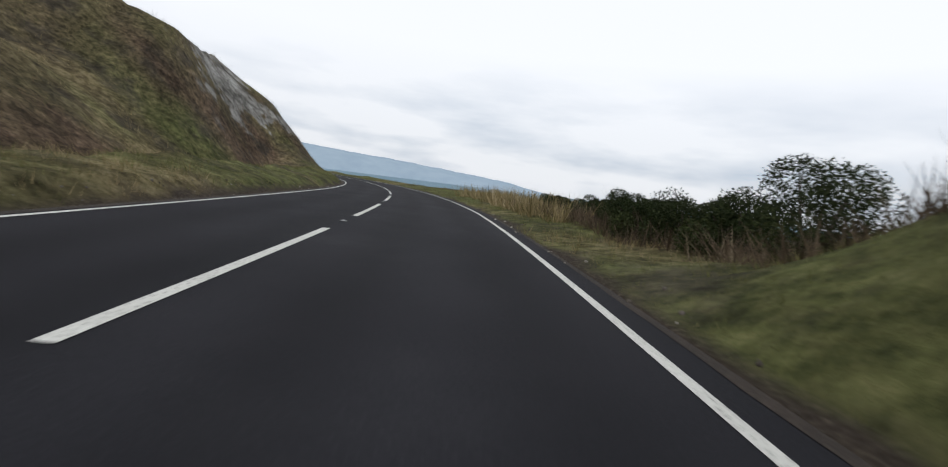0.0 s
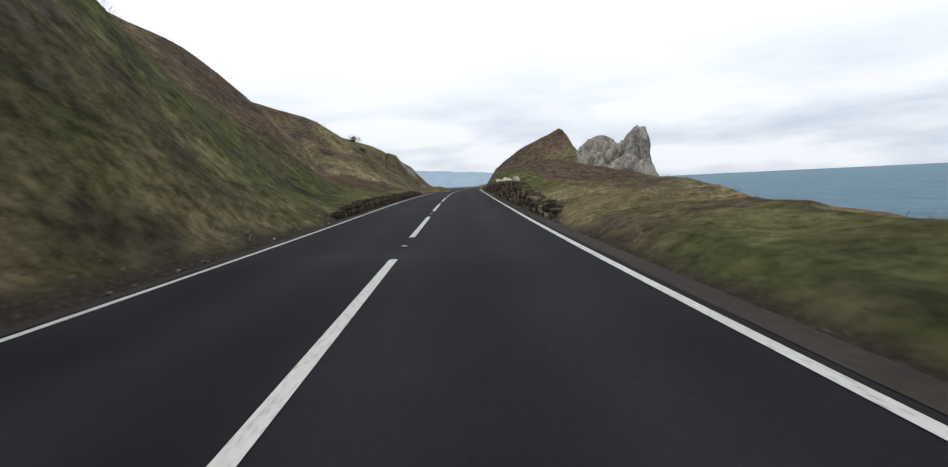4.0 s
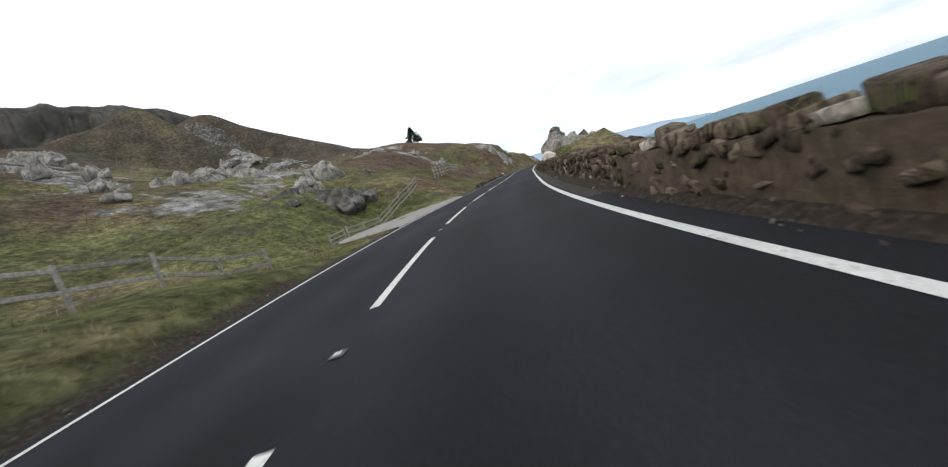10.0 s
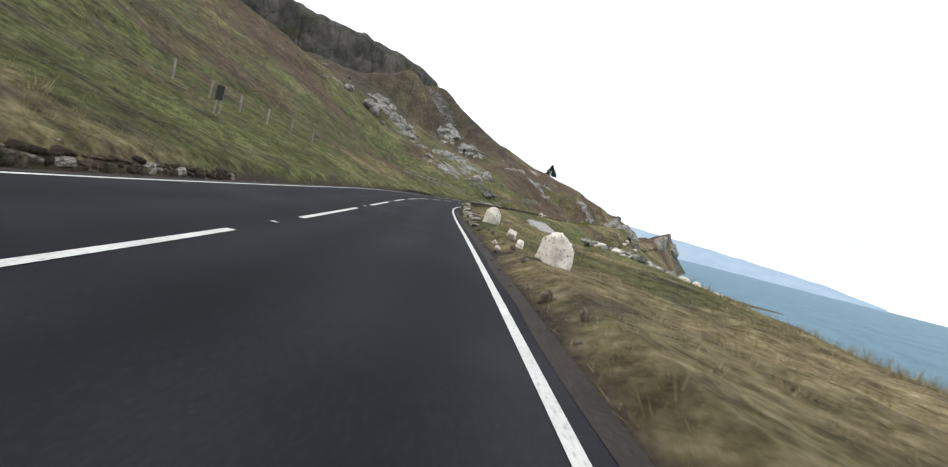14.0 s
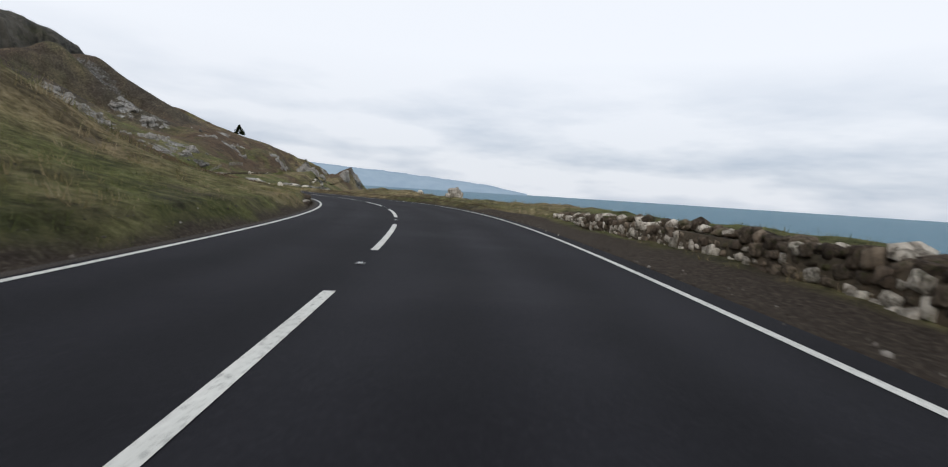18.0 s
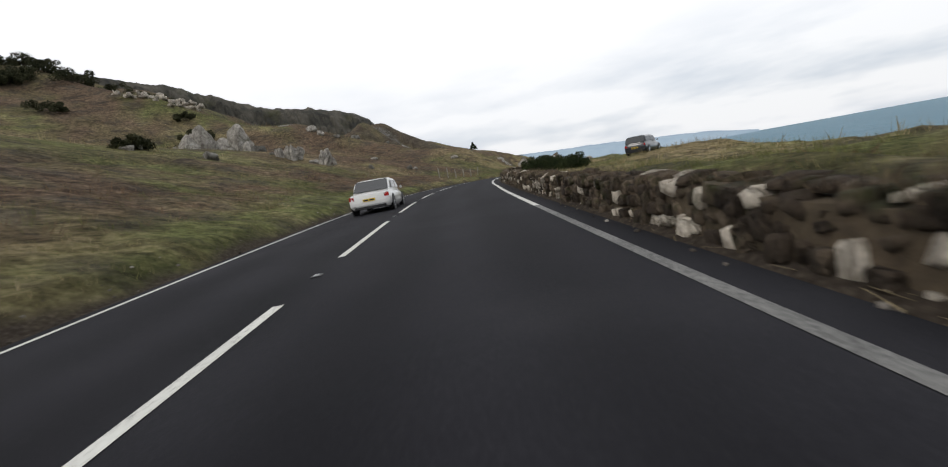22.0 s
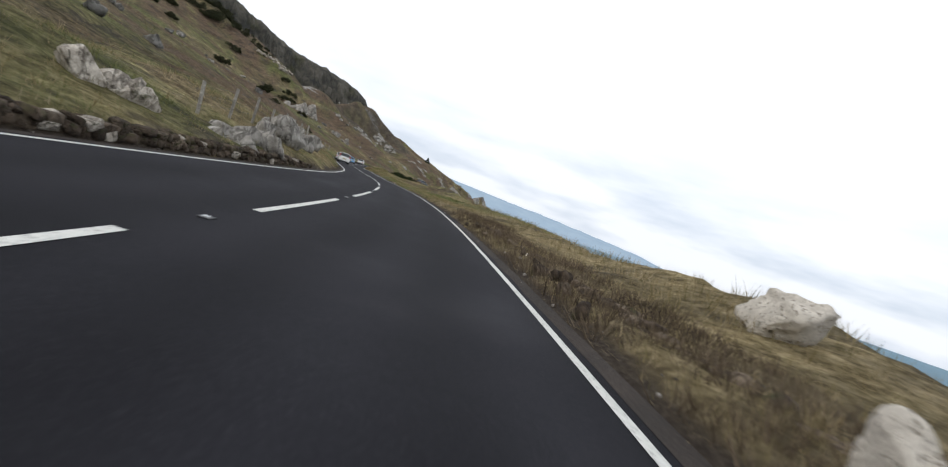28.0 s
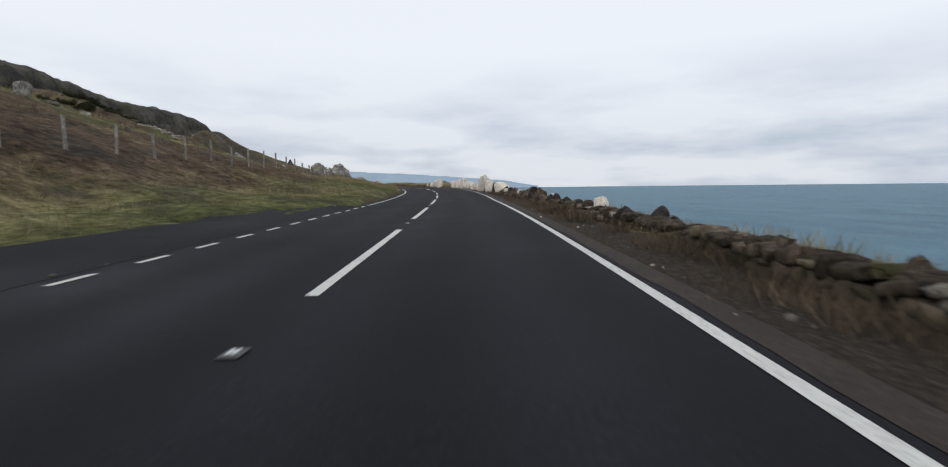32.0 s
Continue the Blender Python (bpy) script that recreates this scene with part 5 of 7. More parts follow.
# big white boulders set along the sea edge
for _i, (_s, _d, _w, _dp, _h) in enumerate([(598.0, 1.3, 0.3, 0.25, 0.35), (607.8, 1.3, 0.6, 0.5, 0.8), (611.0, 1.1, 2.2, 0.9, 1.0), (613.8, 1.0, 2.8, 1.0, 1.2), (616.8, 1.0, 3.0, 1.1, 1.5),
                                            (625.5, 1.1, 2.5, 0.9, 1.15), (627.9, 1.0, 2.5, 0.9, 1.15), (630.2, 1.0, 2.7, 1.0, 1.35), (632.8, 1.0, 2.9, 1.0, 1.45),
                                            (635.4, 1.0, 3.1, 1.0, 1.05), (638.0, 1.0, 2.8, 0.9, 0.95), (640.2, 1.0, 2.5, 0.9, 0.95), (642.2, 1.0, 2.2, 0.8, 1.0), (644.9, 1.15, 2.3, 0.8, 1.75), (647.9, 1.15, 3.4, 1.1, 1.8),
                                            (650.4, 1.25, 1.7, 0.9, 1.15), (652.2, 1.3, 2.6, 1.0, 1.08), (656.4, 1.85, 3.2, 1.3, 1.12),
                                            (660.2, 1.75, 0.6, 0.5, 0.6), (666.0, 2.0, 0.5, 0.45, 0.6), (671.5, 2.05, 0.6, 0.5, 0.62), (677.0, 2.05, 0.5, 0.45, 0.6), (684.0, 2.05, 0.7, 0.5, 0.62)]):
    _n = float(lane_r(np.float64(_s))) + _d
    rock("white_boulder", spot(_s, _n, min(0.0, float(lift(np.array([_s]), np.array([_n]))[0])) - 0.05), (_w, _dp, _h + 0.05), M_STONE_WHITE, 700 + _i,
         "tall upright slab of white limestone beside the road" if _h > 1.4 else "white limestone boulder in the roadside row", "boulder", "white boulders along the sea edge",
         4, heading(_s) + 0.12 * math.sin(_i * 2.3), 0.0, 0.15, 12, rough=0.06, square=0.36 if _h > 1.6 else 0.5, taper=0.16 if _h > 1.6 else 0.22)
for _i, (_s, _n, _w, _h) in enumerate([(602.8, 8.6, 1.5, 0.85), (357.5, 12.5, 1.2, 0.7), (354.0, 11.0, 0.9, 0.5), (211.0, 4.6, 1.3, 1.0), (145.0, -3.72, 0.34, 0.4), (321.0, 5.2, 0.95, 0.75), (316.0, 5.0, 0.42, 0.36), (309.6, 5.0, 0.8, 0.8), (318.4, 4.9, 0.3, 0.26), (551.3, 3.75, 0.2, 0.14)]):
    rock("white_boulder", surface(_s, _n), (_w, _w * 0.8, _h), M_STONE_WHITE, 740 + _i, "pale limestone boulder lying in the grass", "boulder", level=4, square=0.6, cuts=24, rough=0.18)
_s = 654.2
for _i in range(62):
    _r = random.Random(1600 + _i)
    _w = 1.9 if _i == 0 else _r.uniform(0.35, 0.95 if _s < 678 else 0.6)
    _n = float(lane_r(np.float64(_s))) + (1.75 if _i == 0 else 1.95 + _r.uniform(-0.15, 0.25))
    rock("dark_boulder", spot(_s, _n, -0.1), (_w, _w * 0.8 if _i else 1.2, 1.15 if _i == 0 else (0.22 if _s < 678 else 0.14) + _w * _r.uniform(0.45, 0.85)), _r.choice((M_STONE_DARK, M_ROCK_DARK, M_STONE_MID)) if _i else M_ROCK_DARK, 1600 + _i,
         "large dark boulder between the white slabs" if _i == 0 else "dark rough boulder in the row along the sea edge", "boulder", "dark boulders along the sea edge", 3, square=0.7, taper=_r.uniform(0.0, 0.5), rough=0.12)
    _s += 3.8 if _i == 0 else _w * _r.uniform(0.9, 1.5)
cluster("limestone_outcrop", surface(359.7, 11.6), [(0.0, 0.0, 0.45, 1.5, 1.2, 1.7, 0.3, 0.2), (0.5, 0.5, 0.3, 1.1, 0.9, 1.2, 1.1, -0.2), (-0.6, 0.3, 0.3, 1.0, 0.9, 1.3, 0.6, 0.25), (0.1, -0.5, 0.2, 1.2, 0.8, 0.9, 0.2, 0.1)],
        M_STONE_PALE, 58, "split grey-white limestone outcrop on the shore grass", level=3)
for _i in range(16):
    _r = random.Random(900 + _i)
    _s = _r.uniform(303, 326)
    _n = float(lane_r(np.float64(_s))) + _r.uniform(0.55, 1.0)
    _w = _r.uniform(0.1, 0.3)
    rock("verge_boulder", surface(_s, _n), (_w, _w * _r.uniform(0.7, 1.0), _w * _r.uniform(0.5, 0.95)), _r.choice((M_STONE_WHITE, M_STONE_MID, M_STONE_MID)), 900 + _i,
         "pale brown boulder on the edge of the verge", "boulder", "boulders on the verge", 3)
for _i in range(16):
    _r = random.Random(960 + _i)
    _s = _r.uniform(588, 604)
    _n = float(lane_r(np.float64(_s))) + _r.uniform(0.6, 1.6)
    _w = _r.uniform(0.2, 0.42)
    rock("verge_boulder", surface(_s, _n), (_w, _w * 0.8, _w * _r.uniform(0.4, 0.8)), _r.choice((M_STONE_DARK, M_STONE_DARK, M_STONE_MID)), 960 + _i,
         "half-buried boulder on the edge of the verge", "boulder", "boulders on the verge", 3)

for _i, (_s, _w, _h) in enumerate([(203.6, 0.8, 0.75), (205.2, 1.1, 0.95), (206.7, 0.9, 1.1), (208.2, 1.2, 1.0), (209.8, 0.8, 1.15), (211.2, 1.1, 1.0), (213.0, 1.3, 0.9)]):
    _n = float(lane_r(np.float64(_s))) + 1.2
    rock("upright_stone", spot(_s, _n, min(0.0, float(lift(np.array([_s]), np.array([_n]))[0])) - 0.05), (_w, 0.6, _h + 0.05), M_STONE_PALE, 780 + _i, "tall pale upright stone in the sea wall", "boulder",
         "upright stones in the sea wall", 4, heading(_s), 0.0, 0.15, 24, rough=0.2, square=0.45, taper=0.25)

# the great stack beside the cutting and the rocks behind the bank
_stack = cluster("rock_stack", (117.0, 13.9, 0.0), [(0.0, -0.2, 2.0, 8.0, 8.6, 8.4, 0.0, 0.0), (0.0, -0.2, 4.4, 5.4, 5.2, 7.4, 0.2, 0.0), (0.0, -0.25, 5.7, 4.6, 4.3, 3.6, 0.4, 0.0), (0.4, -2.7, 1.8, 7.0, 5.2, 6.4, 0.0, -0.45), (0.8, -4.3, 0.2, 6.0, 3.8, 3.6, 0.1, -0.3),
                                                   (0.3, 3.5, 2.5, 5.4, 4.0, 6.8, 0.1, 0.0), (0.5, 5.3, 1.4, 4.5, 3.4, 5.2, 0.0, 0.1), (-1.5, 8.2, 0.2, 4.0, 3.8, 3.6, 0.3, 0.0), (3.0, -1.5, 1.6, 3.0, 3.0, 6.8, 0.0, -0.5),
                                                   (3.0, 1.7, 1.3, 3.8, 4.8, 6.0, 0.0, -0.1), (3.2, -3.2, 0.6, 2.8, 2.6, 4.4, 0.0, -0.5), (3.0, 4.4, 0.4, 3.0, 2.8, 4.2, 0.1, 0.1), (0.6, 0.8, -1.6, 11.5, 15.0, 5.2, 0.0, 0.0), (-1.0, 6.5, -1.4, 6.0, 8.0, 4.4, 0.0, 0.0)], M_ROCK_PALE, 51,
                 "great cracked pale grey rock stack beside the road", "rock stack", level=5)
_v, _f = hewn(87, 4, 14, 0.6, 0.95, 0.14)
_cap = new("cap", fast_mesh("cap", jointed(_v * np.array([1.9, 1.6, 1.0]), 1.0, 0.12, 4), _f, M_ROCK_HILL))
_cap.parent = _stack
_cap.location = (0.0, -0.25, 7.0)
tagged(_cap, "dark lichened cap rock")
cluster("rock_stack", spot(40.0, 19.0, -0.7), [(0.0, -1.0, 2.0, 6.4, 5.5, 10.6, 0.4, 0.1), (5.2, 0.5, 2.2, 5.6, 5.0, 9.8, 1.2, 0.1), (-6.4, -0.5, 2.2, 5.0, 4.4, 9.0, 0.2, 0.15), (2.6, -2.5, 1.0, 4.8, 4.0, 8.6, 0.9, 0.1), (8.4, -1.0, 0.8, 5.0, 4.4, 8.2, 0.3, -0.1),
                                               (-3.2, -2.2, 1.0, 4.6, 4.0, 7.6, 1.5, 0.1), (11.0, 0.5, 0.0, 4.4, 4.4, 6.6, 0.6, 0.1), (6.8, -3.0, 0.2, 3.6, 3.2, 6.0, 0.2, -0.3), (-1.0, -3.6, 0.0, 3.6, 3.0, 6.0, 0.7, -0.3)], M_ROCK_PALE, 52,
        "pale grey rock of several lobes behind the bank", "rock stack", level=5)
for _i, (_s, _w) in enumerate([(60.0, 0.5), (63.5, 0.35), (66.4, 0.6), (68.6, 0.45), (70.2, 0.4), (73.0, 0.5)]):
    _n = float(lane_r(np.float64(_s))) + 0.85
    rock("coping_boulder", spot(_s, _n, 0.84), (_w, 0.4, _w * 0.85), M_STONE_WHITE, 760 + _i, "pale boulder set on top of the brown wall", "boulder", "pale boulders on the wall", 3, sink=0.1)
for _i, (_s, _n, _w, _h) in enumerate([(186, -24, 9.5, 4.4), (191, -33, 14, 6.0), (606, -11, 7, 3.6), (598, -13, 8, 4.2)]):
    _r = random.Random(860 + _i)
    cluster("rock_outcrop", surface(_s, _n), [(_w * _r.uniform(-0.36, 0.36), _w * _r.uniform(-0.25, 0.25), _h * (_r.uniform(-0.1, 0.1) if _s > 500 else _r.uniform(-0.4, -0.15)), _w * _r.uniform(0.3, 0.55), _w * _r.uniform(0.25, 0.45),
                                               _h * _r.uniform(0.8, 1.3), _r.uniform(0, 3.1), _r.uniform(-0.35, 0.35)) for _ in range(7)], M_ROCK_PALE, 860 + _i,
            "broken lichened rock face on the slope", group="rock faces over the road", level=4)
cluster("rock_outcrop", Vector(surface(205.0, -14.8)) - Vector((0, 0, 1.5)), [(0.0, 0.0, 0.9, 4.6, 5.2, 4.2, 0.3, 0.05), (-2.4, -2.2, 1.2, 4.4, 4.4, 4.4, 0.3, 0.0), (0.9, 2.3, 0.2, 3.2, 3.0, 3.0, 0.4, 0.1), (0.2, -3.6, 1.4, 4.0, 3.8, 4.4, 0.2, 0.0), (-2.6, 1.4, 0.4, 4.0, 3.6, 3.4, 0.3, 0.1)],
        M_ROCK_HILL, 55, "dark flat-topped rock knob behind the timber fence", level=4)
cluster("cliff_face", (99.0, -4.6, 0.3), [(0.0, 0.0, 2.6, 6.0, 3.4, 9.4, 0.1, 0.25), (4.2, 0.4, 1.4, 5.0, 2.6, 6.4, 0.2, 0.25), (-4.5, -0.4, 3.2, 6.0, 3.4, 9.0, 0.05, 0.25), (1.0, -2.4, 6.6, 7.0, 3.6, 6.0, 0.2, 0.2), (-8.5, -0.6, 2.2, 5.0, 3.0, 6.6, 0.0, 0.25)],
        M_ROCK_PALE, 53, "steep grey rock face over the road", "cliff", level=5)

cluster("rock_outcrop", Vector(surface(16.0, 19.5)) - Vector((0, 0, 1.0)), [(0.0, 0.6, -1.6, 8.0, 6.0, 6.4, 0.2, 0.1), (3.0, 1.0, -2.4, 6.0, 5.0, 6.0, 0.9, -0.1), (-3.2, 1.2, -2.2, 6.5, 5.0, 5.6, 0.5, 0.2), (0.4, 3.4, -3.6, 9.0, 6.0, 7.0, 0.0, 0.2)],
        M_ROCK_PALE, 54, "grey rock face on the seaward end of the mound", level=4)

# boulders and crags on the hillside
CRAGS = [(102, -29, 6.5, 4.0), (106, -23, 3.6, 1.6), (99, -33, 5.0, 3.0), (203, -27, 4.2, 2.9), (203, -21, 7.1, 3.5), (195, -22, 3.9, 2.7), (183, -24, 5.1, 3.2), (211, -45, 11.0, 5.3), (197, -46, 8.0, 5.6), 
         (186, -66, 9, 5), (190, -58, 8, 4.5), (187, -52, 8, 4), (194, -43, 8, 4), (196, -37, 7, 3.5), (228, -38, 6, 3), (116, -85, 9, 5), (115, -80, 8, 4.5), (116, -70, 9, 5), (116, -64, 8, 5),
         (197, -11, 8, 4.6), (121, -36, 7, 3.6), (126, -23, 6, 3.2), (129, -16, 5, 2.8), (47, -167, 22, 13), (60, -160, 20, 11), (78, -168, 26, 12), (92, -146, 20, 10), (43, -133, 16, 8),
         (402, 40, 12, 8.5), (397, 37, 11, 9), (407, 43, 9, 6.5), (413.5, 67, 3.6, 3.8), (413, 72, 3.2, 4.4), (430, 63, 2.0, 1.2)]
for _i, (_x, _y, _w, _h) in enumerate(CRAGS):
    _p = on_ground(_x, _y)
    _r = random.Random(60 + _i)
    cluster("rock_outcrop", _p, [(_w * _r.uniform(-0.45, 0.45), _w * _r.uniform(-0.4, 0.4), _h * (_r.uniform(-0.12, 0.1) if _x > 300 else _r.uniform(-0.34, -0.08)), _w * _r.uniform(0.22, 0.5), _w * _r.uniform(0.2, 0.42),
                                  _h * _r.uniform(0.4, 1.0), _r.uniform(-0.5, 0.5), _r.uniform(-0.5, 0.2)) for _ in range(8)], M_ROCK_PALE, 60 + _i,
            "jagged grey crag breaking out of the hillside", group="crags on the hillside", level=3)
BOULDERS = [(509, 125, 1.5, 1.3), (508, 128, 2.0, 0.9), (551, 156, 1.0, 0.8), (548, 153, 0.7, 0.6), (548.4, 155, 1.8, 1.6),
            (544, 153, 1.7, 1.0), (540, 150.5, 1.2, 1.2), (575, 164, 2.4, 1.4), (569, 162, 1.5, 1.2), (561, 159, 2.5, 1.4), (556, 159, 2.3, 1.3), (582, 165, 2.0, 1.8), (585, 168, 2.1, 2.2)]
for _i, (_x, _y, _w, _h) in enumerate(BOULDERS):
    _s, _n = road_coords(_x, _y)
    _n = min(_n, -5.2)
    if _i >= 7:
        _r = random.Random(180 + _i)
        cluster("rock_outcrop", surface(_s, _n), [(_w * _r.uniform(-0.7, 0.7), _w * _r.uniform(-0.6, 0.6), _h * _r.uniform(-0.3, 0.0), _w * _r.uniform(0.35, 0.75), _w * _r.uniform(0.3, 0.5),
                                                   _h * _r.uniform(0.5, 1.0), _r.uniform(0, 3.1), _r.uniform(-0.35, 0.35)) for _ in range(8)], M_ROCK_PALE if _i % 3 else M_STONE_PALE, 180 + _i,
                "broken pale grey outcrop in the bank", group="outcrops along the bank", level=3)
        continue
    rock("hill_boulder", surface(_s, _n), (_w * 1.25, _w * 1.0, _h * 0.9), M_ROCK_PALE, 120 + _i, "pale grey boulder on the grass slope", "boulder", "boulders on the slope", 4, tilt=0.1, rough=0.12, square=0.7, cuts=18, sink=0.5)
_r = random.Random(5)
_k = 0
while _k < 100:
    _s, _d = _r.uniform(90, 660), _r.uniform(9, 95)
    _n = -float(lane_l(np.float64(_s))) - _d
    _p = surface(_s, _n)
    if wobble(np.array([_p[0]]), np.array([_p[1]]), 0.03, 77)[0] < 0.02:
        continue
    _w = _r.uniform(0.5, 1.5) * (1 + _d / 45)
    _k += 1
    rock("hill_boulder", _p, (_w, _w * _r.uniform(0.5, 0.9), _w * _r.uniform(0.3, 0.6)), _r.choice((M_ROCK_PALE, M_ROCK_HILL, M_ROCK_HILL)), 200 + _k, "lichened grey rock in the hill grass",
         "boulder", "rocks in the hill grass", 3, tilt=_r.uniform(-0.3, 0.3), sink=0.5, square=0.6, rough=0.14)
# a spill of pale scree under the scrub
for _i, (_x, _y) in enumerate([(383, -5), (380, -2), (377, 0), (378, 4), (374, 2), (371, -3), (366, -12), (356, -20), (362, -2)]):
    _r = random.Random(330 + _i)
    cluster("scree_patch", on_ground(_x, _y), [(_r.uniform(-3.2, 3.2), _r.uniform(-3.2, 3.2), _r.uniform(-0.3, 0.5), _r.uniform(0.7, 2.0), _r.uniform(0.7, 1.8), _r.uniform(0.7, 1.8), _r.uniform(0, 3.1), _r.uniform(-0.4, 0.4)) for _ in range(12)],
            M_STONE_PALE, 330 + _i, "spill of pale broken scree on the hillside", "scree", "scree on the hillside", level=2)
# shore boulders below the sea wall, and the broken slipway
_r = random.Random(8)
for _k in range(300):
    _s, _n = _r.uniform(150, 232), _r.uniform(19, 48)
    _p = surface(_s, _n)
    if _p[2] < SEA_LEVEL + 0.2 or _p[2] > spot(_s, 0)[2] - 1.2:
        continue
    _w = _r.uniform(0.8, 2.8)
    rock("shore_boulder", _p, (_w, _w * 0.8, _w * _r.uniform(0.35, 0.6)), _r.choice((M_ROCK_PALE, M_STONE_WHITE, M_ROCK_PALE, M_ROCK_HILL)), 1200 + _k, "weathered boulder on the stony shore", "boulder", "boulders on the shore", 2)
for _k in range(2):
    _bm = bmesh.new()
    bmesh.ops.create_cube(_bm, size=1.0)
    bmesh.ops.scale(_bm, vec=(12.0, 3.5, 0.5), verts=_bm.verts)
    bmesh.ops.bevel(_bm, geom=list(_bm.edges), offset=0.06, segments=2, affect="EDGES")
    _ob = part("concrete_slab", _bm, M_CONCRETE)
    _q = spot(246.0 + 1.2 * _k, 12.6 - 3.4 * _k, -1.0)
    _ob.matrix_world = Matrix.Translation(Vector(_q)) @ Matrix.Rotation(heading(246) + 0.33, 4, "Z") @ Matrix.Rotation(0.11, 4, "Y")
    tagged(_ob, "pale concrete slab of an old slipway", "concrete slab", "slipway slabs")

# ---- studs, covers, fences and signs ----
def box(w, d, h, bevel=0.01, seg=1, z0=True):
    bm = bmesh.new()
    bmesh.ops.create_cube(bm, size=1.0)
    bmesh.ops.scale(bm, vec=(w, d, h), verts=bm.verts)
    if z0:
        bmesh.ops.translate(bm, vec=(0, 0, h / 2), verts=bm.verts)
    if bevel:
        bmesh.ops.bevel(bm, geom=list(bm.edges), offset=bevel, segments=seg, affect="EDGES")
    return bm


def empty(name, m, label, category, group=""):
    ob = new(name)
    ob.matrix_world = m
    return tagged(ob, label, category, group)


def stud():
    ob = empty("road_stud", Matrix(), "cast iron road stud with glass reflectors, white rubber insert", "road stud", "road studs between the dashes")
    part("casing", box(0.19, 0.14, 0.012, 0.005), M_IRON, ob, "worn iron casing")
    bm = box(0.09, 0.08, 0.020, 0.008, 2)
    part("insert", bm, M_STUD, ob, "white rubber insert")
    for y in (-0.022, 0.022):
        bm = bmesh.new()
        bmesh.ops.create_cone(bm, cap_ends=True, segments=10, radius1=0.009, radius2=0.009, depth=0.095, matrix=Matrix.Translation((0, y, 0.016)) @ Matrix.Rotation(math.pi / 2, 4, "Y"))
        part("reflector", bm, M_REFLECT, ob, "glass reflector bead")
    return ob


_stud = stud()
_used = False
for _m in range(-16, 78):
    _s = 9 * _m + float(np.interp(9 * _m, -200 + 40.0 * np.arange(len(DASH_SHIFT)), DASH_SHIFT)) + 7.5
    _mat = Matrix.Translation(spot(_s, 0, 0.002)) @ Matrix.Rotation(heading(_s), 4, "Z")
    if not _used:
        _stud.matrix_world, _used = _mat, True
    else:
        copy_thing(_stud, _mat)

_d = empty("drain_cover", Matrix.Translation(spot(496.3, 3.8, 0.003)) @ Matrix.Rotation(heading(496.3), 4, "Z"), "square iron drain grating in the gutter", "drain cover")
part("frame", box(0.5, 0.5, 0.012, 0.004), M_IRON, _d)
for _k in range(7):
    _bm = box(0.03, 0.42, 0.012, 0.003)
    bmesh.ops.translate(_bm, vec=(-0.18 + 0.06 * _k, 0, 0.012), verts=_bm.verts)
    part("bar", _bm, M_IRON, _d)


def beam_between(a, b, w, h, bevel=0.012):
    """A squared timber from a to b."""
    v = b - a
    bm = box(v.length, w, h, bevel, 1, False)
    m = Matrix.Translation((a + b) / 2) @ v.to_track_quat("X", "Z").to_matrix().to_4x4()
    return bm, m


def fence(label, rows, post_h, rails, post=(0.11, 0.11), rail=(0.035, 0.11), name="rail_fence", wire=False, seed=1):
    """A fence through road places (s, n): posts with rails or wires between neighbours."""
    rnd = random.Random(seed)
    ps = [Vector(surface(s, n)) for s, n in rows]
    ob = empty(name, Matrix.Translation(ps[0]), label, "fence")
    inv = ob.matrix_world.inverted()
    bm = box(post[0], post[1], post_h + 0.3, 0.012)
    for v in bm.verts:
        if v.co.z > post_h:
            v.co.z += 0.03 * (v.co.x / post[0])
    me = None
    tops = []
    for p in ps:
        m = inv @ Matrix.Translation(p - Vector((0, 0, 0.3))) @ Matrix.Rotation(rnd.uniform(-0.05, 0.05), 4, "X") @ Matrix.Rotation(rnd.uniform(-0.05, 0.05), 4, "Y") @ Matrix.Rotation(rnd.uniform(0, 0.5), 4, "Z")
        if me is None:
            q = part("post", bm, M_TIMBER, ob)
            me = q.data
        else:
            q = new("post", me)
            q.parent = ob
        q.matrix_local = m
    for a, b in zip(ps, ps[1:]):
        for h in rails:
            e = rnd.uniform(-0.03, 0.03)
            if wire:
                rb, m = beam_between(a + Vector((0, 0, h)), b + Vector((0, 0, h)), 0.006, 0.006, 0)
            else:
                rb, m = beam_between(a + Vector((0, 0, h + e)), b + Vector((0, 0, h - e)), rail[0], rail[1], 0.008)
            q = part("wire" if wire else "rail", rb, M_IRON if wire else M_TIMBER, ob)
            q.matrix_local = inv @ m
    return ob


def row(s0, s1, n0, n1, step):
    k = max(2, int(round((s1 - s0) / step)) + 1)
    return [(s0 + (s1 - s0) * i / (k - 1), n0 + (n1 - n0) * i / (k - 1)) for i in range(k)]


fence("weathered grey timber fence of three rails on the bank", row(169, 190, -8.4, -8.0, 2.4), 1.45, (0.45, 0.85, 1.25), seed=2)
fence("thin leaning fence posts with wire on the slope", row(134, 152, -8.0, -8.2, 2.5), 1.2, (0.5, 0.85, 1.1), (0.08, 0.08), name="wire_fence", wire=True, seed=3)
fence("low timber rail fence behind the gravel pull-in", row(199.5, 213.5, -8.0, -10.3, 2.3), 1.15, (0.3, 0.65, 1.0), (0.1, 0.1), seed=4)
fence("low timber field gate of four bars by the gravel", row(214.2, 217.2, -10.2, -10.0, 3.0), 1.2, (0.25, 0.5, 0.75, 1.05), (0.12, 0.12), (0.03, 0.08), seed=6)
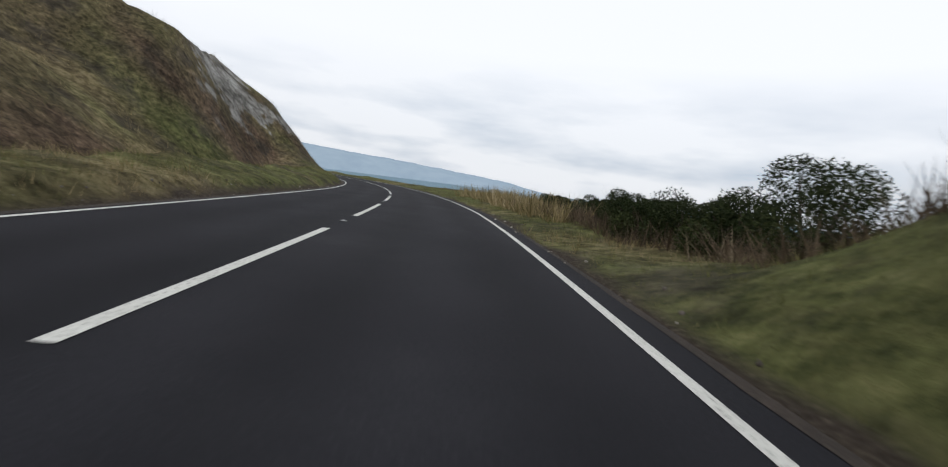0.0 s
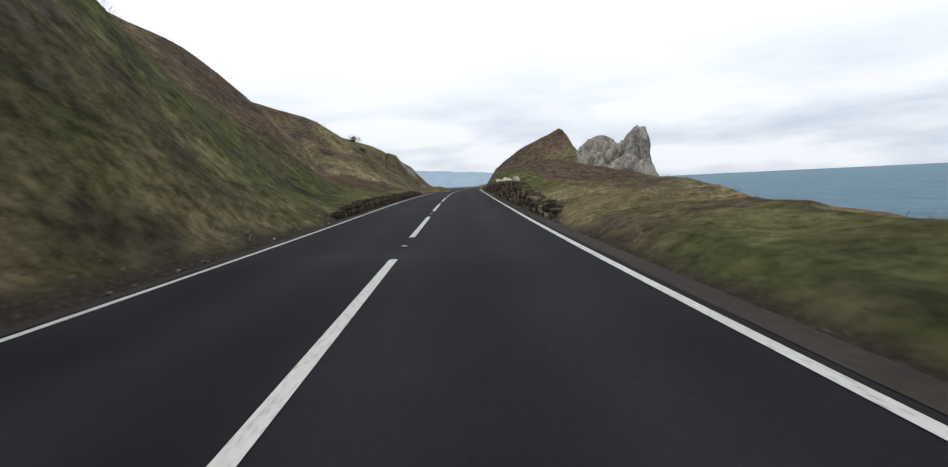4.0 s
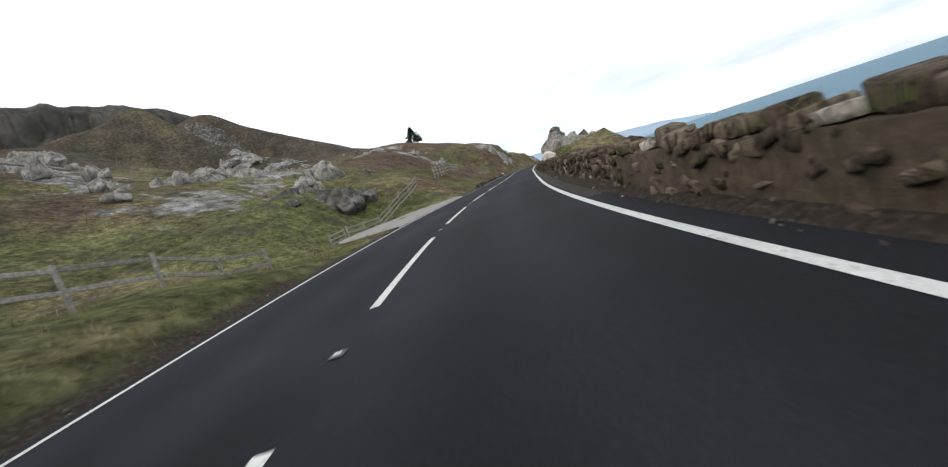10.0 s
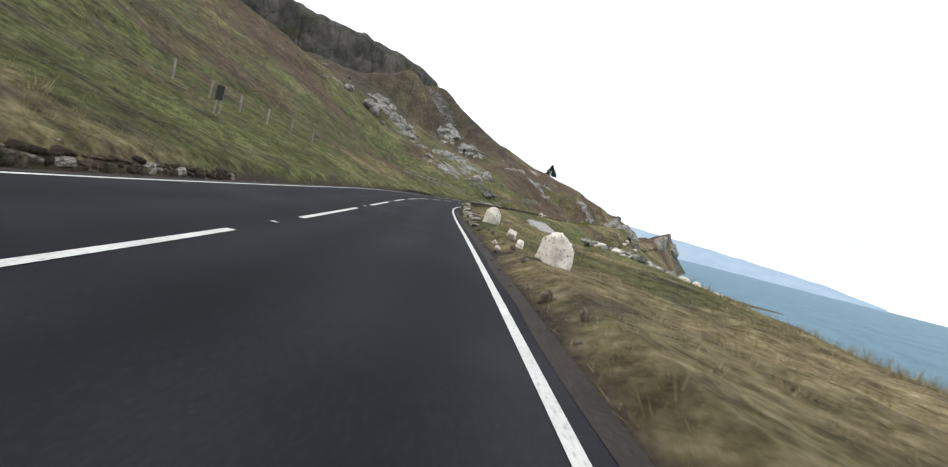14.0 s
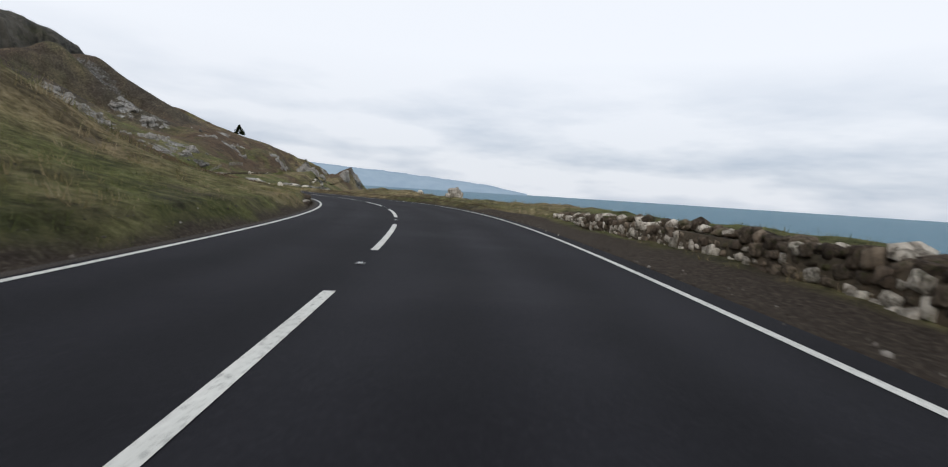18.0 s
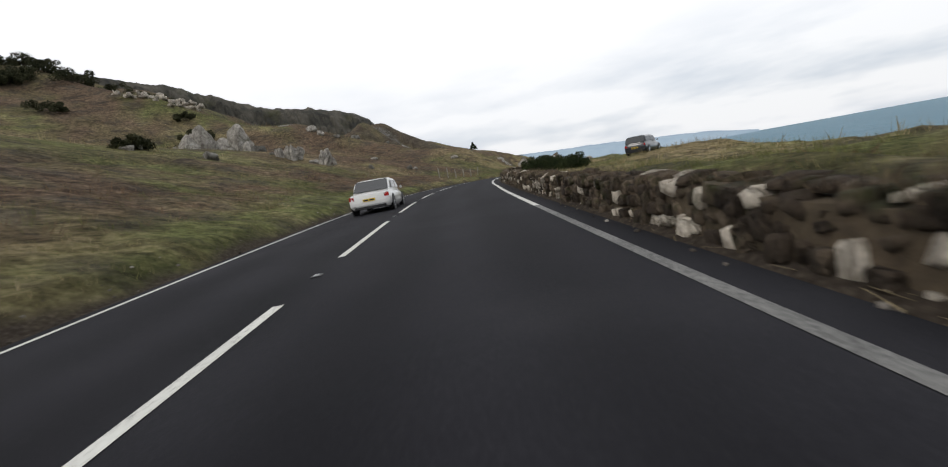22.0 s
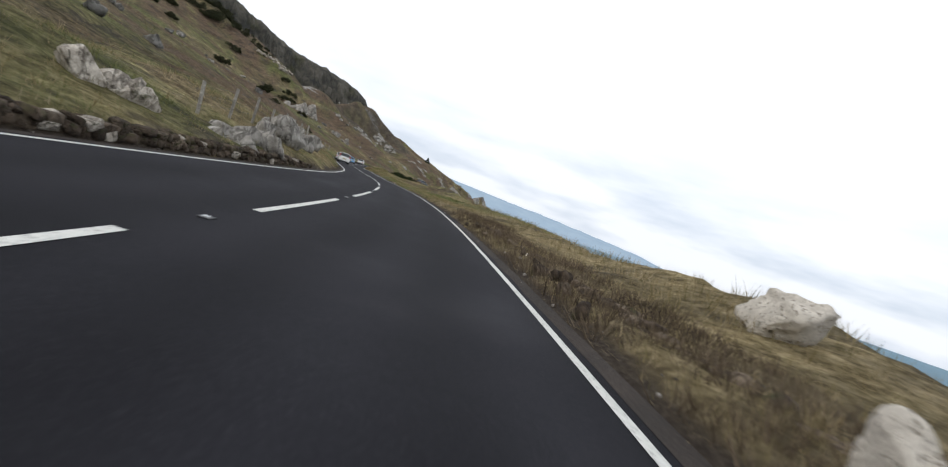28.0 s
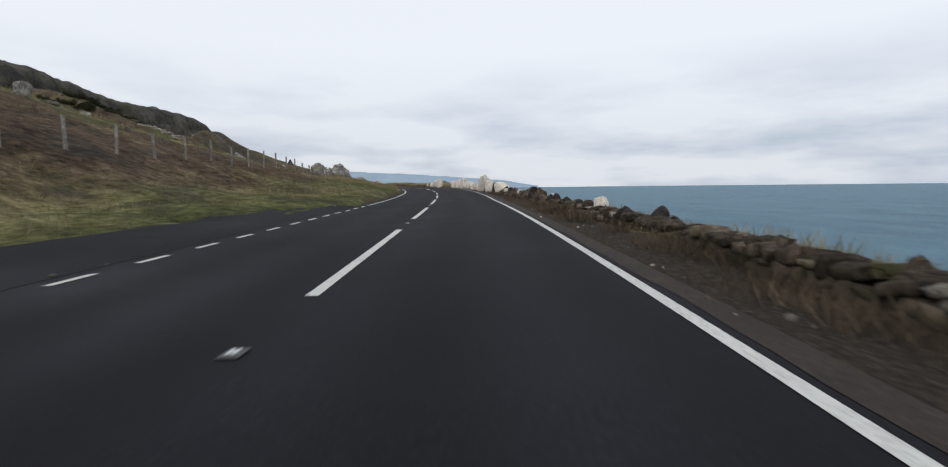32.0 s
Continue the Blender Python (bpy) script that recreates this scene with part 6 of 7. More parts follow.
fence("low timber rail fence along the slope", row(228, 258, -7.6, -9.2, 2.4), 1.15, (0.5, 1.0), (0.1, 0.1), seed=5)
for _i, (_a, _b, _n0, _n1) in enumerate([(290, 302, -9.5, -14), (414, 427, -6, -6.2), (494, 501, -6, -8), (510, 524, -7, -9), (573, 592, -6, -6.3), (636, 682, -12, -13)] ):
    fence("rough timber posts strung with wire", row(_a, _b, _n0, _n1, 2.6), 1.2, (0.35, 0.7, 1.05), (0.1, 0.1), name="wire_fence", wire=True, seed=30 + _i)

M_SIGN = plain("sign_white", (0.55, 0.56, 0.55), 0.4)
M_POST = plain("galvanised_post", (0.32, 0.33, 0.34), 0.45, 0.6)
M_BLACK = plain("black_sign_face", (0.015, 0.015, 0.016), 0.45)
_g = Vector(surface(-3.6, 6.6))
_sg = empty("road_sign", Matrix.Translation(_g) @ Matrix.Rotation(heading(3), 4, "Z"), "small white sign plate on a grey post", "sign")
_bm = bmesh.new()
bmesh.ops.create_cone(_bm, cap_ends=True, segments=12, radius1=0.035, radius2=0.035, depth=1.4, matrix=Matrix.Translation((0, 0, 0.2)))
part("post", _bm, M_POST, _sg)
_bm = box(0.02, 0.5, 0.4, 0.008)
bmesh.ops.translate(_bm, vec=(0.045, 0, 0.48), verts=_bm.verts)
part("plate", _bm, M_SIGN, _sg, "white sign plate")
for _k in range(2):
    _bm = box(0.004, 0.34 - 0.1 * _k, 0.05, 0)
    bmesh.ops.translate(_bm, vec=(0.058, 0, 0.7 - 0.12 * _k), verts=_bm.verts)
    part("bar", _bm, M_BLACK, _sg, "dark bar")
_g = Vector(surface(305.0, -9.8))
_sg = empty("marker_board", Matrix.Translation(_g) @ Matrix.Rotation(heading(305), 4, "Z"), "black board on two short timber legs", "sign")
_bm = box(0.05, 0.38, 0.75, 0.01)
bmesh.ops.translate(_bm, vec=(0, 0, 0.7), verts=_bm.verts)
part("board", _bm, M_BLACK, _sg)
for _y in (-0.13, 0.13):
    _bm = box(0.07, 0.07, 1.2, 0.01)
    bmesh.ops.translate(_bm, vec=(-0.06, _y, -0.2), verts=_bm.verts)
    part("leg", _bm, M_TIMBER, _sg)


# gravel pull-ins on the inland side
def layby(name, s0, s1, depth, mat, label):
    s = np.arange(s0, s1 + 0.1, 0.5)
    u = np.sin(np.clip((s - s0) / (s1 - s0), 0, 1) * math.pi) ** 0.4
    cols = []
    for f in np.linspace(0, 1, 8):
        n = -(lane_l(s) + 0.29 + f * depth * u)
        cols.append(at(s, n, 0.004 + min(f * 8, 1) * (np.maximum(rough_lift(s, n), 0) * 0.6 + 0.05 + 0.02 * wobble(s, n, 1.2, 9))))
    return tagged(sheet(name, np.stack(cols, 1)[:, ::-1], mat), label, "lay-by", kind="structure")


layby("layby_gravel", 204, 224, 6.0, M_GRAVEL, "pale gravel pull-in beside the road")
layby("layby_strip", 117, 128, 2.2, M_GRAVEL, "narrow pale gravel strip beside the road")
layby("layby_asphalt", 677, 708, 3.0, M_ASPHALT, "asphalt lay-by beside the inland lane")

# a crushed bottle and dead stalks at the wall's foot
M_PLASTIC = plain("pale_blue_plastic", (0.25, 0.42, 0.50), 0.25, 0.0, 0.5)
M_CAP = plain("faded_red_plastic", (0.45, 0.14, 0.12), 0.5)
_bt = empty("plastic_bottle", Matrix.Translation(spot(459.6, 4.78, 0.035)) @ Matrix.Rotation(heading(459) + 0.5, 4, "Z") @ Matrix.Rotation(math.pi / 2, 4, "Y"), "crushed pale blue plastic bottle at the foot of the wall", "bottle")
_bm = bmesh.new()
_rings = []
for _z, _q in ((-0.11, 0.028), (-0.105, 0.034), (-0.04, 0.034), (-0.02, 0.027), (0.0, 0.034), (0.06, 0.033), (0.09, 0.018), (0.11, 0.013)):
    _rings.append([_bm.verts.new((_q * math.cos(a), _q * math.sin(a) * (0.8 if -0.05 < _z < 0.03 else 1.0), _z)) for a in [k * 2 * math.pi / 14 for k in range(14)]])
for _a, _b in zip(_rings, _rings[1:]):
    for _k in range(14):
        _bm.faces.new((_a[_k], _a[(_k + 1) % 14], _b[(_k + 1) % 14], _b[_k]))
_bm.faces.new(_rings[0][::-1])
part("bottle_body", _bm, M_PLASTIC, _bt, "dented pale blue body", True)
_bm = bmesh.new()
bmesh.ops.create_cone(_bm, cap_ends=True, segments=14, radius1=0.016, radius2=0.015, depth=0.02, matrix=Matrix.Translation((0, 0, 0.12)))
part("bottle_cap", _bm, M_CAP, _bt, "faded red cap")


def stalks(s0, s1, count, seed):
    rnd = np.random.default_rng(seed)
    s = rnd.uniform(s0, s1, count)
    p = at(s, lane_r(s) + rnd.uniform(0.42, 0.72, count), 0.02 + rnd.uniform(0, 0.05, count))
    a = np.interp(s, ST, RTH) + rnd.normal(0, 0.5, count)
    d = np.stack([np.cos(a), np.sin(a), rnd.normal(0, 0.12, count)], -1) * rnd.uniform(0.04, 0.15, count)[:, None]
    w = np.stack([-np.sin(a), np.cos(a), 0 * a], -1) * 0.003
    V = np.stack([p - d - w, p - d + w, p + d + w, p + d - w], 1).reshape(-1, 3)
    return V


_V = np.concatenate([stalks(a, b, n, i) for i, (a, b, n) in enumerate(((255, 300, 380), (300, 340, 300), (425, 445, 150), (453, 508, 380), (590, 650, 260)))])
M_STALK = leafy("dead_stalk", [(0.1, (0.11, 0.09, 0.05)), (0.5, (0.24, 0.19, 0.11)), (0.9, (0.36, 0.30, 0.20))])
tagged(new("dead_stalks", fast_mesh("dead_stalks", _V, np.arange(len(_V)).reshape(-1, 4), M_STALK)), "dry stalks lying along the foot of the walls", "dead grass", kind="stuff")

# ---- cars ----
M_GLASS = plain("dark_car_glass", (0.012, 0.014, 0.016), 0.06, 0.0, 0.8)
M_TYRE = noisy("tyre_rubber", [(0.3, (0.012, 0.012, 0.012)), (0.7, (0.025, 0.025, 0.025))], 20, 0.85, 0.2)
M_RIM = plain("alloy_rim", (0.42, 0.43, 0.44), 0.35, 0.9)
M_TRIM = plain("black_plastic_trim", (0.018, 0.018, 0.019), 0.6)
M_TAIL = plain("red_tail_lens", (0.35, 0.012, 0.012), 0.15, 0.0, 0.6)
M_WHITE_LENS = plain("clear_lens", (0.6, 0.6, 0.6), 0.12, 0.0, 0.6)
M_PLATE = plain("yellow_plate", (0.62, 0.44, 0.03), 0.45)


def paint(name, c):
    m = plain(name, c, 0.28, 0.0, 0.5, 0.05, 1.5)
    m.node_tree.nodes["Principled BSDF"].inputs["Coat Weight"].default_value = 0.7
    m.node_tree.nodes["Principled BSDF"].inputs["Coat Roughness"].default_value = 0.08
    return m


def loft(sections):
    """A closed skin through half sections (x, [(y, z), ...]) mirrored about the middle plane."""
    bm = bmesh.new()
    rows = []
    for x, sec in sections:
        full = [(-y, z) for y, z in sec] + [(y, z) for y, z in reversed(sec)]
        rows.append([bm.verts.new((x, y, z)) for y, z in full])
    for a, b in zip(rows, rows[1:]):
        for i in range(len(a)):
            j = (i + 1) % len(a)
            bm.faces.new((a[i], a[j], b[j], b[i]))
    bm.faces.new(rows[0][::-1])
    bm.faces.new(rows[-1])
    bmesh.ops.recalc_face_normals(bm, faces=bm.faces)
    return bm


def panel(pts, thick, axis):
    """A thin slab from a flat outline."""
    bm = bmesh.new()
    vs = [bm.verts.new(p) for p in pts]
    f = bm.faces.new(vs)
    r = bmesh.ops.extrude_face_region(bm, geom=[f])
    bmesh.ops.translate(bm, vec=axis * thick, verts=[v for v in r["geom"] if isinstance(v, bmesh.types.BMVert)])
    bmesh.ops.recalc_face_normals(bm, faces=bm.faces)
    return bm


def wheel(parent, x, y, r):
    w = part("wheel", wheel_disc(x, y, r, 0.2), M_TYRE, parent, "black tyre")
    sgn = 1 if y > 0 else -1
    bm = bmesh.new()
    m = Matrix.Translation((x, y + sgn * 0.075, r)) @ Matrix.Rotation(math.pi / 2, 4, "X")
    bmesh.ops.create_cone(bm, cap_ends=True, segments=20, radius1=r * 0.64, radius2=r * 0.64, depth=0.06, matrix=m)
    for k in range(5):
        a = k * 2 * math.pi / 5
        bmesh.ops.create_cube(bm, size=1.0, matrix=Matrix.Translation((x + 0.33 * r * math.sin(a), y + sgn * 0.105, r + 0.33 * r * math.cos(a))) @ Matrix.Rotation(a, 4, "Y") @ Matrix.Diagonal((0.06, 0.03, r * 0.55, 1)))
    part("rim", bm, M_RIM, w, "silver alloy rim")


def wheel_disc(x, y, r, w):
    bm = bmesh.new()
    rings = []
    for dy, rr in ((-w / 2, r * 0.62), (-w / 2, r * 0.9), (-w / 2 + 0.03, r), (w / 2 - 0.03, r), (w / 2, r * 0.9), (w / 2, r * 0.62)):
        rings.append([bm.verts.new((x + rr * math.sin(a), y + dy, r + rr * math.cos(a))) for a in [k * 2 * math.pi / 24 for k in range(24)]])
    for a, b in zip(rings, rings[1:]):
        for i in range(24):
            bm.faces.new((a[i], a[(i + 1) % 24], b[(i + 1) % 24], b[i]))
    bm.faces.new(rings[0])
    bm.faces.new(rings[-1])
    bmesh.ops.recalc_face_normals(bm, faces=bm.faces)
    return bm


def soften(ob):
    """Smooth panels with crisp creases."""
    ob.data.polygons.foreach_set("use_smooth", [True] * len(ob.data.polygons))
    ob.data.set_sharp_from_angle(angle=radians(38))


def car(name, label, m, mat, L=4.0, W=1.70, H=1.48, kind="hatch", tall_lamps=False):
    """A car whose tail is at x = 0 and whose nose is at x = -L, wheels on z = 0."""
    ob = empty(name, m, label, "car", "cars on the coast road")
    hw, belt = W / 2, 0.60 * H
    rear_deck = {"hatch": 0.05, "saloon": 0.62, "mpv": 0.05}[kind]
    roof0 = {"hatch": 0.46, "saloon": 1.3, "mpv": 0.34}[kind]
    roof1, scr = {"hatch": L * 0.56, "saloon": L * 0.60, "mpv": L * 0.66}[kind], {"hatch": L * 0.74, "saloon": L * 0.73, "mpv": L * 0.82}[kind]
    low = []
    for x, wf, top, sill in [(0.0, 0.88, belt - 0.10, 0.32), (-0.05, 0.95, belt - 0.02, 0.25), (-0.3, 0.985, belt, 0.22), (-0.9, 1.0, belt, 0.2), (-L * 0.5, 1.0, belt - 0.02, 0.19), (-scr, 0.99, belt - 0.04, 0.2),
                             (-scr - 0.25, 0.98, belt - 0.06, 0.2), (-L + 0.35, 0.95, belt - 0.20, 0.22), (-L + 0.08, 0.86, belt - 0.32, 0.24), (-L, 0.74, belt - 0.42, 0.3)]:
        w = hw * wf
        low.append((x, [(w * 0.86, sill), (w * 0.97, sill + 0.10), (w, sill + 0.28), (w * 0.995, top - 0.18), (w * 0.95, top - 0.05), (w * 0.86, top), (w * 0.3, top + 0.015)]))
    body = part("body", loft(low), mat, ob)
    soften(body)
    top = [(-rear_deck, [(hw * 0.88, belt - 0.06), (hw * 0.86, belt - 0.02), (hw * 0.84, belt + 0.02), (hw * 0.4, belt + 0.03)]),
           (-(rear_deck * 0.45 + roof0 * 0.55), [(hw * 0.90, belt - 0.04), (hw * 0.87, belt + 0.48 * (H - belt)), (hw * 0.76, belt + 0.56 * (H - belt)), (hw * 0.35, belt + 0.585 * (H - belt))]),
           (-roof0, [(hw * 0.91, belt - 0.04), (hw * 0.85, H - 0.10), (hw * 0.74, H - 0.025), (hw * 0.33, H - 0.005)]),
           (-(roof0 + roof1) / 2, [(hw * 0.91, belt - 0.04), (hw * 0.84, H - 0.07), (hw * 0.73, H - 0.01), (hw * 0.33, H + 0.01)]),
           (-roof1, [(hw * 0.91, belt - 0.05), (hw * 0.83, H - 0.10), (hw * 0.72, H - 0.04), (hw * 0.33, H - 0.02)]),
           (-scr, [(hw * 0.89, belt - 0.08), (hw * 0.86, belt - 0.03), (hw * 0.80, belt), (hw * 0.4, belt + 0.01)])]
    soften(part("roof", loft(top), mat, ob))
    # glass, laid just proud of the cabin
    dz = H - belt
    zr = belt + 0.10
    f0, f1 = 0.05, 0.90

    def back(f):
        return Vector((-(rear_deck + (roof0 - rear_deck) * f), 0, belt + 0.02 + (H - 0.05 - belt) * f))
    a, b = back(f0), back(f1)
    nrm = Vector((b.z - a.z, 0, -(b.x - a.x))).normalized()
    o = nrm * 0.045
    wl, wt = hw * 0.84, hw * 0.76
    part("rear_window", panel([a + o + Vector((0, -wl, 0)), a + o + Vector((0, wl, 0)), b + o + Vector((0, wt, 0)), b + o + Vector((0, -wt, 0))], 0.012, nrm), M_GLASS, ob, "dark rear window")
    a, b = Vector((-scr + 0.06, 0, belt + 0.05)), Vector((-roof1 - 0.04, 0, H - 0.12))
    nrm = Vector((-(b.z - a.z), 0, b.x - a.x)).normalized()
    o = nrm * 0.04
    part("windscreen", panel([a + o + Vector((0, -hw * 0.78, 0)), a + o + Vector((0, hw * 0.78, 0)), b + o + Vector((0, hw * 0.64, 0)), b + o + Vector((0, -hw * 0.64, 0))], 0.012, nrm), M_GLASS, ob, "dark windscreen")
    mid = -(roof0 + roof1) / 2 - 0.1
    for sgn in (-1, 1):
        for x0, x1, c0, c1 in ((-roof0 + 0.05, mid + 0.04, 0.16, 0.0), (mid - 0.04, -scr + 0.25, 0.0, 0.52)):
            yb, yt = sgn * hw * 0.93, sgn * hw * 0.885
            ax = Vector((0, sgn, 0.15)).normalized()
            part("side_window", panel([(x0 + c0, yb, zr), (x1, yb, zr), (x1 + c1, yt, H - 0.16), (x0 - 0.02, yt, H - 0.16)], 0.012, ax), M_GLASS, ob, "dark side window")
        bm = box(0.16, 0.11, 0.12, 0.03, 2)
        bmesh.ops.translate(bm, vec=(-scr + 0.32, sgn * (hw + 0.09), belt + 0.02), verts=bm.verts)
        part("door_mirror", bm, mat, ob)
        for dx in (mid + 0.12, mid - 0.95):
            bm = box(0.18, 0.03, 0.03, 0.01)
            bmesh.ops.translate(bm, vec=(dx + 0.1, sgn * (hw + 0.005), belt - 0.17), verts=bm.verts)
            part("door_handle", bm, mat, ob)
        if tall_lamps:
            bm = box(0.10, 0.13, 0.5, 0.03, 2)
            lean = (roof0 - rear_deck) / (H - 0.05 - belt)
            for v in bm.verts:
                v.co.y -= sgn * 0.16 * max(v.co.z - 0.1, 0)
                v.co.x -= lean * max(v.co.z - 0.1, 0) + 0.03
            bmesh.ops.translate(bm, vec=(0.0, sgn * (hw * 0.87), belt - 0.08), verts=bm.verts)
        else:
            bm = box(0.10, 0.24, 0.20, 0.03, 2)
            bmesh.ops.translate(bm, vec=(-0.05, sgn * (hw * 0.80), belt - 0.26), verts=bm.verts)
        part("tail_lamp", bm, M_TAIL, ob, "red tail lamp")
        bm = box(0.12, 0.3, 0.14, 0.03, 2)
        bmesh.ops.translate(bm, vec=(-L + 0.1, sgn * hw * 0.66, belt - 0.36), verts=bm.verts)
        part("headlight", bm, M_WHITE_LENS, ob, "clear headlight")
        for x in (-0.75, -L + 0.85):
            wheel(ob, x, sgn * (hw - 0.1), 0.31)
            bm = bmesh.new()
            bmesh.ops.create_cone(bm, cap_ends=True, segments=24, radius1=0.365, radius2=0.365, depth=0.02, matrix=Matrix.Translation((x, sgn * (hw + 0.002), 0.33)) @ Matrix.Rotation(math.pi / 2, 4, "X"))
            part("wheel_arch", bm, M_TRIM, ob, "black wheel arch")
    bm = box(0.16, W * 0.90, 0.22, 0.05, 2)
    bmesh.ops.translate(bm, vec=(0.0, 0, 0.33), verts=bm.verts)
    part("bumper", bm, mat, ob)
    bm = box(0.10, W * 0.74, 0.14, 0.03, 2)
    bmesh.ops.translate(bm, vec=(0.0, 0, 0.21), verts=bm.verts)
    part("valance", bm, M_TRIM, ob, "black lower bumper")
    z = 0.52 if kind != "mpv" else 0.62
    bm = box(0.012, 0.52, 0.115, 0.004)
    bmesh.ops.translate(bm, vec=(0.085, 0, z), verts=bm.verts)
    plate = part("number_plate", bm, M_PLATE, ob, "yellow plate")
    for k, (w, y) in enumerate(((0.2, -0.13), (0.2, 0.12))):
        bm = box(0.004, w, 0.06, 0)
        bmesh.ops.translate(bm, vec=(0.093, y, z + 0.027), verts=bm.verts)
        part("bar", bm, M_TRIM, plate, "dark bar")
    return ob


def on_lane(s, n, turn=0.0):
    return Matrix.Translation(spot(s, n, 0.005)) @ Matrix.Rotation(heading(s - 2) + turn, 4, "Z")


car("white_saloon", "white saloon driving away in the inland lane", on_lane(465, -1.5), paint("white_car_paint", (0.62, 0.62, 0.61)), 4.5, 1.78, 1.43, "saloon")
car("blue_hatchback", "pale blue hatchback in the inland lane", on_lane(487.2, -1.3), paint("blue_car_paint", (0.16, 0.36, 0.62)), 3.9, 1.68, 1.52, "hatch")
car("red_hatchback", "orange-red hatchback close to the edge line", on_lane(495, -1.8), paint("red_car_paint", (0.42, 0.065, 0.034)), 3.75, 1.68, 1.48, "hatch", True)
car("silver_hatchback", "silver-white hatchback in the inland lane", on_lane(512, -1.7), paint("silver_car_paint", (0.52, 0.53, 0.54)), 4.2, 1.74, 1.47, "hatch")
car("white_people_carrier", "tall white people carrier in the inland lane", on_lane(533.5, -1.7), paint("white_van_paint", (0.66, 0.66, 0.64)), 4.4, 1.76, 1.58, "mpv", True)
_g = Vector(surface(444.2, 15.2))
car("dark_estate", "dark blue-black car parked on the grass", Matrix.Translation(_g) @ Matrix.Rotation(heading(446) - 0.52, 4, "Z"), paint("dark_car_paint", (0.016, 0.020, 0.028)), 4.4, 1.76, 1.5, "hatch")

# ---- plants ----
def blades(places, height, width, count, lean, seed, per_tilt=0.35):
    """Grass: for each place (rows of x, y, z) a few tapering blades, as triangles. height is per place."""
    rnd = np.random.default_rng(seed)
    k = len(places)
    P = np.repeat(places, count, 0)
    H = np.repeat(height, count) * rnd.uniform(0.55, 1.15, k * count)
    R = np.repeat(width, count)
    a = rnd.uniform(0, 2 * math.pi, k * count)
    base = P + np.stack([np.cos(a) * R * rnd.uniform(0, 1, k * count), np.sin(a) * R * rnd.uniform(0, 1, k * count), 0 * a - 0.04], -1)
    b = rnd.uniform(0, 2 * math.pi, k * count)
    w = np.clip(H * rnd.uniform(0.014, 0.036, k * count), 0.004, 0.2)
    side = np.stack([np.cos(b), np.sin(b), 0 * b], -1) * w[:, None]
    out = np.stack([np.cos(a), np.sin(a), 0 * a], -1) * (H * rnd.uniform(0.1, per_tilt * 2, k * count))[:, None] + np.array(lean) * H[:, None]
    tip = base + out + np.array([0, 0, 1.0]) * H[:, None]
    V = np.stack([base - side, base + side, tip], 1).reshape(-1, 3)
    return V, np.arange(len(V)).reshape(-1, 3)


def scatter_band(side, s0, s1, d0, d1, count, seed, power=1.0):
    rnd = np.random.default_rng(seed)
    s = rnd.uniform(s0, s1, count)
    d = d0 + (d1 - d0) * rnd.uniform(0, 1, count) ** power
    n = np.where(side < 0, -lane_l(s) - d, lane_r(s) + d)
    return s, n, d, rnd


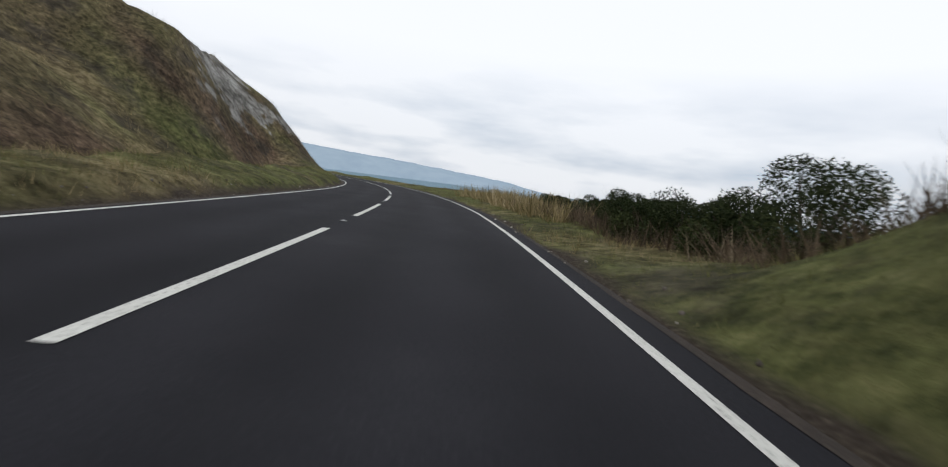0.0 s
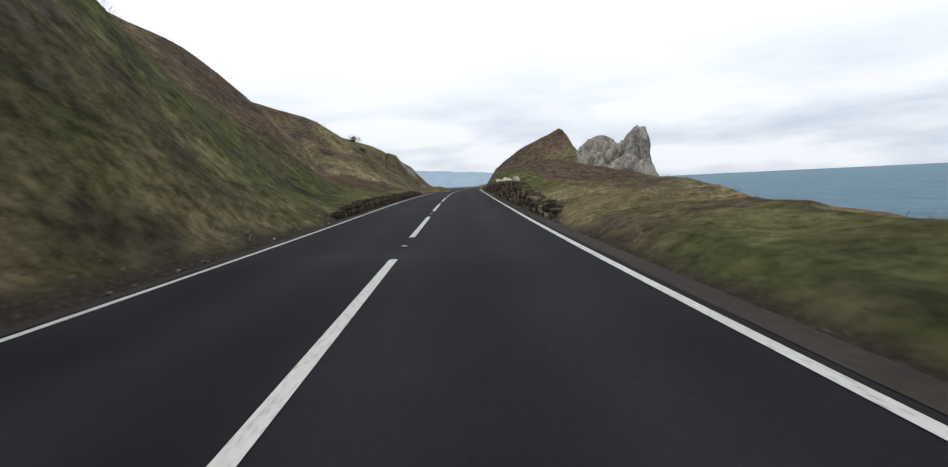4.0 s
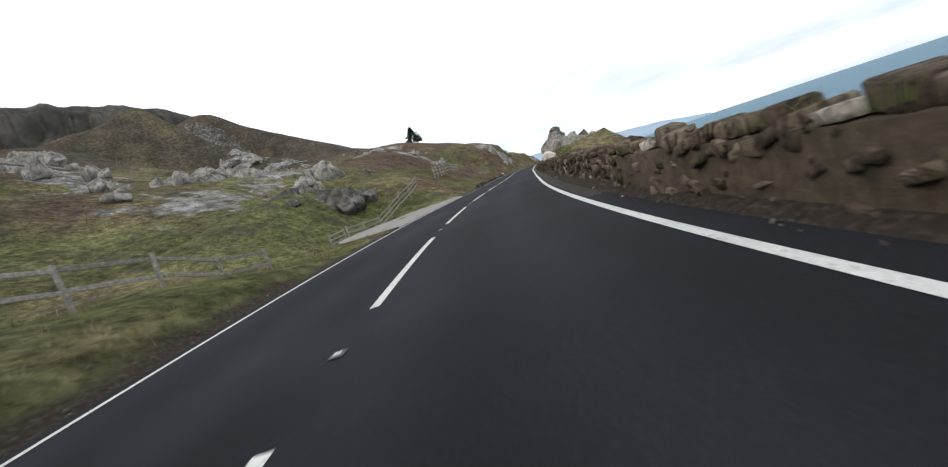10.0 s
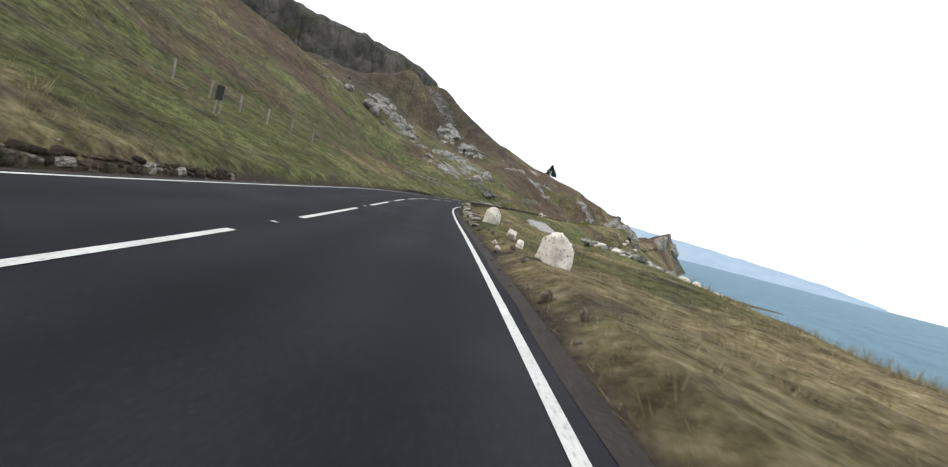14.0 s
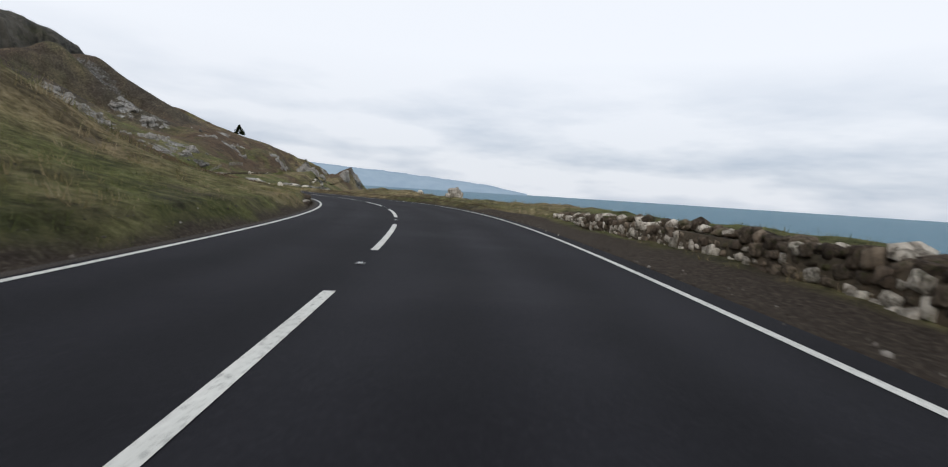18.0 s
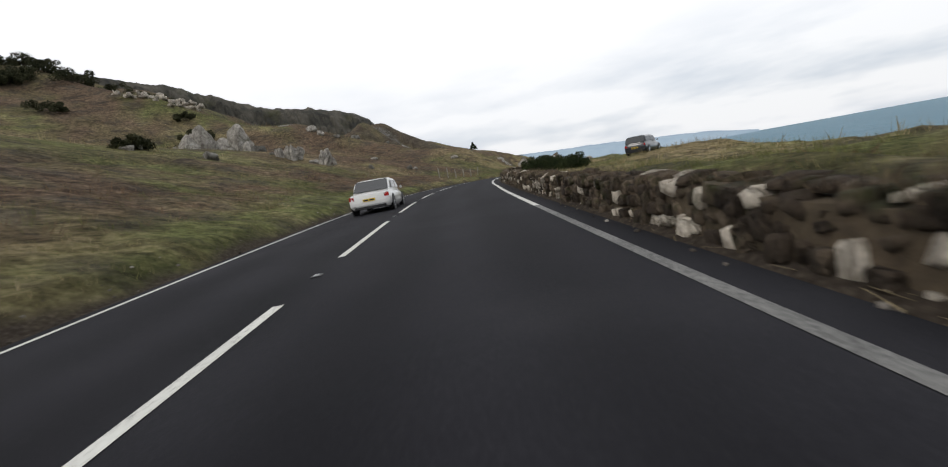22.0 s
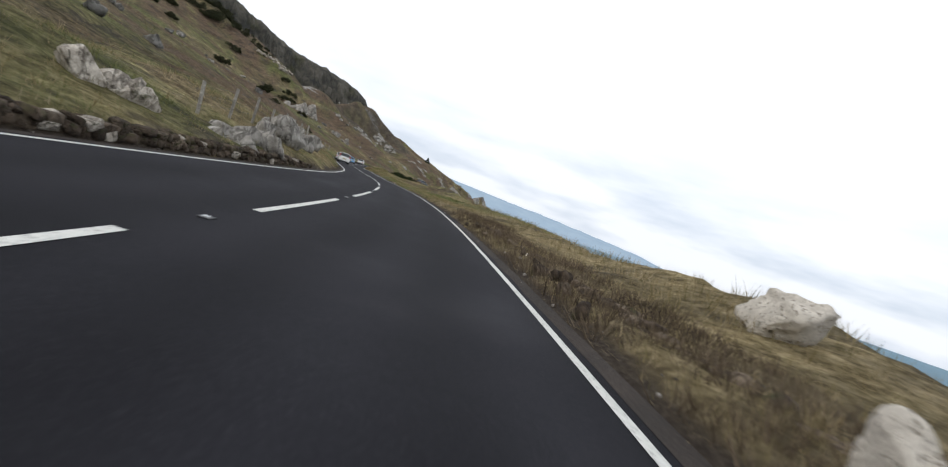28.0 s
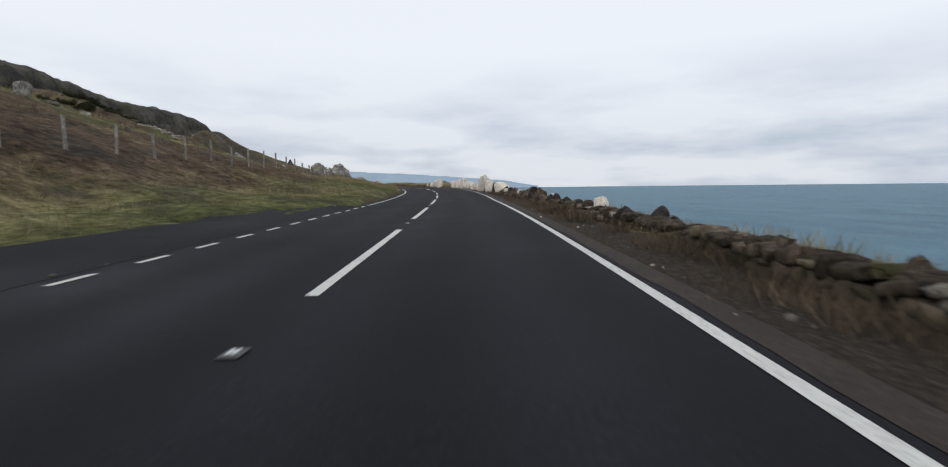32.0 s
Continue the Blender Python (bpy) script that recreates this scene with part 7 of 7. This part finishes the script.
def plant_cover(side, seed):
    """The verge and slope grass of one side, sorted into green, straw and bracken by the same zones as the ground."""
    sets = {"g": [], "s": [], "b": []}
    for d0, d1, count, h0, h1, r, blade in ((0.5, 3.5, 46000, 0.08, 0.27, 0.13, 7), (3.0, 9.0, 38000, 0.14, 0.38, 0.24, 6), (8.0, 26.0, 24000, 0.25, 0.5, 0.4, 5), (25.0, 85.0, 12000, 0.5, 1.0, 0.9, 5)):
        if side > 0 and d0 > 20:
            count = 4000
        s, n, d, rnd = scatter_band(side, -120, 710, d0, d1, count, seed + int(d0 * 10))
        p = surface(s, n)
        if side > 0:
            keep = p[:, 2] > SEA_LEVEL + 4
        else:
            keep = ~(((s > 204) & (s < 224) & (d < 5.6)) | ((s > 116) & (s < 129) & (d < 2.6)) | ((s > 677) & (s < 709) & (d < 3.2)))
        edge = 0.62 + (side > 0) * np.interp(s, [180, 190, 298, 304, 376, 384, 404, 414, 424, 444, 448, 452, 500, 508, 590, 604, 640, 655, 712], [0, 0.4, 0.4, 0, 0, 1.5, 1.0, 0.3, 0.4, 0.4, 0, 0.4, 0.4, 0, 0, 0.1, 0.3, 0.9, 0.9]) + 0.3 * wobble(p[:, 0], p[:, 1], 0.7, 41)
        keep &= d > edge
        st, ru = straw_zone(p[:, 0], p[:, 1], s, n), rust_zone(p[:, 0], p[:, 1], s, n)
        tall = np.interp(s, [-200, 60, 100, 430, 480, 600, 640, 712], [1, 1, 0.9, 0.9, 1.15, 1.15, 1.0, 1.0]) if side > 0 else 1.0
        h = rnd.uniform(h0, h1, count) * (0.75 + 0.5 * wobble(p[:, 0], p[:, 1], 0.3, 44)) * tall
        u = rnd.uniform(0, 1, count)
        kind = np.where(u < ru * 0.85, 2, np.where(u * 0.9 < st, 1, 0))
        for q, key in enumerate("gsb"):
            m = keep & (kind == q)
            hh = h[m] * (1.25 if key == "s" else 1.0)
            sets[key].append(blades(p[m], hh, np.full(m.sum(), r), blade, (0.10, -0.06, 0), seed + q, 0.35 if key != "b" else 0.7))
    where = "sea" if side > 0 else "inland"
    for key, name, mat, lab in (("g", "verge_grass", M_GRASS, "rough green grass on the %s side" % where), ("s", "straw_grass", M_STRAW, "dry straw-coloured grass on the %s side" % where),
                                ("b", "bracken", M_BRACKEN, "dead rust-brown bracken on the %s side" % where)):
        V = np.concatenate([q[0] for q in sets[key]])
        tagged(new(name, fast_mesh(name, V, np.arange(len(V)).reshape(-1, 3), mat)), lab, "bracken" if key == "b" else "grass", kind="stuff")


def leaf_crown(centres, radii, count, size, seed, flat=0.8):
    """Many small leaves filling round clumps, with gaps and an uneven outline."""
    rnd = np.random.default_rng(seed)
    i = rnd.integers(0, len(centres), count)
    v = rnd.normal(size=(count, 3))
    v /= np.linalg.norm(v, axis=1, keepdims=True)
    c = np.asarray(centres)[i] + v * (np.asarray(radii)[i] * rnd.uniform(0.45, 1.05, count) ** 0.6)[:, None] * np.array([1, 1, flat])
    a, b = rnd.normal(size=(count, 3)), rnd.normal(size=(count, 3))
    a /= np.linalg.norm(a, axis=1, keepdims=True)
    b -= (a * b).sum(1, keepdims=True) * a
    b /= np.linalg.norm(b, axis=1, keepdims=True)
    sz = size * rnd.uniform(0.6, 1.3, count)[:, None]
    V = np.stack([c - a * sz * 0.4, c + a * sz * 0.4, c + b * sz * 1.2], 1).reshape(-1, 3)
    return V, np.arange(len(V)).reshape(-1, 3)


def limb(bm, a, b, r0, r1, seg=6):
    v = b - a
    m = Matrix.Translation((a + b) / 2) @ v.to_track_quat("Z", "Y").to_matrix().to_4x4()
    bmesh.ops.create_cone(bm, cap_ends=True, segments=seg, radius1=r0, radius2=r1, depth=v.length, matrix=m)


def bush(place, w, h, seed, label, name="gorse_bush", group="bushes", leaves=2600, size=0.11, mat=None):
    rnd = random.Random(seed)
    ob = empty(name, Matrix.Translation(Vector(place)), label, "bush", group)
    bm = bmesh.new()
    cs, rs = [], []
    for k in range(9):
        a, r = rnd.uniform(0, 6.28), rnd.uniform(0.05, 0.36) * w
        z = h * rnd.uniform(0.3, 0.78)
        c = Vector((r * math.cos(a), r * math.sin(a), z))
        cs.append(c[:])
        rs.append(min(h * 0.36, w * 0.3) * rnd.uniform(0.6, 1.1))
        limb(bm, Vector((0.12 * r * math.cos(a), 0.12 * r * math.sin(a), -0.2)), c, 0.035 * h / 2 + 0.015, 0.012)
    part("woody_frame", bm, M_TWIG, ob, "grey-brown branching wood")
    for k in range(7):
        a, r = rnd.uniform(0, 6.28), rnd.uniform(0.25, 0.45) * w
        cs.append((r * math.cos(a), r * math.sin(a), h * rnd.uniform(0.1, 0.3)))
        rs.append(min(h * 0.3, w * 0.22))
    V, F = leaf_crown(cs, rs, leaves, size, seed)
    q = new("foliage", fast_mesh("foliage", V, F, mat or M_GORSE))
    q.parent = ob
    return ob


def conifer(place, h, seed, label):
    rnd = random.Random(seed)
    ob = empty("conifer", Matrix.Translation(Vector(place)), label, "tree")
    bm = bmesh.new()
    limb(bm, Vector((0, 0, -0.3)), Vector((0, 0, h)), h * 0.028, 0.02, 8)
    cs, rs = [], []
    for k in range(46):
        z = h * (0.12 + 0.86 * k / 46)
        r = (h - z) * 0.62 * rnd.uniform(0.6, 1.2) + 0.25
        a = k * 2.4 + rnd.uniform(-0.4, 0.4)
        e = Vector((r * math.cos(a), r * math.sin(a), z - 0.10 * r))
        limb(bm, Vector((0, 0, z)), e, 0.03, 0.008, 4)
        for f in (0.35, 0.6, 0.8, 1.0):
            cs.append((e * f + Vector((0, 0, z * (1 - f) * 1.0)))[:])
            rs.append(0.10 * h * (1 - 0.7 * z / h) * 0.6 + 0.06)
    part("trunk", bm, M_TWIG, ob, "brown trunk and boughs")
    V, F = leaf_crown(cs, rs, 9000, 0.3, seed, 0.6)
    q = new("crown", fast_mesh("crown", V, F, M_GORSE))
    q.parent = ob
    return ob


# gorse hedge by the verge at the start
for _i in range(12):
    _r = random.Random(40 + _i)
    _s = -27 + 1.75 * _i + _r.uniform(-0.4, 0.4)
    _n = float(np.interp(_s, [-27, -14, -2], [9.0, 8.0, 7.6])) + _r.uniform(-0.5, 0.7)
    bush(surface(_s, _n), _r.uniform(2.0, 2.8), float(np.interp(_s, [-27, -15, -10, -2], [0.8, 1.1, 1.6, 1.7])) * _r.uniform(0.8, 1.12), 40 + _i, "dark dense thorn bush in the roadside hedge", "thorn_bush", "hedge at the start", 15000, 0.045)
for _i in range(17):
    _r = random.Random(70 + _i)
    _s, _n = 421 + 1.75 * _i, 8.0 + _r.uniform(-1.5, 2.8)
    bush(surface(_s, _n), _r.uniform(2.4, 3.4), _r.uniform(0.9, 1.3), 70 + _i, "dark green gorse bush behind the wall", "gorse_bush", "gorse behind the wall", 6000, 0.07)
_SCRUB = [(-27, -27, 3.5, 2.4), (-30, -28, 2.4, 1.6), (-36, -31, 3.0, 2.2), (430, -17, 5.0, 2.2), (415, -29, 6.0, 2.6), (432, 24, 7.0, 2.0), (427, 21, 6.0, 2.0), (463, 87, 2.4, 1.0), (394, 25, 8, 2.2), (388, 21, 8, 2.2),
          (438, 5, 5.0, 2.0), (417, -24, 6, 2.6), (460, 77, 3.0, 1.3), (450, 63, 4.5, 1.4), (445, 60, 4.0, 1.3), (401, -3, 8, 2.4), (467, 95, 2.0, 0.9), (401, 20, 7, 2.0), (382, 12, 7, 1.8), (430, 63, 4.0, 1.2)]
_r = random.Random(77)
for _i in range(24):
    _f = _i / 23
    _SCRUB.append((404 - 44 * _f + _r.uniform(-4, 4), -36 + 14 * _f + _r.uniform(-8, 8), _r.uniform(7.0, 11.0), _r.uniform(2.4, 3.6)))
for _i, (_x, _y, _w, _h) in enumerate(_SCRUB):
    bush(on_ground(_x, _y), _w, _h, 90 + _i, "dark scrub bush on the hillside", "scrub_bush", "scrub on the hillside", 1500 if _w < 4 else 3200, 0.12 if _w < 4 else 0.26, M_SCRUB)
conifer(on_ground(62.2, -45.3), 6.8, 4, "lone dark conifer on the hill crest")
plant_cover(-1, 500)
plant_cover(1, 600)

def thicket(name, label, s0, s1, d0, d1, count, h0, h1, mat, seed, blade=7, base=None):
    """Tall dead growth in a strip beside the sea-side edge line, on the ground or on a wall top."""
    s, n, d, rnd = scatter_band(1, s0, s1, d0, d1, count, seed)
    if base is None:
        p = surface(s, n)
    else:
        p = at(s, base[0](s) + 0.28 + rnd.normal(0, 0.13, count), base[1](s) + 0.02)
    keep = wobble(p[:, 0], p[:, 1], 0.45, seed % 17) > -0.25
    p = p[keep]
    V, F = blades(p, rnd.uniform(h0, h1, count)[keep], np.full(len(p), 0.16), blade, (0.08, -0.05, 0), seed, 0.55)
    return tagged(new(name, fast_mesh(name, V, F, mat)), label, "dead growth", kind="stuff")


thicket("dead_bracken", "tall dead bracken and grass in front of the hedge", -30, 4, 2.6, 5.0, 2600, 0.2, 0.7, M_DEAD, 801)
thicket("dead_reeds", "pale dry reeds beside the hedge", -40, -16, 2.0, 5.0, 700, 0.5, 1.1, M_STRAW, 802)
thicket("bank_grass", "long wind-blown grass on top of the bank", 150, 178, 2.4, 6.0, 1500, 0.25, 0.6, M_GRASS, 803)
thicket("dead_bracken", "dead brown growth at the foot of the sea wall", 646, 711, 0.62, 1.85, 5000, 0.06, 0.22, M_DEAD, 804)
thicket("dead_bracken", "dead brown growth at the foot of the sea wall", 184, 214, 0.5, 1.0, 1500, 0.06, 0.24, M_DEAD, 806)
thicket("bank_grass", "long rough grass along the asphalt edge", 514, 560, 0.6, 2.6, 900, 0.12, 0.3, M_GRASS, 810, 8)
thicket("dead_bracken", "brown dead growth in front of the boulders", 678, 711, 0.9, 2.0, 3200, 0.1, 0.34, M_DEAD, 812)
thicket("straw_fringe", "dry straw grass along the asphalt edge", 514, 575, 0.5, 2.8, 2400, 0.12, 0.3, M_STRAW, 811, 8)
thicket("dead_bracken", "low dead brown growth on the shore verge", 338, 376, 0.6, 2.6, 2600, 0.08, 0.3, M_DEAD, 809)
thicket("straw_fringe", "long dry straw grass hanging over the asphalt edge", 505, 517, 0.45, 1.0, 2600, 0.15, 0.4, M_STRAW, 807, 9)
thicket("dead_bracken", "rust-brown dead grass behind the straw fringe", 506, 518, 0.7, 1.2, 1300, 0.12, 0.3, M_BRACKEN, 808, 9)
thicket("dead_bracken", "dead brown growth among the stones of the verge", 584, 612, 0.6, 3.2, 3600, 0.1, 0.38, M_DEAD, 805)
for _i, (_w, _lo, _hi, _mat, _name, _lab, _c) in enumerate((("wall_headland", 0.06, 0.16, M_DEAD, "wall_heather", "brown heather on top of the wall", 500), ("wall_track", 0.06, 0.2, M_DEAD, "wall_heather", "brown heather on top of the wall", 900),
                                                      ("wall_headland_inner", 0.06, 0.2, M_DEAD, "wall_heather", "brown heather on top of the wall", 420), ("wall_shore", 0.08, 0.24, M_DEAD, "wall_heather", "dead brown growth on top of the wall", 900),
                                                      ("wall_bend", 0.06, 0.22, M_GRASS, "wall_moss", "grass tufts on top of the wall", 420), ("wall_cutting", 0.08, 0.22, M_GRASS, "wall_moss", "grass hanging over the wall", 1100))):
    for _q in PENDING_WALLS:
        if _q[0].name == _w:
            thicket(_name, _lab, _q[1] + 0.5, _q[2] - 0.5, 0.0, 0.1, _c, _lo, _hi, _mat, 820 + _i, 9, (_q[4], _q[5]))

# loose stones and litter along the road's edges
_V, _F, _k = [], [], 0
for _side in (-1, 1):
    _s, _n, _d, _rnd = scatter_band(_side, -60, 710, 0.3, 1.0, 2600, 720 + _side)
    _p = surface(_s, _n)
    for _i in range(len(_s)):
        _v, _f = ROUGHS[_i % 10]
        _V.append(_v * (0.02 + 0.07 * _rnd.uniform() ** 3) + _p[_i] + np.array([0, 0, 0.008]))
        _F.append(_f + _k)
        _k += len(_v)
M_GRIT = leafy("loose_stone", [(0.1, (0.04, 0.034, 0.028)), (0.6, (0.12, 0.105, 0.09)), (0.8, (0.3, 0.28, 0.25)), (0.95, (0.5, 0.48, 0.44))])
tagged(new("loose_stones", fast_mesh("loose_stones", np.concatenate(_V), np.concatenate(_F), M_GRIT)), "loose grit and small stones along the road edges", "gravel", kind="stuff")

# ---- the stones of the walls ----
for _w in PENDING_WALLS:
    lay_stones(*_w)
